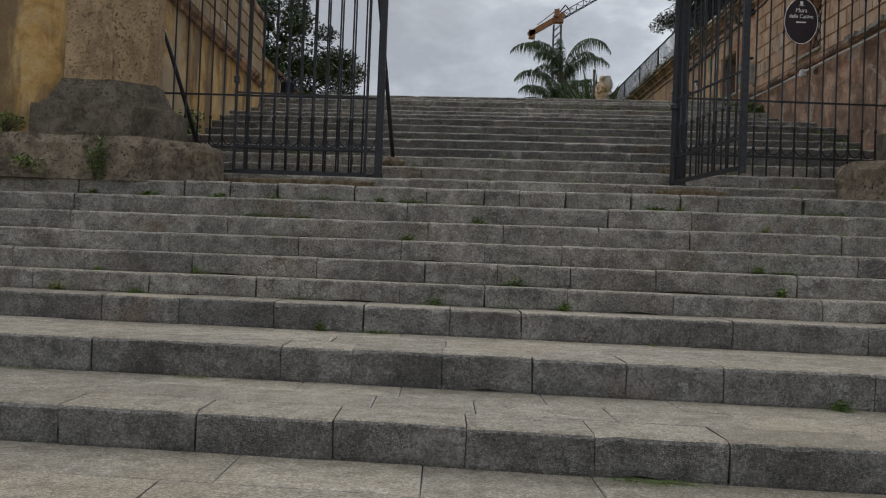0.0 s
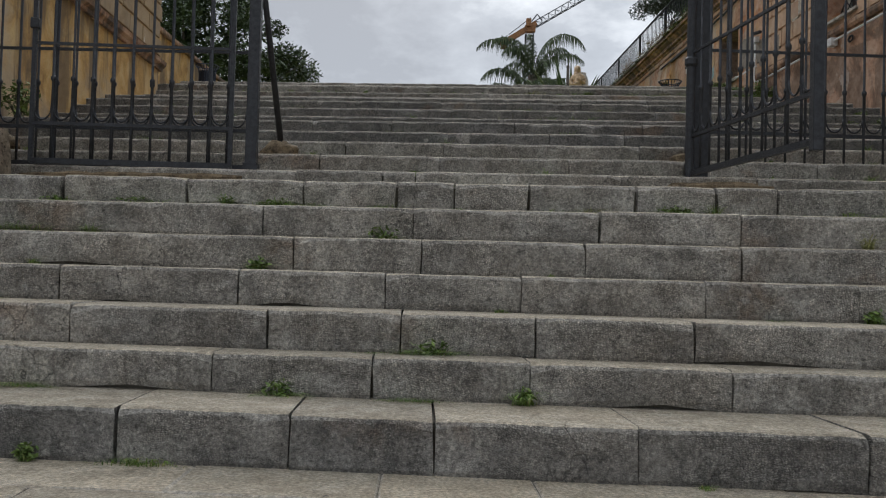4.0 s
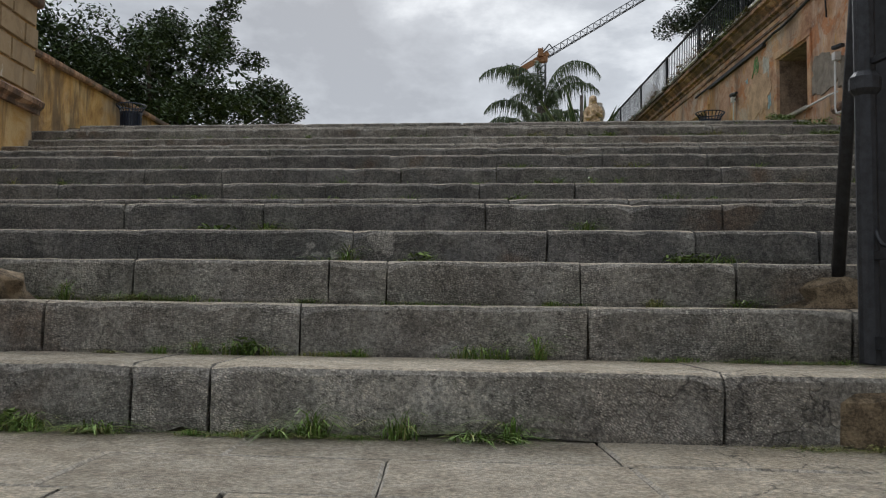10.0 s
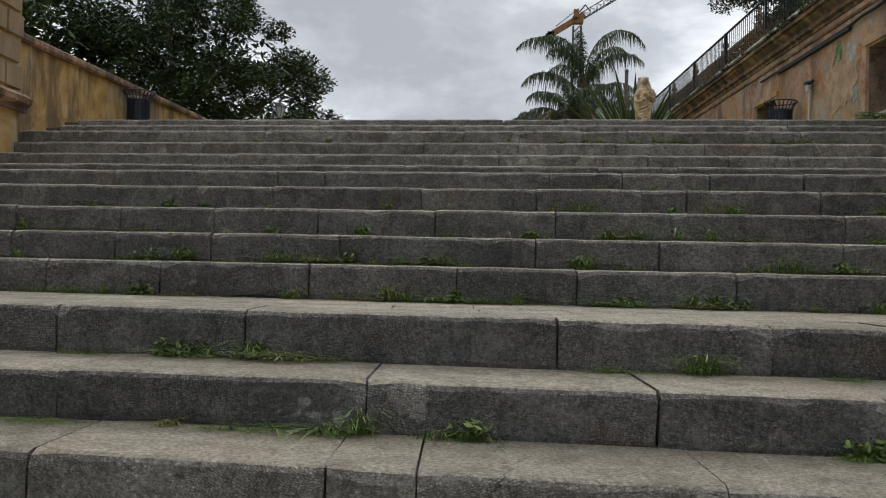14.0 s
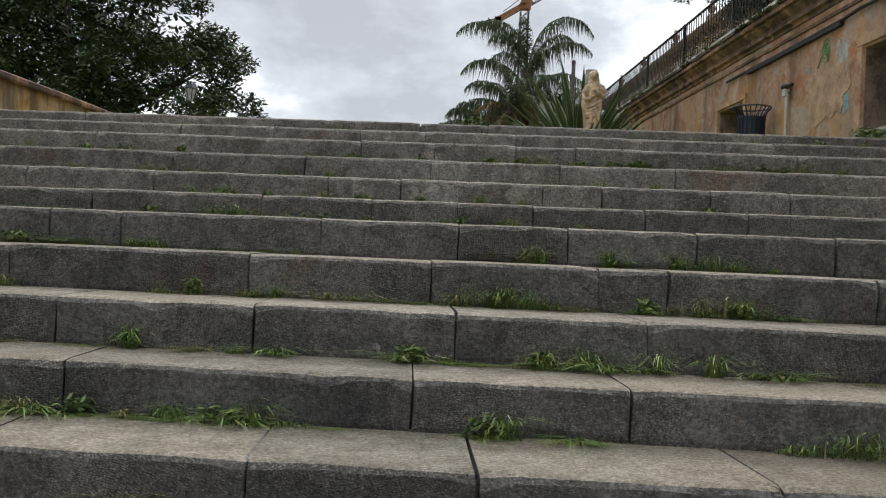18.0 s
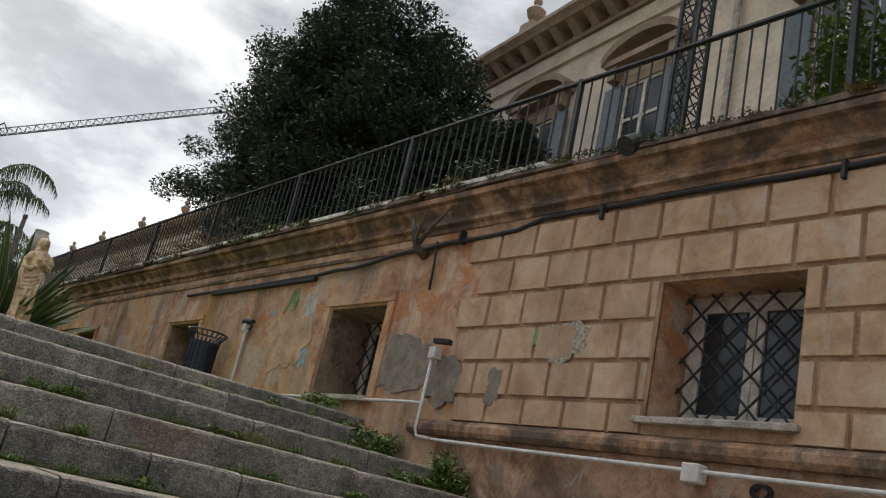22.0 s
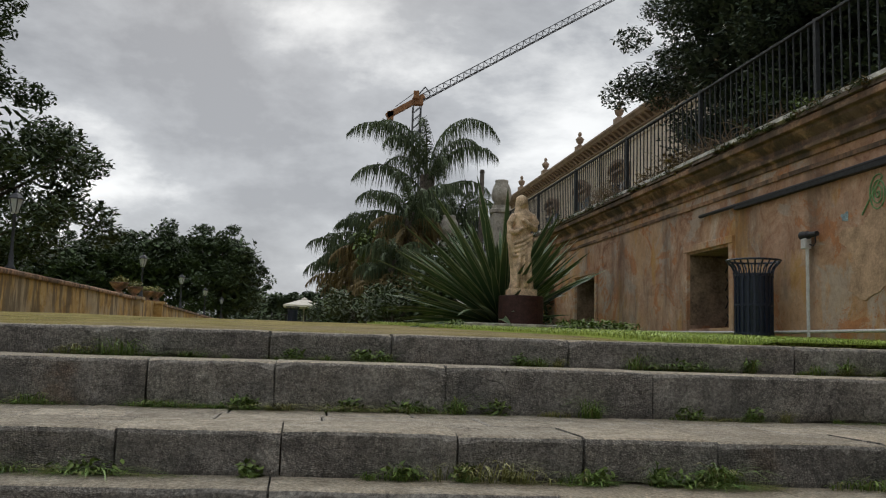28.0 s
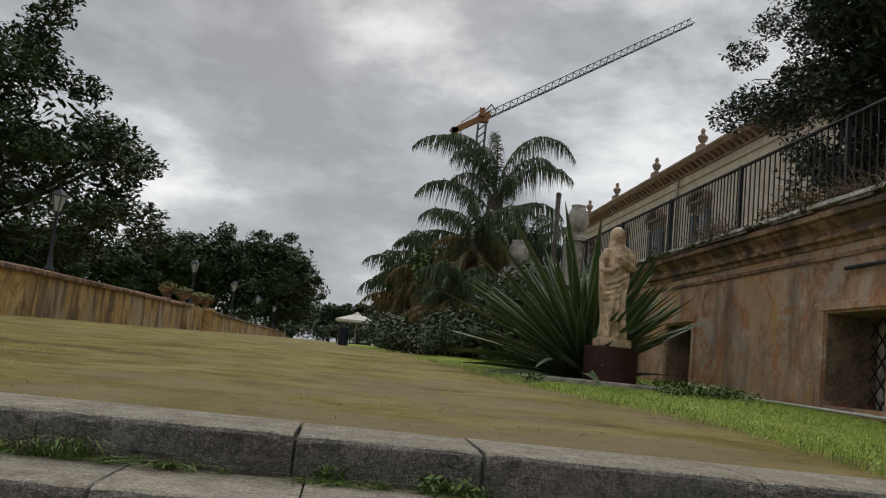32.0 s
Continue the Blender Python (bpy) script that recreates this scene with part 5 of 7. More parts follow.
def build_statue():
    p = thing("plinth", "dark red-brown drum plinth under the statue", "plinth")
    x, y = 4.34, 24.85
    part("drum", Mesh().lathe([(0.285, 5.27), (0.285, 5.628), (0.28, 5.636)], x, y, 40, 1.0, 0.9), CORTEN, p, smooth=False)
    slab = thing("stone_slab", "thin grey stone slab under the plinth", "slab")
    part("slab", Mesh().box(3.42, 5.0, 24.3, 25.5, 5.08, 5.275), PALESTONE, slab, bevel=0.012)
    m = Mesh()
    z0 = 5.636
    m.box(x - 0.17, x + 0.17, y - 0.15, y + 0.15, z0, z0 + 0.085)
    # draped body: (height, half width, half depth, shift)
    rings = [(0.07, 0.155, 0.13, 0.0), (0.2, 0.14, 0.12, 0.0), (0.36, 0.135, 0.115, -0.015), (0.52, 0.14, 0.115, -0.03), (0.64, 0.145, 0.115, -0.035), (0.74, 0.135, 0.105, -0.025),
             (0.82, 0.118, 0.092, -0.008), (0.9, 0.118, 0.095, 0.005), (0.98, 0.135, 0.10, 0.012), (1.04, 0.135, 0.088, 0.012), (1.075, 0.105, 0.07, 0.010), (1.10, 0.055, 0.05, 0.008), (1.14, 0.045, 0.045, 0.005)]
    prof = []
    for (za, wa, da, sa), (zb, wb, db, sb) in zip(rings, rings[1:]):
        for k in range(5):
            f = k / 5
            prof.append((za + (zb - za) * f, wa + (wb - wa) * f, da + (db - da) * f, sa + (sb - sa) * f))
    prof.append(rings[-1])
    n = 72
    k0 = len(m.v)
    for zz, w, d, s in prof:
        fold = 0.07 * max(0.0, min(1.0, (0.85 - zz) / 0.3))
        up = 0.03 if zz < 1.03 else 0.0
        for i in range(n):
            t = 2 * math.pi * i / n
            u = t + 0.7 * zz
            q = 1 + fold * (0.6 * math.sin(9 * u + 2.2 * math.sin(2 * u)) + 0.4 * math.sin(17 * u + 3 * zz)) + up * math.sin(7 * t - 9 * zz)
            m.v.append((x + s + w * q * math.cos(t), y + d * q * math.sin(t), z0 + zz))
    for j in range(len(prof) - 1):
        for i in range(n):
            a, b2 = k0 + j * n + i, k0 + j * n + (i + 1) % n
            m.f.append((a, b2, b2 + n, a + n))
    m.f.append(tuple(reversed([k0 + i for i in range(n)])))
    m.f.append(tuple(k0 + (len(prof) - 1) * n + i for i in range(n)))
    # head turned a little to one side, with a veil falling on the shoulders
    hx = x - 0.008
    m.lathe([(0.004, z0 + 1.11), (0.05, z0 + 1.13), (0.066, z0 + 1.18), (0.068, z0 + 1.22), (0.055, z0 + 1.26), (0.02, z0 + 1.283)], hx, y - 0.022, 20, 0.95, 1.05)
    m.lathe([(0.004, z0 + 1.03), (0.105, z0 + 1.045), (0.088, z0 + 1.12), (0.083, z0 + 1.2), (0.074, z0 + 1.26), (0.03, z0 + 1.296), (0.004, z0 + 1.30)], hx, y + 0.026, 20, 1.0, 0.9)
    m.tube([(hx - 0.002, y - 0.078, z0 + 1.20), (hx - 0.002, y - 0.096, z0 + 1.178), (hx, y - 0.085, z0 + 1.165)], [0.010, 0.015, 0.01], 6)

    def limb(pts, r):
        m.tube([(x + a, y + b3, z0 + c) for a, b3, c in pts], r, 10)
    limb([(0.115, -0.01, 1.035), (0.165, -0.03, 0.93), (0.15, -0.06, 0.855), (0.05, -0.125, 0.90), (-0.02, -0.13, 0.965)], [0.05, 0.052, 0.048, 0.036, 0.026])
    limb([(-0.105, -0.01, 1.03), (-0.165, -0.03, 0.92), (-0.18, -0.06, 0.80), (-0.10, -0.12, 0.80), (-0.02, -0.125, 0.86)], [0.048, 0.05, 0.045, 0.034, 0.022])
    limb([(-0.17, -0.05, 0.82), (-0.185, -0.07, 0.72), (-0.16, -0.09, 0.62), (-0.135, -0.10, 0.48)], [0.035, 0.042, 0.036, 0.014])
    # rolls of cloth across the hips
    for k in range(4):
        dz = -0.045 * k
        limb([(0.135, 0.0, 0.80 + dz), (0.09, -0.085, 0.765 + dz), (-0.01, -0.115, 0.70 + dz * 1.3), (-0.12, -0.10, 0.66 + dz * 1.2), (-0.17, -0.03, 0.68 + dz)], [0.016, 0.021, 0.02, 0.019, 0.014])
    limb([(0.11, -0.07, 0.74), (0.06, -0.11, 0.5), (0.08, -0.115, 0.3), (0.10, -0.11, 0.1)], [0.018, 0.026, 0.024, 0.03])
    limb([(-0.03, -0.11, 0.62), (-0.07, -0.12, 0.36), (-0.09, -0.12, 0.1)], [0.016, 0.024, 0.03])
    limb([(0.02, -0.11, 0.58), (0.0, -0.125, 0.34), (0.01, -0.13, 0.1)], [0.012, 0.018, 0.026])
    ob = part("statue", m, MARBLE, smooth=True)
    md = ob.modifiers.new("merge", "REMESH")
    md.mode, md.voxel_size, md.use_smooth_shade = "VOXEL", 0.0085, True
    sm = ob.modifiers.new("soften", "SMOOTH")
    sm.iterations, sm.factor = 3, 0.5
    tagged(ob, "weathered cream marble statue of a draped standing figure", "statue")


build_statue()


def blade_mesh(ln, w, droop):
    """A long channelled agave blade with pale margins; it grows along +y and bends over."""
    m = Mesh()
    k = 10
    fw = (-1.0, -0.80, 0.0, 0.80, 1.0)
    for i in range(k + 1):
        s = i / k
        half = w * (0.55 + 0.9 * s - 0.55 * s * s) * max(0.0, 1 - s ** 3.2) + 0.002
        yy = ln * (s - 0.12 * droop * s ** 3)
        zz = -droop * ln * 0.42 * s ** 2.4
        for u in fw:
            m.v.append((u * half, yy, zz + 0.35 * half * (abs(u) - 0.4)))
    me = bpy.data.meshes.new("blade")
    faces = []
    for i in range(k):
        for j in range(4):
            a = i * 5 + j
            faces.append((a, a + 1, a + 6, a + 5))
    me.from_pydata(m.v, [], faces)
    me.materials.append(LEAFAGAVE)
    me.materials.append(AGAVEDGE)
    for n, pl in enumerate(me.polygons):
        pl.material_index = 1 if n % 4 in (0, 3) else 0
        pl.use_smooth = True
    return me


def build_agave(x, y, z, count, size, label):
    ob = thing("agave", label, "plant", at=(x, y, z))
    rnd = random.Random(21)
    kinds = [blade_mesh(size * l, 0.066, d) for l, d in ((1.0, 0.06), (1.08, 0.16), (0.95, 0.34), (1.12, 0.10), (1.0, 0.55), (0.88, 0.02))]
    for i in range(count):
        f = (i + 0.5) / count
        az = i * 2.39996
        elev = 64 - 62 * f ** 0.8 + rnd.uniform(-6, 6)
        me = kinds[rnd.choice((0, 3, 5) if f < 0.35 else (0, 1, 3) if f < 0.75 else (1, 2, 4))]
        o = new("blade", me)
        o.parent = ob
        sc = rnd.uniform(0.72, 1.10)
        az += rnd.uniform(-0.35, 0.35)
        if -math.sin(az) > 0.35:
            elev = max(elev, rnd.uniform(32, 62))
            sc *= 0.84
            me = kinds[rnd.choice((0, 3, 5))]
        o.matrix_basis = Matrix.Translation((0.14 * math.sin(-az) * f, 0.14 * math.cos(az) * f, 0.30 * (1 - f))) @ Matrix.Rotation(az, 4, "Z") @ Matrix.Rotation(radians(elev), 4, "X") @ Matrix.Rotation(rnd.uniform(-0.6, 0.6), 4, "Y") @ Matrix.Scale(sc, 4)


build_agave(4.36, 26.0, 5.22, 235, 1.68, "large agave with long green blades and pale edges")


def build_fixtures():
    # slim post with a small camera on top
    def camera_post(x, y, z0, z1, label):
        ob = thing("security_camera_post", label, "security camera", "camera posts")
        m = Mesh().tube([(x, y - 0.011, z0), (x, y - 0.011, z1 - 0.06)], 0.009, 8)
        m.tube([(x, y + 0.011, z0), (x, y + 0.011, z1 - 0.06)], 0.009, 8)
        part("post", m, PIPE, ob, "pair of thin grey conduits")
        part("junction_box", Mesh().box(x - 0.03, x + 0.03, y - 0.02, y + 0.055, z1 - 0.075, z1 + 0.015), PIPE, ob, bevel=0.006)
        part("bracket", Mesh().tube([(x, y, z1 - 0.01), (x, y, z1 + 0.03)], 0.014, 6), CABLE, ob)
        h = Mesh().tube([(x - 0.01, y + 0.065, z1 + 0.045), (x, y - 0.02, z1 + 0.042), (x, y - 0.05, z1 + 0.042), (x, y - 0.15, z1 + 0.04)], [0.038, 0.036, 0.026, 0.022], 14)
        part("housing", h, CABLE, ob, "dark cylindrical camera housing")
        part("cable", Mesh().tube([(x, y - 0.12, z1 + 0.04), (x, y - 0.13, z1 - 0.03), (x, y - 0.09, z1 - 0.06), (x, y - 0.04, z1 - 0.04)], 0.006, 5), CABLE, ob, smooth=True)
    camera_post(5.93, 21.06, 5.15, 5.99, "grey post with a small dark security camera")
    ob = thing("security_camera_post", "bent white conduit with a junction box and camera", "security camera", "camera posts")
    part("conduit", Mesh().tube([(5.9, 17.2, 4.90), (5.9, 17.36, 4.91), (5.9, 17.40, 4.97), (5.9, 17.38, 5.56)], 0.013, 8), PIPE, ob, smooth=True)
    part("junction_box", Mesh().box(5.87, 5.95, 17.32, 17.41, 5.55, 5.65), PIPE, ob, "white junction box", bevel=0.008)
    part("housing", Mesh().box(-0.03, 0.03, -0.12, 0.04, -0.022, 0.022, pose(5.87, 17.30, 5.69, 0, 0, 20)), CABLE, ob, "dark camera housing", bevel=0.008)
    ob = thing("conduit", "light grey plastic conduit running along the wall foot", "pipe")
    part("pipe", Mesh().tube([(5.93, 26.0, 5.26), (5.94, 22.0, 5.20), (5.94, 19.5, 5.19), (5.93, 17.6, 5.19), (5.93, 17.40, 5.18)], 0.014, 8), PIPE, ob, smooth=True)
    part("pipe", Mesh().tube([(5.92, 17.35, 4.90), (5.92, 16.5, 4.885), (5.92, 14.8, 4.87), (5.92, 13.1, 4.86), (5.92, 9.7, 4.84)], 0.014, 8), PIPE, ob, smooth=True)
    part("junction_box", Mesh().box(5.87, 5.965, 14.67, 14.79, 4.80, 4.91), PIPE, ob, "white junction box", bevel=0.01)
    ob = thing("wall_cable", "black cable bundle strung along below the cornice", "cable")
    pts = []
    for i in range(28):
        y = 9.5 + 0.3 * i
        z = 6.69 + 0.01 * math.sin(y * 1.3) + 0.006 * math.sin(y * 4.3)
        if 16.6 < y < 17.7:
            z -= 0.06
        pts.append((W - 0.035, y, z))
    pts += [(W - 0.035, 17.9 + 0.3 * i, 6.60 - 0.014 * i + 0.02 * math.sin(i * 1.3)) for i in range(6)] + [(W - 0.035, 19.75, 6.51), (W - 0.035, 21.0, 6.50), (W - 0.035, 23.2, 6.50)]
    part("cable", Mesh().tube(pts, 0.020, 6), CABLE, ob, smooth=True)
    part("conduit", Mesh().box(W - 0.05, W + 0.01, 19.8, 22.4, 6.455, 6.515), CABLE, ob, bevel=0.006)
    part("drop", Mesh().tube([(W - 0.035, 17.75, 6.66), (W - 0.05, 17.70, 6.4), (W - 0.03, 17.72, 6.2)], 0.011, 6), CABLE, ob, smooth=True)
    for y in (10.5, 12.2, 14.0, 15.8, 17.4):
        part("clip", Mesh().box(W - 0.07, W + 0.01, y - 0.012, y + 0.012, 6.60, 6.72), RAILIRON, ob)
    ob = thing("cable_coil", "loose black cable coil hanging below the conduit", "cable")
    coil = [(W - 0.03, 14.30 + 0.05 * math.cos(q * 0.5) + 0.0015 * q, 4.80 + 0.038 * math.sin(q * 0.5)) for q in range(30)]
    part("cable", Mesh().tube(coil, 0.010, 5), CABLE, ob, smooth=True)
    ob = thing("wall_lamp", "small dark round floodlight on the cornice edge", "lamp", at=(0, 0, 0))
    m = Mesh().tube([(5.76, 15.52, 7.05), (5.86, 15.52, 7.13)], [0.075, 0.07], 14)
    part("housing", m, RAILIRON, ob)
    part("bracket", Mesh().tube([(5.86, 15.52, 7.12), (5.93, 15.52, 7.085)], 0.015, 6), RAILIRON, ob)


build_fixtures()
ledge = Mesh()
for i in range(17):
    y = 9.7 + i * 0.21 + R.uniform(-0.03, 0.03)
    k = prism([(W - 0.095 + R.uniform(-0.03, 0.02), y), (W + 0.02, y), (W + 0.02, y + 0.2), (W - 0.09 + R.uniform(-0.03, 0.02), y + 0.2)], 4.985 + R.uniform(-0.02, 0.02), 5.065 + R.uniform(-0.02, 0.02), 0.03, i * 3.1, 0.01)
    ledge.add(k.v, k.f)
struct("broken_ledge", ledge, CEMENT, "broken rough masonry where the string course fell away")
line = thing("wall_cable", "thin black cable hanging down the plaster wall", "cable")
part("cable", Mesh().tube([(-4.10, 9.39, 6.5), (-4.11, 9.39, 4.8), (-4.09, 9.39, 3.2), (-4.10, 9.39, 2.75)], 0.010, 6), CABLE, line)


def patch(name, y0, y1, z0, z1, mat, label, seed, thick=0.012, x=None):
    """An uneven flake of plaster or cement on the wall."""
    x = W if x is None else x
    m = Mesh()
    k = 72
    cy, cz = (y0 + y1) / 2, (z0 + z1) / 2
    for dx in (0.02, -thick):
        for i in range(k):
            t = 2 * math.pi * i / k
            c, s = math.cos(t), math.sin(t)
            q = 1 / max(abs(c), abs(s)) * 0.5 + 0.5
            q *= 1 + 0.5 * noise.noise((c * 1.6 + seed, s * 1.6, seed)) + 0.1 * noise.noise((c * 13 + seed, s * 13, seed)) + 0.2 * noise.noise((c * 5 + seed, s * 5, seed))
            m.v.append((x + dx, cy + (y1 - y0) / 2 * q * c, cz + (z1 - z0) / 2 * q * s))
    for i in range(k):
        m.f.append((i, (i + 1) % k, k + (i + 1) % k, k + i))
    m.f.append(tuple(k + i for i in range(k)))
    tagged(part(name, m, mat), label, kind="structure")


patch("cement_patch", 17.45, 18.28, 5.30, 5.74, CEMENT, "grey cement patch on the plaster", 1.0)
patch("cement_patch", 17.02, 17.42, 5.20, 5.60, CEMENT, "grey cement patch on the block corner", 2.0, 0.034)
patch("cement_patch", 15.75, 16.18, 5.55, 5.84, CEMENTPALE, "stippled pale cement patch on the blocks", 3.0, 0.034)
patch("cement_patch", 16.55, 16.72, 5.22, 5.48, CEMENT, "grey cement patch on the blocks", 4.0, 0.034)
patch("plaster_flake", 19.7, 20.6, 5.5, 6.1, PEELED, "pale peeled plaster patch", 6.0, 0.008)
patch("plaster_flake", 19.70, 19.93, 5.95, 6.30, PALEBLUE, "faded pale blue paint on the plaster", 11.0, 0.004)
patch("plaster_flake", 20.55, 20.64, 6.10, 6.17, SKYBLUE, "small faded blue paint spot on the plaster", 22.0, 0.004)
patch("plaster_flake", 19.62, 19.74, 5.5, 5.72, SKYBLUE, "faded blue paint smear on the plaster", 23.0, 0.004)
patch("plaster_flake", 16.22, 16.30, 5.66, 5.78, GREENPAINT, "small green paint mark on the blocks", 13.0, 0.032)
spiral = Mesh()
spiral.tube([(W - 0.006, 20.17 + 0.110 * q / 21 * math.cos(q), 6.26 + 0.150 * q / 21 * math.sin(q)) for q in [0.35 * i for i in range(61)]] + [(W - 0.006, 20.28 + 0.03 * i, 6.22 - 0.035 * i) for i in range(4)], 0.0075, 5)
tagged(part("graffiti", spiral, GREENPAINT), "small green spiral painted on the plaster", kind="structure")


# ---------------------------------------------------------------- trees and plants
def leaf_quads(m, centre, radius, count, size, rnd, flat=1.0, hollow=0.55):
    """Scatters small bent leaves in an uneven clump."""
    cx, cy, cz = centre
    rx, ry, rz = radius
    for _ in range(count):
        while True:
            a, b, c = rnd.uniform(-1, 1), rnd.uniform(-1, 1), rnd.uniform(-1, 1)
            d = a * a + b * b + c * c
            if d <= 1:
                break
        d = math.sqrt(d) or 1.0
        f = (hollow + (1 - hollow) * rnd.random() ** 0.6) / d
        f *= 1 + 0.25 * noise.noise((a / d * 2 + cx, b / d * 2 + cy, c / d * 2 + cz))
        x, y, z = cx + a * f * rx, cy + b * f * ry, cz + c * f * rz
        t, u = rnd.uniform(0, 6.283), rnd.uniform(-0.9, 0.7) * flat
        ct, st, cu, su = math.cos(t), math.sin(t), math.cos(u), math.sin(u)
        s = size * rnd.uniform(0.6, 1.25)
        ax, ay, az = ct * cu * s, st * cu * s, su * s
        roll = rnd.uniform(-0.8, 0.8)
        w = 0.42 * s
        bx, by, bz = -st * w * math.cos(roll), ct * w * math.cos(roll), w * math.sin(roll)
        k = len(m.v)
        m.v += [(x - ax, y - ay, z - az), (x + bx, y + by, z + bz), (x + ax, y + ay, z + az), (x - bx, y - by, z - bz)]
        m.f.append((k, k + 1, k + 2, k + 3))


def tree(name, base, height, crown, clumps, leaves, size, mat, label, seed, limbs=7, trunk_r=0.3, category="tree", sprigs=(), core=0.2, taper=0.0):
    """Trunk, limbs that reach the clumps of the crown, and many small leaves."""
    rnd = random.Random(seed)
    ob = thing(name, label, category)
    bx, by, bz = base
    cx, cy, cz, rx, ry, rz = crown
    fork = Vector((bx + (cx - bx) * 0.4, by + (cy - by) * 0.4, bz + (cz - bz) * 0.55))
    m = Mesh().tube([(bx, by, bz - 0.3), (bx + 0.06, by, bz + 0.4 * (fork.z - bz)), fork], [trunk_r * 1.25, trunk_r, trunk_r * 0.8], 10)
    part("trunk", m, BARK, ob, smooth=True)
    spots = []
    for i in range(clumps):
        while True:
            a, b, c = rnd.uniform(-1, 1), rnd.uniform(-1, 1), rnd.uniform(-0.95, 1)
            d = a * a + b * b + c * c
            if 0.12 < d < 1:
                break
        k = 1 - taper * max(0.0, (c + 0.35) / 1.35)
        a, b = a * k, b * k
        spots.append((cx + a * rx, cy + b * ry, cz + c * rz))
    spots += list(sprigs)
    order = sorted(spots, key=lambda p: -p[2])
    for p in order[::max(1, len(order) // (limbs * 3))]:
        p = Vector(p)
        mid = fork.lerp(p, 0.5) + Vector((0, 0, -0.1 * (p - fork).length * 0.5))
        part("limb", Mesh().tube([fork, mid, p], [trunk_r * 0.4, trunk_r * 0.2, 0.02], 6), BARK, ob, smooth=True)
    m = Mesh()
    per = int(leaves * (1 - core)) // len(spots)
    for p in spots:
        q = 0.21 * min(rx, rz) * rnd.uniform(0.6, 1.2)
        if p in sprigs:
            q = 0.15 * min(rx, rz)
        leaf_quads(m, p, (q * 1.15, q * 1.15, q * 0.8), per, size, rnd, hollow=0.3)
    # the dense heart of the crown
    leaf_quads(m, (cx, cy, cz - 0.25 * taper * rz), (rx * 0.85 * (1 - 0.3 * taper), ry * 0.85 * (1 - 0.3 * taper), rz * (0.85 - 0.2 * taper)), int(leaves * core), size * 1.9, rnd, hollow=0.1)
    part("crown", m, mat, ob)
    return ob


tree("dark_tree", (-8.6, 37.0, 5.0), 8, (-8.4, 36.5, 9.0, 4.4, 4.2, 3.3), 125, 62000, 0.09, LEAFDARK, "dense dark evergreen tree behind the parapet", 31, core=0.05,
     sprigs=((-5.9, 36, 12.9), (-6.1, 36, 12.3), (-6.4, 36.3, 11.7), (-3.6, 37, 8.0), (-3.5, 37.6, 7.6), (-4.1, 38.3, 9.5), (-4.4, 37.4, 8.8), (-5.0, 36.5, 7.2), (-5.2, 36.5, 10.8), (-4.6, 37, 7.9)))
tree("dark_tree", (-14.0, 33.0, 5.0), 8, (-14.0, 33.0, 9.2, 4.8, 4.5, 3.8), 110, 30000, 0.11, LEAFDARK, "dense dark evergreen tree behind the parapet", 33)
tree("ficus_tree", (8.3, 24.1, 7.05), 6, (7.95, 23.95, 10.1, 2.0, 3.05, 3.1), 215, 172000, 0.043, LEAFFICUS, "glossy dark ficus tree on the upper terrace", 41, trunk_r=0.22, taper=0.42,
     sprigs=((7.8, 25.0, 13.9), (7.8, 24.9, 13.6), (7.8, 25.05, 13.3), (7.9, 24.7, 13.0), (7.8, 25.2, 12.8), (7.9, 24.3, 12.6), (7.8, 25.6, 12.6), (7.7, 26.4, 12.4), (7.7, 27.6, 12.7), (7.6, 27.2, 12.0), (7.8, 23.8, 12.0), (7.8, 28.8, 11.2),
             (7.1, 24.4, 9.0), (7.1, 24.0, 9.8), (7.2, 24.2, 10.8), (7.2, 25.4, 8.8), (7.3, 25.9, 9.5), (7.5, 26.4, 10.3), (7.5, 26.2, 11.2), (7.2, 25.0, 10.2), (7.2, 24.8, 9.4), (7.0, 25.6, 9.2), (7.4, 25.4, 11.2), (7.4, 25.8, 10.6), (7.0, 26.0, 9.8), (7.3, 24.6, 11.6), (7.3, 26.2, 8.3), (7.4, 26.8, 8.6), (7.5, 27.2, 9.3), (7.3, 25.6, 8.0), (7.6, 27.6, 9.9), (7.2, 26.6, 9.6), (7.4, 25.2, 8.5), (7.5, 27.0, 7.8), (6.4, 26.9, 9.0), (6.5, 26.5, 9.1), (6.7, 26.1, 8.8), (6.9, 27.0, 9.2), (7.1, 28.2, 10.4), (7.8, 21.2, 10.9), (7.8, 21.4, 10.5), (7.8, 20.6, 10.2), (7.9, 21.8, 10.1), (8.0, 20.2, 9.4)))
tree("ficus_tree", (8.7, 20.8, 7.05), 4, (8.4, 21.3, 9.0, 1.3, 1.5, 1.6), 56, 52000, 0.043, LEAFFICUS, "lower dark ficus tree behind the railing", 43, trunk_r=0.15, taper=0.3)
far = [(-15.5, 84, 4.4, 3.6, "broad dark tree in the distance"), (-10.0, 86, 4.2, 4.2, "broad dark tree in the distance"), (-4.6, 84, 3.6, 4.1, "tall round dark tree in the distance"), (-21.5, 80, 4.5, 3.4, "broad dark tree in the distance"), (-27, 70, 5, 3.8, "broad dark tree in the distance")]
for i, (x, y, r, h, lab) in enumerate(far):
    tree("far_tree", (x, y, 5.5), h, (x, y, 6.0 + h, r, r, h * 0.95), 70, 22000, 0.16, LEAFDARK, lab, 50 + i, limbs=4, trunk_r=0.3)
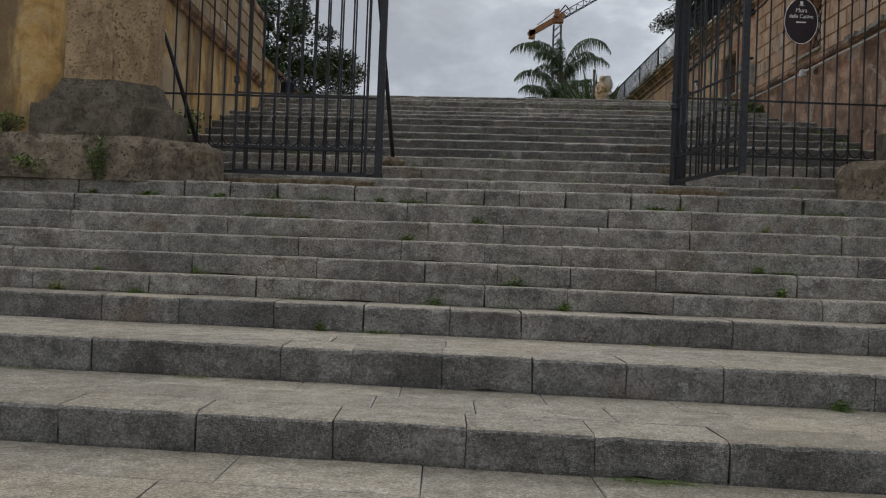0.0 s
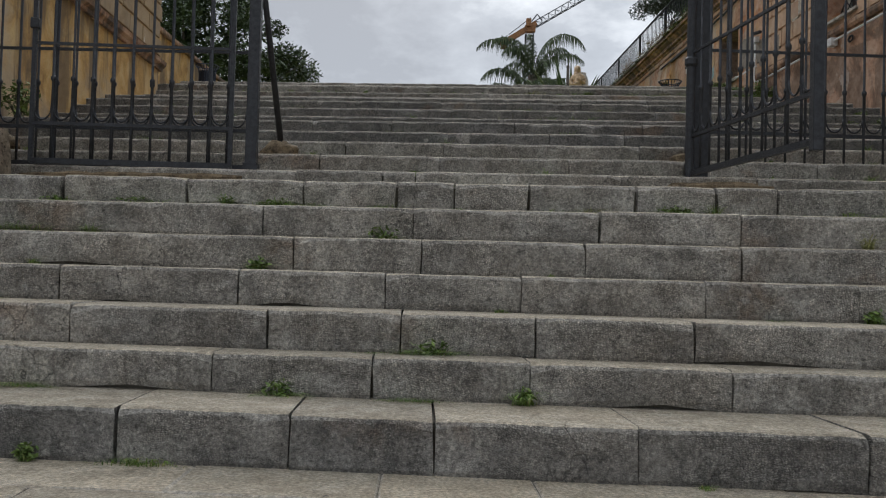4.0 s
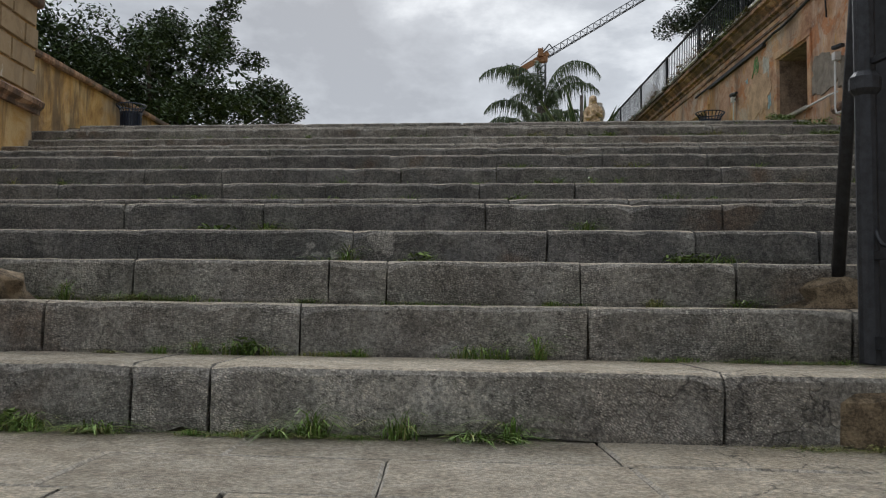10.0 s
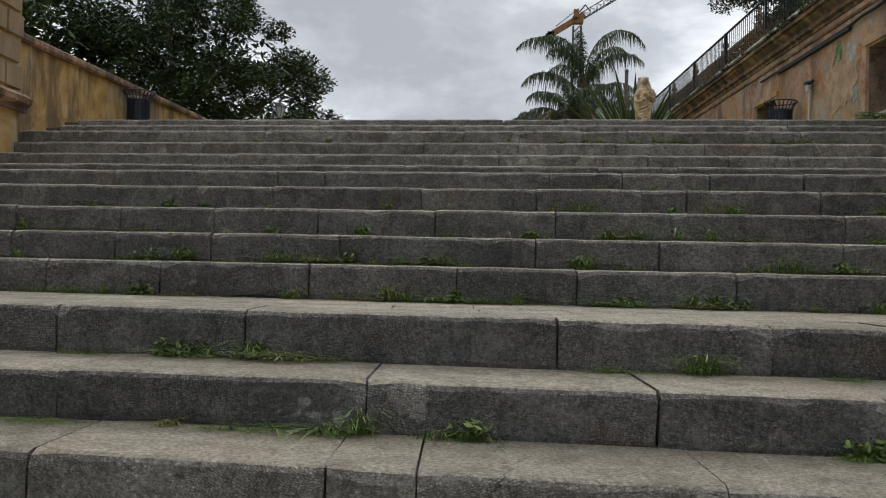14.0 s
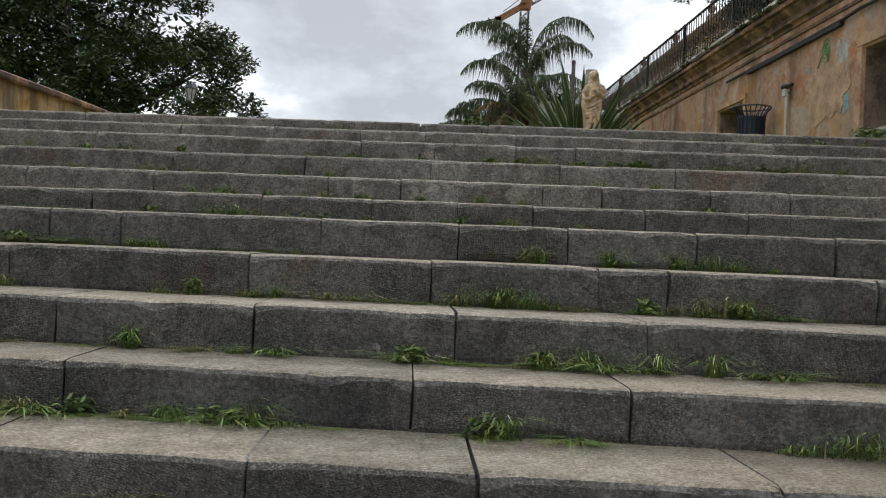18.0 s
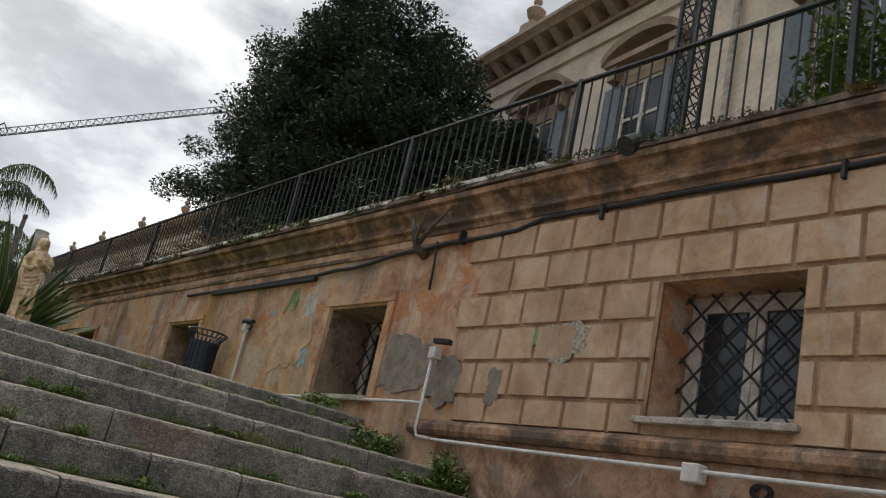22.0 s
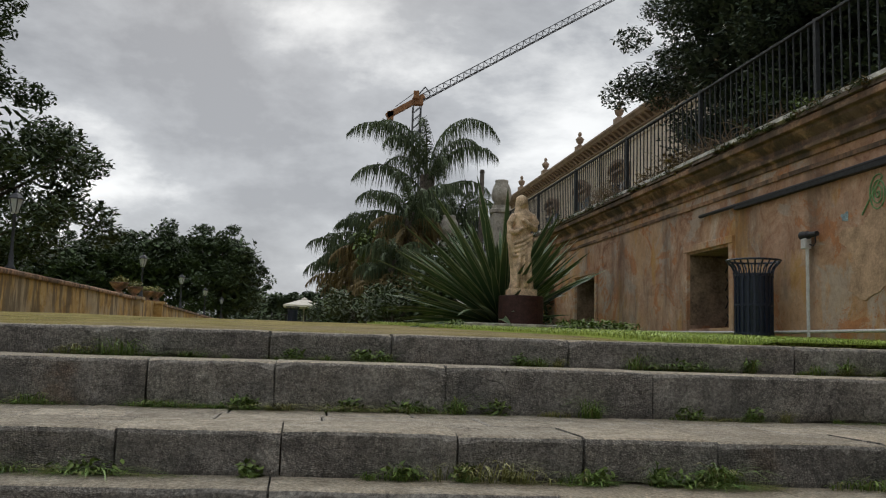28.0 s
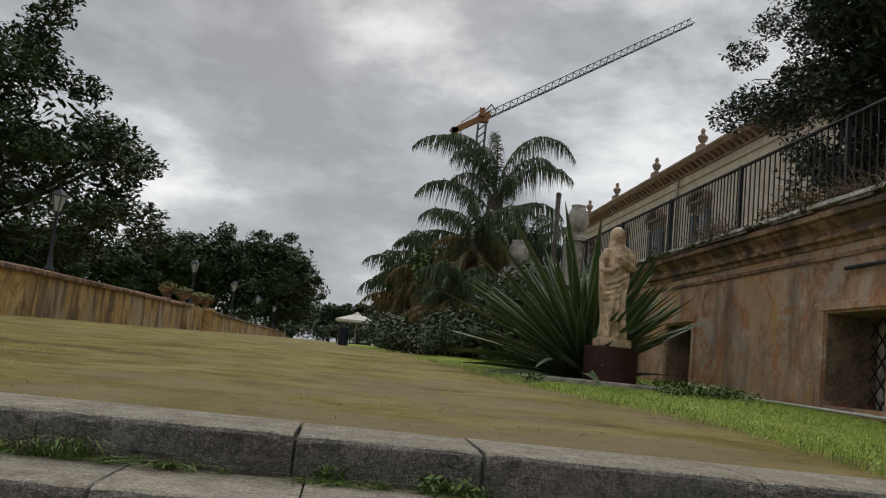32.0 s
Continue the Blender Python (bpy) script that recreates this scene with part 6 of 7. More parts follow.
for i, (x, y, r, h) in enumerate([(-1.0, 108, 2.8, 2.0), (2.2, 118, 3.2, 2.4), (6.0, 112, 4.0, 3.2), (-5.0, 112, 4.0, 2.8)]):
    tree("far_tree", (x, y, 5.9), h, (x, y, 6.4 + h, r, r, h), 34, 7000, 0.22, LEAFDARK, "low dark tree at the far end of the terrace", 70 + i, limbs=3, trunk_r=0.2)


def frond_mesh(ln, droop, leaflets, width, rnd, mat, elev):
    """A pinnate palm frond that arches over along +y, with hanging leaflets."""
    m = Mesh()
    k = 14
    pts = []
    fall = Vector((0, -math.sin(radians(elev)), -math.cos(radians(elev))))
    ang = 0.0
    p = Vector((0, 0, 0))
    for i in range(k + 1):
        pts.append(p.copy())
        s = i / k
        ang = -droop * s ** 1.7
        p = p + Vector((0, math.cos(ang), math.sin(ang))) * (ln / k)
    m.tube(pts, [0.028 * (1 - 0.85 * i / k) for i in range(k + 1)], 5)
    for i in range(leaflets):
        s = 0.14 + 0.85 * (i + rnd.random() * 0.6) / leaflets
        f = s * k
        j = min(k - 1, int(f))
        q = pts[j].lerp(pts[j + 1], f - j)
        d = (pts[j + 1] - pts[j]).normalized()
        l = width * (math.sin(math.pi * min(1, s * 0.85 + 0.12)) * 0.9 + 0.15) * rnd.uniform(0.55, 1.2)
        for sd in (-1, 1):
            out = Vector((sd * rnd.uniform(0.3, 0.7), 0, 0)) + d * rnd.uniform(0.2, 0.6) + fall * rnd.uniform(-0.2, 0.9)
            out.normalize()
            a = q + out * l * 0.24
            b = a + (out * rnd.uniform(0.1, 0.45) + fall).normalized() * l * rnd.uniform(0.75, 1.05)
            w = d * 0.0115
            n = len(m.v)
            m.v += [tuple(q - w), tuple(q + w), tuple(a + w * 1.2), tuple(a - w * 1.2), tuple(b)]
            m.f += [(n, n + 1, n + 2, n + 3), (n + 3, n + 2, n + 4)]
    return m.data("frond", mat)


def palm(x, y, z, h, fronds, label, seed, trunk_r=0.14, width=0.5, dead=0, dry_ln=1.4):
    """fronds: (azimuth, elevation, length, curl, how far below the top it springs)."""
    ob = thing("palm_tree", label, "palm tree", at=(x, y, z))
    rnd = random.Random(seed)
    k = 14
    prof = []
    for i in range(k + 1):
        zz = -0.2 + (h + 0.2) * i / k
        r = trunk_r * (1.15 - 0.3 * i / k)
        prof += [(r * 1.06, zz), (r, zz + 0.02)]
    part("trunk", Mesh().lathe(prof, 0, 0, 10), BARK, ob, smooth=True)
    for az, elev, ln, curl, low in fronds:
        o = new("frond", frond_mesh(ln, curl, int(34 * ln), width, rnd, LEAFPALM, elev))
        o.parent = ob
        o.matrix_basis = Matrix.Translation((0, 0, h - 0.05 - low)) @ Matrix.Rotation(radians(az), 4, "Z") @ Matrix.Rotation(radians(elev), 4, "X")
    if dead:
        dry = [frond_mesh(dry_ln * q, c, 46, width * 0.7, rnd, LEAFDRY, e) for q, c, e in ((1.0, 1.5, 10), (0.85, 1.3, -10), (0.9, 0.8, -45))]
        for i in range(dead):
            me = dry[i % 3]
            e = (10, -10, -45)[i % 3] + rnd.uniform(-8, 8)
            o = new("frond", me)
            o.parent = ob
            o.matrix_basis = Matrix.Translation((0, 0, h - 0.15 - rnd.uniform(0, 0.5))) @ Matrix.Rotation(i * 2.39996, 4, "Z") @ Matrix.Rotation(radians(e), 4, "X") @ Matrix.Scale(rnd.uniform(0.8, 1.1), 4)
    return ob


def crown(count, ln, seed, steep=78, flat=25, sink=0.35):
    """A full head of fronds, upright in the middle and arching lower outside."""
    rnd = random.Random(seed)
    return [(i * 137.5 + rnd.uniform(-15, 15), steep - (steep - flat) * (i / count) ** 0.9 + rnd.uniform(-6, 6), ln * rnd.uniform(0.8, 1.1),
             2.5 - 0.6 * i / count, sink * i / count) for i in range(count)]


palm(4.9, 38.0, 5.45, 4.25, [
    (82, 70, 3.25, 2.35, 0.0), (-72, 80, 3.7, 2.75, 0.0), (-88, 60, 2.65, 2.15, 0.1), (98, 46, 2.6, 2.1, 0.5), (165, 76, 2.8, 2.6, 0.0), (15, 80, 3.0, 2.6, 0.0), (130, 66, 2.5, 2.5, 0.1),
    (-135, 66, 2.5, 2.5, 0.1), (-25, 56, 2.4, 2.2, 0.2), (40, 60, 2.4, 2.3, 0.2), (-102, 40, 2.1, 1.9, 0.6), (105, 80, 2.9, 2.7, 0.0), (-170, 55, 2.1, 2.4, 0.3)], "feathery queen palm with arching drooping fronds", 3, 0.24, 0.66)
palm(4.1, 35.0, 5.42, 2.75, crown(14, 1.7, 5), "smaller palm with drooping green and dry fronds", 5, 0.14, 0.55, 26, 1.5)
palm(3.5, 37.5, 5.45, 2.3, crown(22, 1.6, 6), "smaller palm with drooping green and dry fronds", 6, 0.13, 0.55, 30, 1.5)
palm(3.0, 41.0, 5.48, 2.1, crown(20, 1.7, 7), "small palm in the terrace bed", 7, 0.13, 0.55, 20, 1.4)
palm(3.6, 34.0, 5.40, 1.5, crown(16, 1.3, 8), "low palm clump with dry brown fronds", 8, 0.11, 0.45, 34, 1.2)
palm(5.3, 35.5, 5.42, 2.7, crown(18, 1.7, 9), "palm behind the agave with dark fronds", 9, 0.12, 0.5, 6, 1.3)


def shrub(x, y, z, r, h, count, size, mat, label, seed, name="shrub"):
    ob = thing(name, label, "shrub")
    rnd = random.Random(seed)
    st = Mesh()
    m = Mesh()
    n = 20 if name == "weed_bush" else 9
    for i in range(n):
        p = (x + rnd.uniform(-0.75, 0.75) * r, y + rnd.uniform(-0.75, 0.75) * r, z + h * rnd.uniform(0.05, 0.75))
        st.tube([(x, y, z - 0.05), ((x + p[0]) / 2, (y + p[1]) / 2, z + (p[2] - z) * 0.6), p], [0.02, 0.012, 0.005] if n == 9 else [0.005, 0.004, 0.002], 5)
        leaf_quads(m, p, (r * 0.45, r * 0.45, h * 0.3), count // n, size, rnd, hollow=0.25)
    part("stem", st, BARK, ob)
    part("leaves", m, mat, ob)
    return ob


shrub(2.9, 32.8, 5.38, 0.8, 0.95, 1800, 0.06, LEAFPALM, "low green shrub at the edge of the bed", 1)
shrub(3.4, 31.4, 5.36, 0.8, 0.85, 1800, 0.06, LEAFPALM, "low green shrub at the edge of the bed", 2)
shrub(3.6, 36.2, 5.42, 0.9, 2.6, 3500, 0.08, LEAFBUSH, "light green bush between the palms", 11)
shrub(2.75, 36.0, 5.42, 0.8, 0.9, 1500, 0.07, LEAFDARK, "dark low shrub below the palms", 3)
shrub(3.7, 33.4, 5.40, 1.0, 1.3, 2000, 0.07, LEAFPALM, "leafy shrub below the palms", 4)
shrub(4.6, 31.4, 5.36, 1.1, 2.3, 4200, 0.08, LEAFDARK, "dark shrub behind the agave", 5)
shrub(5.6, 29.6, 5.33, 0.7, 1.2, 1500, 0.08, LEAFDARK, "dark shrub behind the agave", 6)
shrub(2.7, 42.0, 5.48, 0.9, 1.0, 1500, 0.08, LEAFDARK, "dark shrub in the bed by the walk", 7)
shrub(3.0, 47.0, 5.53, 1.0, 1.4, 1500, 0.09, LEAFDARK, "dark shrub in the bed by the walk", 8)
shrub(3.6, 52.0, 5.6, 1.2, 2.0, 1600, 0.1, LEAFDARK, "dark shrub in the bed by the walk", 9)
shrub(6.9, 14.45, 7.07, 0.55, 1.5, 2400, 0.045, LEAFBUSH, "leafy green shrub behind the railing", 10)
shrub(6.8, 12.3, 7.07, 0.5, 1.2, 1600, 0.045, LEAFDARK, "dark shrub under the awning", 11)
shrub(6.9, 18.3, 7.07, 0.6, 0.9, 1600, 0.05, LEAFDARK, "low shrub behind the railing", 12)
shrub(7.2, 20.6, 7.07, 0.8, 1.2, 1800, 0.06, LEAFDARK, "low dark shrub behind the railing", 13)
shrub(7.0, 22.6, 7.07, 0.8, 1.2, 1800, 0.06, LEAFDARK, "low dark shrub behind the railing", 14)
shrub(6.9, 25.4, 7.07, 0.6, 0.8, 1200, 0.06, LEAFDRY, "dry brown shrub behind the railing", 15)
shrub(5.75, 17.75, 4.68, 0.24, 0.26, 1500, 0.024, LEAFBUSH, "green weed bush growing at the wall foot", 16, "weed_bush")
shrub(5.7, 18.55, 5.03, 0.24, 0.14, 1100, 0.02, LEAFBUSH, "green weed bush beside the top steps", 17, "weed_bush")
shrub(5.83, 16.79, 4.49, 0.17, 0.34, 1300, 0.024, LEAFBUSH, "green weed bush against the string course", 18, "weed_bush")
shrub(-3.5, 8.8, 2.18, 0.11, 0.42, 500, 0.02, LEAFBUSH, "ivy-like weed growing on the rock footing", 19, "weed_bush")
shrub(-4.5, 9.0, 2.62, 0.17, 0.22, 600, 0.02, LEAFBUSH, "green weed growing beside the plinth", 20, "weed_bush")
shrub(-4.1, 8.95, 2.17, 0.24, 0.2, 420, 0.03, LEAFBUSH, "green weed at the foot of the pillar", 21, "weed_bush")
shrub(4.4, 8.1, 2.16, 0.26, 0.18, 420, 0.03, LEAFBUSH, "green weed at the foot of the pillar", 22, "weed_bush")
shrub(-3.62, 12.4, 3.08, 0.16, 0.42, 420, 0.035, LEAFBUSH, "green weed growing against the ochre wall", 23, "weed_bush")
shrub(5.05, 24.2, 5.2, 0.5, 0.16, 1300, 0.03, LEAFBUSH, "low leafy weeds in front of the plinth", 24, "weed_bush")
shrub(3.38, 24.25, 5.2, 0.12, 0.1, 300, 0.022, LEAFBUSH, "small weeds at the slab corner", 25, "weed_bush")
for i, (y, r, h, mat) in enumerate(((12.6, 0.22, 0.25, LEAFBUSH), (13.1, 0.2, 0.3, LEAFBUSH), (14.1, 0.14, 0.12, LEAFBUSH), (16.9, 0.18, 0.16, LEAFDRY), (17.6, 0.25, 0.22, LEAFDRY), (18.0, 0.2, 0.18, LEAFBUSH), (18.8, 0.14, 0.14, LEAFDRY), (20.9, 0.2, 0.18, LEAFBUSH), (23.6, 0.25, 0.3, LEAFDRY), (24.6, 0.22, 0.26, LEAFDRY))):
    shrub(5.98, y, 7.08, r, h, 420, 0.028, mat, "weeds growing on the cornice edge", 30 + i, "weed_bush")
rnd = random.Random(8)
moss, litter = Mesh(), Mesh()
for i in range(900):
    y = rnd.uniform(9.6, 30.0)
    d = noise.noise((y * 1.1, 3.0, 0.0)) + 0.5 * noise.noise((y * 4.0, 7.0, 0.0))
    if d > -0.12:
        h = 0.03 + 0.07 * max(0.0, d)
        leaf_quads(moss if rnd.random() < 0.55 else litter, (W - rnd.uniform(0.10, 0.20), y, 7.09 + h * 0.4), (0.04, 0.08, h), 30, 0.015, rnd, hollow=0.1)
tagged(part("cornice_moss", moss, LEAFDARK), "dark moss and small weeds along the cornice top", "moss", kind="stuff")
tagged(part("cornice_litter", litter, LEAFDRY), "dry leaves and dead weeds along the cornice top", "leaf litter", kind="stuff")
stump = thing("stump_plant", "gnarled dry shrub rooted in the cracked cornice", "plant")
part("stem", Mesh().tube([(5.93, 17.85, 6.52), (5.80, 17.83, 6.56), (5.78, 17.9, 6.72), (5.84, 18.05, 6.9)], [0.05, 0.04, 0.025, 0.008], 8), BARK, stump, smooth=True)
part("stem", Mesh().tube([(5.80, 17.83, 6.58), (5.78, 17.6, 6.75), (5.82, 17.45, 6.92)], [0.03, 0.018, 0.006], 6), BARK, stump, smooth=True)
part("stem", Mesh().tube([(5.80, 17.83, 6.56), (5.74, 17.78, 6.66), (5.72, 17.70, 6.86)], [0.022, 0.014, 0.005], 6), BARK, stump, smooth=True)


# ---------------------------------------------------------------- urn gate pillars beside the palms
def urn_pillar(x, y, h, label):
    ob = thing("urn_pillar", label, "pillar", "urn pillars")
    z = plaza_z(y)
    part("shaft", Mesh().box(x - 0.22, x + 0.22, y - 0.22, y + 0.22, z - 0.1, h - 0.80), PALESTONE, ob, bevel=0.02)
    m = Mesh().lathe([(0.2, h - 0.80), (0.27, h - 0.77), (0.27, h - 0.70), (0.23, h - 0.67), (0.22, h - 0.60)], x, y, 24)
    part("cap", m, PALESTONE, ob)
    part("urn", Mesh().lathe([(0.18, h - 0.60), (0.18, h - 0.50), (0.21, h - 0.47), (0.235, h - 0.36), (0.225, h - 0.26), (0.19, h - 0.14), (0.145, h - 0.06), (0.155, h - 0.03), (0.155, h)], x, y, 24), PALESTONE, ob, "weathered stone urn", True)


urn_pillar(6.06, 33.7, 8.85, "weathered stone pillar with a lidded urn")
urn_pillar(4.95, 34.3, 8.05, "lower stone pillar with a lidded urn")
pole = thing("pole", "plain grey-brown post among the palms", "pole")
part("shaft", Mesh().tube([(5.44, 33.0, 5.3), (5.45, 33.0, 8.86)], 0.05, 10), BARK, pole, smooth=True)
part("cap", Mesh().tube([(5.45, 33.0, 8.86), (5.45, 33.0, 8.93)], [0.062, 0.045], 10), BARK, pole)
fence = thing("iron_fence", "dark iron fence between the urn pillars", "fence")
for i in range(9):
    part("bar", Mesh().tube([(5.35 + 0.055 * i, 33.9, 5.4), (5.35 + 0.055 * i, 33.9, 7.9)], 0.01, 5), IRON, fence)
part("rail", Mesh().box(5.28, 5.70, 33.88, 33.92, 7.5, 7.54), IRON, fence)
part("rail", Mesh().box(5.28, 5.70, 33.88, 33.92, 5.6, 5.64), IRON, fence)


# ---------------------------------------------------------------- palace buildings
def facade_window(ob, x, y, z0, z1, w, curved, shutters=True):
    """A window in a wall that faces -x: surround, hood on brackets, sashes and shutters."""
    h = w / 2
    win = Mesh()
    win.box(x - 0.05, x + 0.02, y - h - 0.16, y - h, z0, z1 + 0.16).box(x - 0.05, x + 0.02, y + h, y + h + 0.16, z0, z1 + 0.16)
    win.box(x - 0.055, x + 0.02, y - h, y + h, z1, z1 + 0.16)
    top = part("window", win, PINK, ob, "window with a terracotta surround")
    part("window_sill", Mesh().box(x - 0.16, x + 0.02, y - h - 0.22, y + h + 0.22, z0 - 0.1, z0 - 0.003), PINK, top)
    part("pane", Mesh().box(x - 0.012, x - 0.002, y - h, y + h, z0, z1), GLASS, top)
    fr = Mesh()
    for a in (-h, -0.03, h - 0.06):
        fr.box(x - 0.03, x - 0.013, y + a, y + a + 0.06, z0, z1)
    for i in range(5):
        zz = z0 + (z1 - z0 - 0.05) * i / 4
        fr.box(x - 0.03, x - 0.013, y - h + 0.06, y + h - 0.06, zz, zz + 0.05)
    part("window_frame", fr, WOODPAINT, top)
    if shutters:
        for s in (-1, 1):
            sh = Mesh().box(x - 0.10, x - 0.06, y + s * (h + 0.19) - 0.18, y + s * (h + 0.19) + 0.18, z0, z1)
            part("shutter", sh, SHUTTER, top)
    hood = Mesh()
    k = 14
    zb = z1 + 0.36
    pts = []
    for i in range(k + 1):
        t = -1 + 2 * i / k
        up = 0.42 * math.sqrt(max(0.0, 1 - t * t * 0.92)) - 0.42 * math.sqrt(0.08) if curved else 0.40 * (1 - abs(t))
        pts.append((y + t * (h + 0.38), zb + up))
    for ya, za in pts:
        hood.v += [(x - 0.26, ya, za), (x + 0.02, ya, za), (x + 0.02, ya, za + 0.12), (x - 0.28, ya, za + 0.12)]
    for i in range(k):
        for j in range(4):
            e, f2 = i * 4 + j, i * 4 + (j + 1) % 4
            hood.f.append((e, f2, f2 + 4, e + 4))
    hood.f += [(3, 2, 1, 0), (4 * k, 4 * k + 1, 4 * k + 2, 4 * k + 3)]
    hood.box(x - 0.22, x + 0.02, y - h - 0.36, y + h + 0.36, z1 + 0.34, z1 + 0.44)
    for s in (-1, 1):
        hood.box(x - 0.18, x + 0.02, y + s * (h + 0.2) - 0.08, y + s * (h + 0.2) + 0.08, z1 + 0.10, z1 + 0.34)
    part("hood", hood, PINK, top, "terracotta hood on brackets")


def palace(x, y0, y1, z0, eaves, windows, finials, label, depth=14.0, pipe=None):
    ob = thing("palace", label, "building", "palace wings")
    wall = Mesh().box(x, x + depth, y0, y1, z0, eaves)
    part("wall", wall, CREAM, ob)
    part("frieze", Mesh().box(x - 0.06, x + 0.2, y0 - 0.05, y1 + 0.05, eaves - 0.55, eaves - 0.28), CREAM, ob)
    band = Mesh()
    band.sweep_y([(x + 0.1, eaves - 0.27), (x - 0.12, eaves - 0.27), (x - 0.14, eaves - 0.22), (x + 0.1, eaves - 0.22)], y0 - 0.1, y1 + 0.1)
    band.sweep_y([(x + 0.1, eaves - 0.03), (x - 0.42, eaves - 0.03), (x - 0.46, eaves + 0.03), (x - 0.52, eaves + 0.09), (x - 0.52, eaves + 0.16), (x + 0.1, eaves + 0.16)], y0 - 0.4, y1 + 0.4)
    part("cornice", band, PINK, ob, "deep cornice on corbels")
    corbel = Mesh().add([(-0.40, -0.09, 0.18), (0.06, -0.09, 0.18), (0.06, 0.09, 0.18), (-0.40, 0.09, 0.18), (-0.12, -0.09, -0.03), (0.06, -0.09, -0.03), (0.06, 0.09, -0.03), (-0.12, 0.09, -0.03)], [(3, 2, 1, 0), (4, 5, 6, 7), (1, 0, 4, 5), (2, 1, 5, 6), (3, 2, 6, 7), (0, 3, 7, 4)]).data("corbel", PINK)
    y = y0 + 0.25
    while y < y1:
        o = new("corbel", corbel)
        o.location = (x, y, eaves - 0.21)
        o.parent = ob
        y += 0.44
    part("roof", Mesh().add([(x + 0.16, y0, eaves + 0.2), (x + depth, y0, eaves + 1.5), (x + depth, y1, eaves + 1.5), (x + 0.16, y1, eaves + 0.2)], [(0, 1, 2, 3)]), PINK, ob)
    for fy in finials:
        e = eaves + 0.16
        m = Mesh().box(x - 0.45, x - 0.11, fy - 0.17, fy + 0.17, e - 0.02, e + 0.22)
        m.lathe([(0.13, e + 0.22), (0.14, e + 0.25), (0.06, e + 0.30), (0.14, e + 0.40), (0.18, e + 0.53), (0.09, e + 0.62), (0.05, e + 0.66), (0.085, e + 0.72), (0.07, e + 0.79), (0.01, e + 0.85)], x - 0.28, fy, 14)
        part("finial", m, PINK, ob, "stone urn finial")
    for wy, wz0, wz1, ww, curved in windows:
        facade_window(ob, x, wy, wz0, wz1, ww, curved)
    for fy in (pipe or ()):
        part("downpipe", Mesh().tube([(x - 0.1, fy, z0), (x - 0.1, fy, eaves - 0.3)], 0.05, 8), PALESTONE, ob)
    return ob


wing = palace(10.7, 4.0, 24.0, 7.0, 12.55, [(21.75, 8.6, 10.95, 0.85, True), (19.25, 8.6, 10.95, 0.85, True), (16.0, 8.6, 10.95, 0.85, False), (12.6, 8.6, 10.95, 0.85, True), (9.2, 8.6, 10.95, 0.85, False)], (22.2, 16.8, 10.2), "cream and terracotta palace wing with pedimented windows", pipe=(17.6,))
wing.matrix_basis = Matrix.Translation((10.7, 24.0, 0)) @ Matrix.Rotation(radians(-7.8), 4, "Z") @ Matrix.Translation((-10.7, -24.0, 0))
palace(13.0, 35.0, 63.0, 6.0, 13.05, [(44.4, 9.2, 11.2, 0.95, True), (48.8, 9.2, 11.2, 0.95, False), (53.2, 9.2, 11.2, 0.95, True), (57.6, 9.2, 11.2, 0.95, False)], (44.0, 48.6, 53.8, 58.4), "cream palace wing with urn finials behind the palms", pipe=(46.6,))


# ---------------------------------------------------------------- crane
def lattice(m, a, b, size, bays, chord, lace):
    """A three-chord lattice girder from a to b."""
    a, b = Vector(a), Vector(b)
    d = (b - a).normalized()
    side = Vector((0, 1, 0))
    up = d.cross(side).normalized()
    if up.z < 0:
        up = -up
    offs = [side * size * 0.5, -side * size * 0.5, up * size * 0.95]
    for o in offs:
        m.tube([a + o, b + o], chord, 5)
    for i in range(bays):
        p, q = a.lerp(b, i / bays), a.lerp(b, (i + 1) / bays)
        c = (p + q) / 2
        for o in offs[:2]:
            m.tube([p + o, c + offs[2]], lace, 4)
            m.tube([c + offs[2], q + o], lace, 4)
        m.tube([p + offs[0], q + offs[1]], lace, 4)


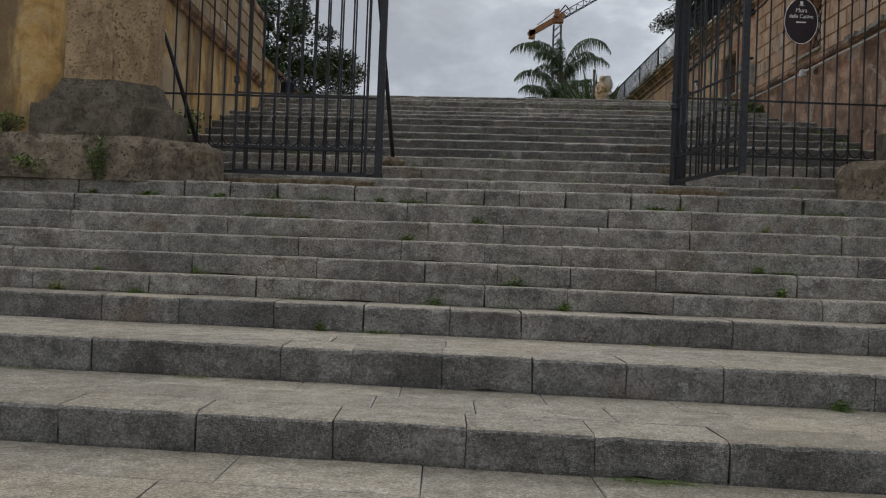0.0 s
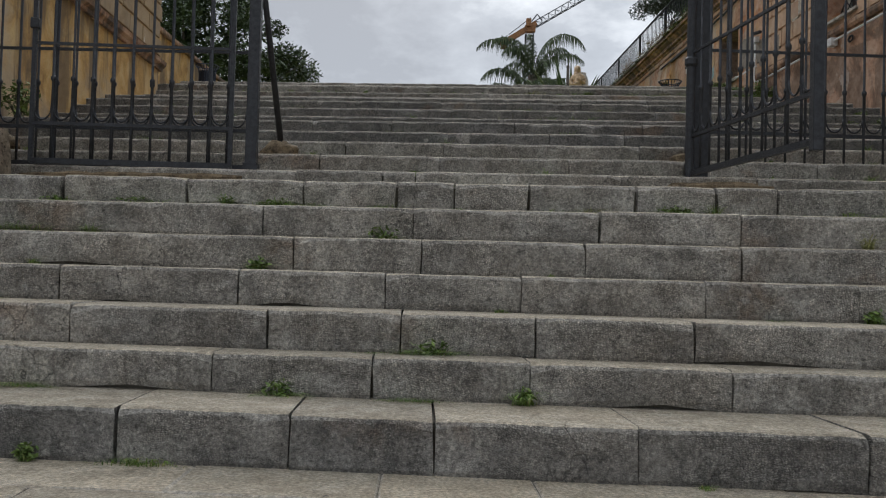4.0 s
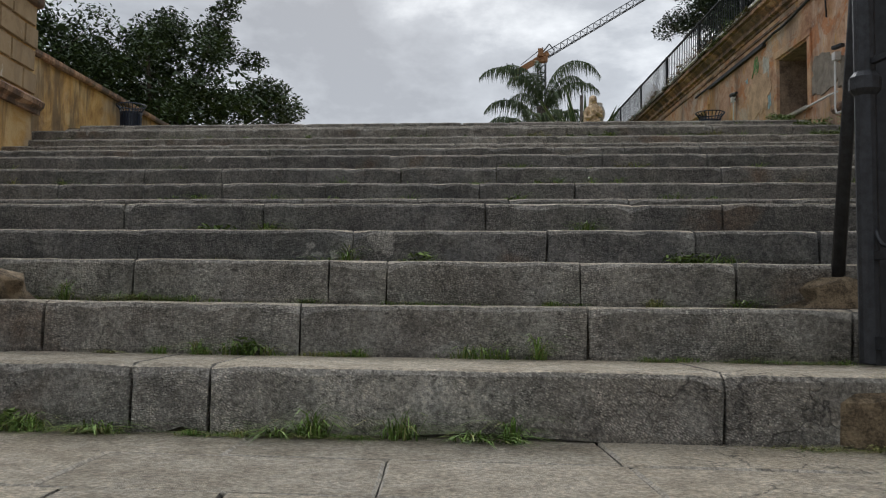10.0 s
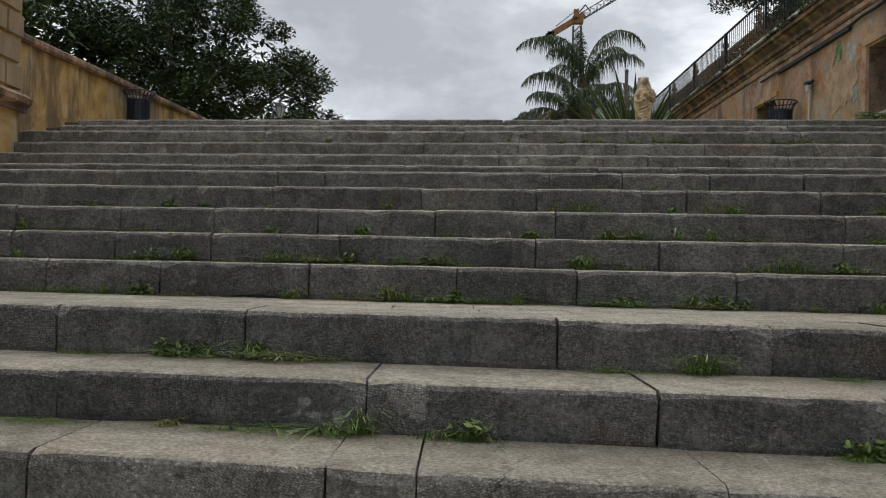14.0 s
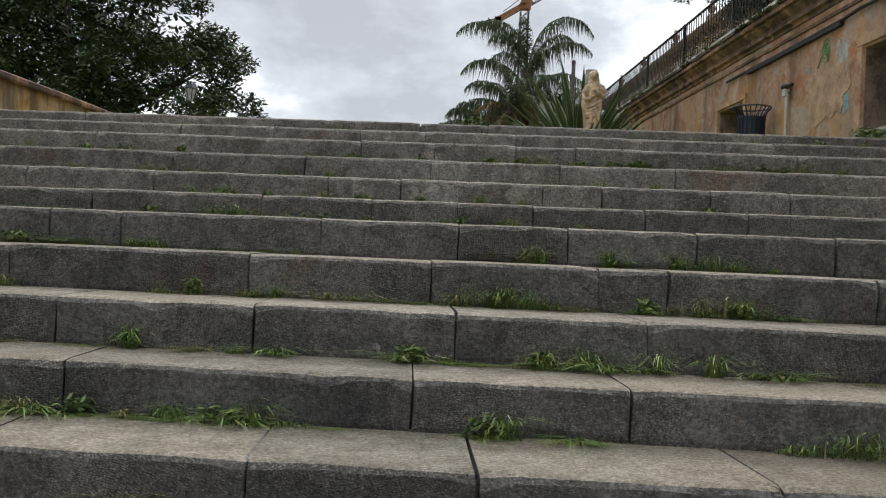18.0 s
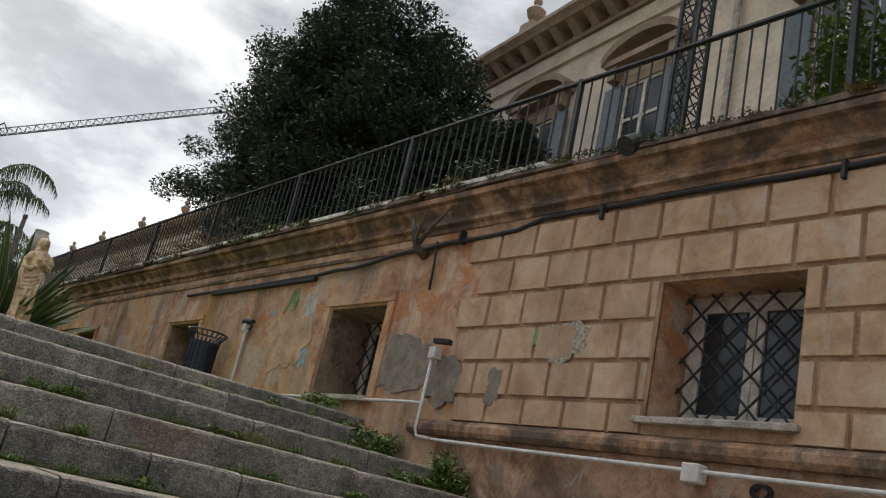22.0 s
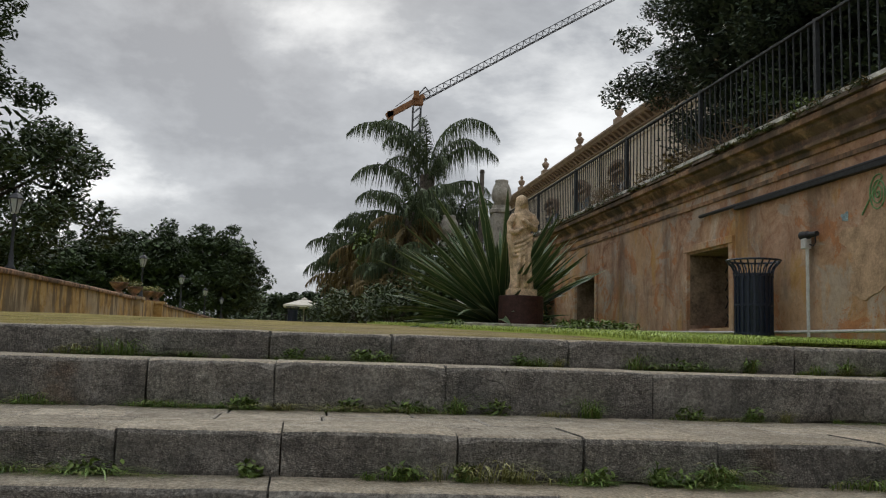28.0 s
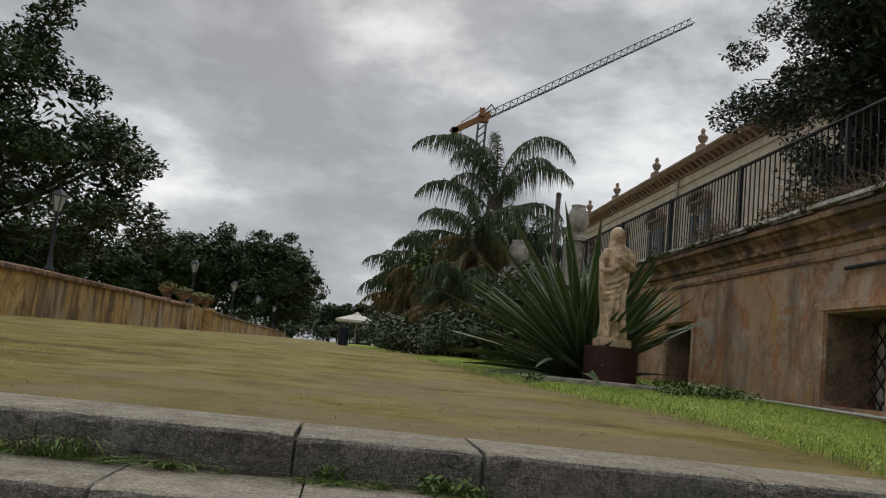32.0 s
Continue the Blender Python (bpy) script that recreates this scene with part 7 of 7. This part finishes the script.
def build_crane():
    ob = thing("tower_crane", "tall crane with dark lattice jib and orange counter-jib", "crane")
    hub, tip, tail = Vector((23.7, 189, 55.75)), Vector((66.1, 189, 82.2)), Vector((17.6, 189, 51.9))
    m = Mesh()
    lattice(m, hub + Vector((0.5, 0, -0.5)), tip + Vector((0, 0, -0.9)), 1.35, 30, 0.10, 0.05)
    part("jib", m, CRANEDARK, ob, "dark lattice jib")
    m = Mesh()
    m.box(-0.9, 8.0, -0.7, 0.7, -0.55, 0.5, Matrix.Translation(tail) @ Matrix.Rotation(-math.atan2(3.85, 6.1), 4, "Y"))
    part("counter_jib", m, CRANEPAINT, ob, "orange counter-jib")
    part("counterweight", Mesh().box(16.9, 18.2, 188.3, 189.7, 50.6, 52.4), CRANEPAINT, ob)
    part("machine_house", Mesh().box(22.0, 24.2, 188.2, 189.8, 54.2, 55.7), CRANEPAINT, ob, bevel=0.1)
    part("cab", Mesh().box(22.1, 23.2, 187.6, 188.2, 55.2, 56.9), CRANEPAINT, ob, bevel=0.1)
    part("strut", Mesh().tube([(22.6, 189, 55.6), (24.6, 189, 58.2)], 0.15, 6).tube([(25.6, 189, 56.9), (24.6, 189, 58.2)], 0.12, 6), CRANEDARK, ob)
    part("tie_bar", Mesh().tube([(23.2, 189, 57.4), (18.6, 189, 53.6)], 0.08, 4), CRANEDARK, ob)
    m = Mesh()
    for sx in (-0.8, 0.8):
        for sy in (-0.8, 0.8):
            m.tube([(23.0 + sx, 189 + sy, 5), (23.0 + sx, 189 + sy, 54)], 0.12, 5)
    z = 6.0
    while z < 54:
        for s in (-0.8, 0.8):
            m.tube([(22.2, 189 + s, z), (23.8, 189 + s, z + 1.6)], 0.07, 4).tube([(23.0 + s, 188.2, z), (23.0 + s, 189.8, z + 1.6)], 0.07, 4)
        z += 1.6
    part("mast", m, CRANEDARK, ob, "lattice mast")


build_crane()


# ---------------------------------------------------------------- far along the terrace
def street_lamp(label):
    ob = thing("street_lamp", label, "street lamp", "terrace lamps")
    part("column", Mesh().lathe([(0.11, 0), (0.11, 0.08), (0.06, 0.15), (0.05, 0.35), (0.035, 0.4), (0.03, 1.1), (0.05, 1.15), (0.02, 1.22)], 0, 0, 12), IRON, ob, smooth=True)
    part("lantern", Mesh().lathe([(0.05, 1.22), (0.075, 1.24), (0.145, 1.50), (0.15, 1.52)], 0, 0, 6), LANTERN, ob, "pale glass lantern")
    part("hood", Mesh().lathe([(0.17, 1.52), (0.17, 1.54), (0.09, 1.63), (0.03, 1.66), (0.02, 1.74)], 0, 0, 6), IRON, ob)
    fr = Mesh()
    for i in range(6):
        t = 2 * math.pi * i / 6
        fr.tube([(0.077 * math.cos(t), 0.077 * math.sin(t), 1.24), (0.152 * math.cos(t), 0.152 * math.sin(t), 1.52)], 0.010, 4)
    part("lantern_frame", fr, IRON, ob)
    return ob


lamp_one = street_lamp("black iron street lamp with a glass lantern")
lamp_one.location = (-4.3, 48.0, 6.39)
for x, y, z in ((-4.12, 57.4, 6.375), (-4.12, 68.0, 6.375), (-4.12, 79.0, 6.375), (-4.42, 33.5, 6.27)):
    copy_thing(lamp_one, Matrix.Translation((x, y, z)))


def flower_urn(x, y, z):
    ob = thing("flower_urn", "stone urn planter with flowers on the parapet pier", "planter", "parapet urns")
    part("urn", Mesh().lathe([(0.16, z), (0.16, z + 0.05), (0.08, z + 0.1), (0.2, z + 0.22), (0.30, z + 0.34), (0.32, z + 0.38), (0.27, z + 0.38)], x, y, 16), TRIMSTONE, ob, smooth=True)
    m = Mesh()
    leaf_quads(m, (x, y, z + 0.46), (0.3, 0.3, 0.13), 260, 0.05, random.Random(int(y * 7)), hollow=0.1)
    part("flowers", m, GRASSDRY, ob)


for x, y in ((-4.35, 44.2), (-4.3, 46.6), (-4.3, 49.2), (-4.1, 50.2)):
    flower_urn(x, y, 6.39 if y < 49.5 else 6.415)


def build_umbrella():
    x, y, z = 1.72, 61.5, plaza_z(61.5)
    ob = thing("parasol", "large square cream parasol over dark tables", "umbrella")
    m = Mesh()
    k = 4
    prof = [(1.5, z + 1.12), (1.5, z + 1.24), (0.22, z + 1.56), (0.22, z + 1.6), (0.02, z + 1.68)]
    for r, zz in prof:
        for i in range(k):
            t = math.pi / 4 + math.pi / 2 * i
            m.v.append((x + r * math.cos(t), y + r * math.sin(t), zz))
    for j in range(len(prof) - 1):
        for i in range(k):
            m.f.append((j * k + i, j * k + (i + 1) % k, (j + 1) * k + (i + 1) % k, (j + 1) * k + i))
    part("canopy", m, CANVAS, ob, "cream canvas canopy")
    part("pole", Mesh().tube([(x, y, z), (x, y, z + 1.6)], 0.04, 8), WOODPAINT, ob)
    part("base_plate", Mesh().box(x - 0.3, x + 0.3, y - 0.3, y + 0.3, z - 0.02, z + 0.08), IRON, ob)
    for i in range(4):
        t = math.pi / 4 + math.pi / 2 * i
        part("rib", Mesh().tube([(x, y, z + 1.5), (x + 1.45 * math.cos(t), y + 1.45 * math.sin(t), z + 1.2)], 0.015, 5), WOODPAINT, ob)
    for i, (dx, dy) in enumerate(((-0.9, -0.6), (0.8, -0.5), (0.1, 0.7))):
        tb = thing("cafe_table", "small dark cafe table under the parasol", "table", "cafe tables")
        part("tabletop", Mesh().lathe([(0.35, z + 0.70), (0.36, z + 0.72), (0.35, z + 0.74)], x + dx, y + dy, 16), IRON, tb)
        part("leg", Mesh().tube([(x + dx, y + dy, z), (x + dx, y + dy, z + 0.70)], 0.04, 8), IRON, tb)
        for s in (-1, 1):
            ch = thing("cafe_chair", "dark cafe chair beside the table", "chair", "cafe chairs")
            cx, cy = x + dx + s * 0.55, y + dy
            part("seat", Mesh().box(cx - 0.2, cx + 0.2, cy - 0.2, cy + 0.2, z + 0.43, z + 0.46), IRON, ch)
            part("backrest", Mesh().box(cx + s * 0.18, cx + s * 0.21, cy - 0.2, cy + 0.2, z + 0.55, z + 0.88), IRON, ch)
            for a in (-0.18, 0.18):
                for b4 in (-0.18, 0.18):
                    part("leg", Mesh().tube([(cx + a, cy + b4, z), (cx + a, cy + b4, z + 0.43)], 0.014, 5), IRON, ch)


build_umbrella()
hill = Mesh()
n = 60
for j in range(2):
    for i in range(n + 1):
        x = -900 + 1800 * i / n
        hill.v.append((x, 900, 0 if j == 0 else 14 + 16 * noise.noise((x * 0.006, 0, 3)) + 5 * noise.noise((x * 0.03, 0, 3))))
for i in range(n):
    hill.f.append((i, i + 1, n + 2 + i, n + 1 + i))
struct("backdrop", hill, LEAFDARK, "distant dark line of trees and hills")
hedge = thing("hedge", "dark clipped hedge across the far end", "hedge")
m = Mesh()
hr = random.Random(12)
for i in range(46):
    leaf_quads(m, (-22 + i * 0.75, 97 + hr.uniform(-1, 1), 6.7 + hr.uniform(-0.3, 0.5)), (0.9, 0.8, 0.9), 170, 0.2, hr, hollow=0.2)
part("leaves", m, LEAFDARK, hedge)
far_house = thing("white_house", "small white house far beyond the parasol", "house")
part("wall", Mesh().box(4.4, 9.0, 150, 156, 5.0, 11.2), CANVAS, far_house)
part("roof", Mesh().box(4.2, 9.2, 149.8, 156.2, 11.203, 11.5), PINK, far_house)
for i in range(3):
    part("window", Mesh().box(4.9 + 1.4 * i, 5.5 + 1.4 * i, 149.95, 149.99, 8.6, 10.0), GLASS, far_house)
copy_thing(b, Matrix.Translation((1.3, 45.5, plaza_z(45.5) - 0.02)))


# ---------------------------------------------------------------- grass and weeds in the joints
def grass_mesh(spots, rnd):
    """Thin blades that rise, arch over and hang."""
    m = Mesh()
    for x, y, z, h, lean in spots:
        t = rnd.uniform(0, 6.283)
        dx, dy = math.cos(t), -abs(math.sin(t)) if lean else math.sin(t)
        b = h * rnd.uniform(0.3, 2.3) * (lean or 1.0)
        w = 0.0012 + 0.001 * rnd.random()
        px, py = -dy * w, dx * w
        k = len(m.v)
        sag = rnd.uniform(0.35, 1.0)
        for f, g in ((0.0, 0.0), (0.22, 0.72), (0.58, 0.6 + 0.4 * sag)):
            m.v += [(x + dx * b * f - px, y + dy * b * f - py, z + h * g), (x + dx * b * f + px, y + dy * b * f + py, z + h * g)]
        m.v.append((x + dx * b, y + dy * b, z + h * sag))
        m.f += [(k, k + 1, k + 3, k + 2), (k + 2, k + 3, k + 5, k + 4), (k + 4, k + 5, k + 6)]
    return m


def dry_tangle(y0, y1, label, seed):
    """Dead bent weed stems on the cornice, caught in the railing."""
    ob = thing("dry_weeds", label, "weeds", kind="stuff")
    rnd = random.Random(seed)
    m = Mesh()
    for i in range(150):
        y = (y0 + y1) / 2 + rnd.gauss(0, 0.24) * (y1 - y0)
        x = W - 0.05 + rnd.uniform(-0.08, 0.2)
        p = Vector((x, y, 7.11))
        d = Vector((rnd.uniform(-0.4, 0.2), rnd.uniform(-1, 1), rnd.uniform(0.4, 1.3))).normalized()
        pts = [tuple(p)]
        for k in range(4):
            p = p + d * rnd.uniform(0.05, 0.13)
            d = (d + Vector((rnd.uniform(-0.4, 0.3), rnd.uniform(-0.6, 0.6), rnd.uniform(-0.7, 0.1)))).normalized()
            pts.append(tuple(p))
        m.tube(pts, [0.005, 0.004, 0.004, 0.003, 0.002], 4)
    part("stems", m, DEADSTEM, ob)


dry_tangle(21.6, 24.6, "tangle of dry brown weed stems on the cornice", 61)
dry_tangle(25.5, 26.8, "tuft of dry brown weeds on the cornice", 62)


def build_weeds():
    rnd = random.Random(77)
    green, dry, broad = [], [], Mesh()
    for s, (y, top) in enumerate(STEPS):
        below = STEPS[s - 1][1] if s else GROUND0
        lo, hi = (-4.2, 5.2) if 6.8 < y < 9.0 else (-6.5, 7.0) if y < 9.0 else (LX + 0.05, W - 0.05)
        amount = 8 if y < 5.5 else 9 if y < 8.3 else 66 if y < 9.9 else 48 if y < 12 else 62
        if abs(y - 8.483) < 0.01:
            amount = 84
        for _ in range(amount):
            x = lo + (hi - lo) * (rnd.random() ** (0.75 if y > 11 else 1.0))
            spread = rnd.choice((0.02, 0.03, 0.045, 0.07, 0.11, 0.18))
            h = rnd.choice((0.02, 0.03, 0.045, 0.07)) * (1.0 if y < 8 else 1.2)
            kind = rnd.random()
            lie = 1.0
            if spread > 0.04 and rnd.random() < 0.75:
                lie, h = 3.2, h * 0.5
            for _ in range(int(60 + spread * 640)):
                off = rnd.gauss(0, 0.7)
                gx = x + off * spread
                if lo < gx < hi:
                    p = (gx, y - SKEW * (gx - 1.0) - rnd.random() ** 2 * 0.045 - 0.004, below - 0.006, h * rnd.uniform(0.3, 1.35) * math.exp(-0.45 * off * off), lie)
                    (dry if kind < 0.25 or rnd.random() < 0.2 else green).append(p)
            if kind > 0.86:
                leaf_quads(broad, (x, y - SKEW * (x - 1.0) - 0.03, below + 0.03), (spread * 0.5 + 0.04, 0.03, 0.04), 90, 0.017, rnd, hollow=0.1)
    for s, (y, top) in enumerate(STEPS):
        if y > 11.5:
            below = STEPS[s - 1][1]
            for _ in range(7):
                x = W - 0.06 - 1.0 * rnd.random() ** 2
                leaf_quads(broad, (x, y - SKEW * (x - 1.0) - rnd.uniform(0.02, 0.12), below + 0.03), (rnd.uniform(0.06, 0.14), 0.07, rnd.uniform(0.03, 0.08)), 150, 0.018, rnd, hollow=0.1)
    tagged(part("joint_grass", grass_mesh(green, rnd), GRASS), "green grass tufts in the step joints", "grass", kind="stuff")
    tagged(part("dry_joint_grass", grass_mesh(dry, rnd), GRASSDRY), "yellowing grass tufts in the step joints", "grass", kind="stuff")
    tagged(part("joint_weeds", broad, LEAFBUSH), "small broad-leaved weeds in the step joints", "weeds", kind="stuff")
    lawn = []
    for _ in range(36000):
        y = 19.45 + 9.5 * rnd.random() ** 1.5
        edge = 4.0 if y < 21 else 4.0 - 0.25 * (y - 21) if y < 24 else 3.25 - 0.085 * (y - 24)
        x = edge - 0.3 + (6.28 - edge) * rnd.random() ** 0.8
        if x < W:
            lawn.append((x, y - 0.2 - SKEW * (x - 1.0) * max(0.0, 1 - (y - 19.4) / 6.0), plaza_z(y) + 0.005, rnd.uniform(0.015, 0.05), False))
    tagged(part("lawn_grass", grass_mesh(lawn, rnd), LAWNGRASS), "short green grass at the wall foot", "grass", kind="stuff")
    moss = []
    for _ in range(9000):
        x, y = rnd.uniform(-4.1, 5.0), 19.2 + 9 * rnd.random() ** 2
        if noise.noise((x * 0.7, y * 1.6, 5)) > 0.05:
            moss.append((x, y, plaza_z(y) - 0.012, rnd.uniform(0.006, 0.02), False))
    tagged(part("sparse_grass", grass_mesh(moss, rnd), GRASSDRY), "sparse yellow moss and grass on the paving", "grass", kind="stuff")


build_weeds()
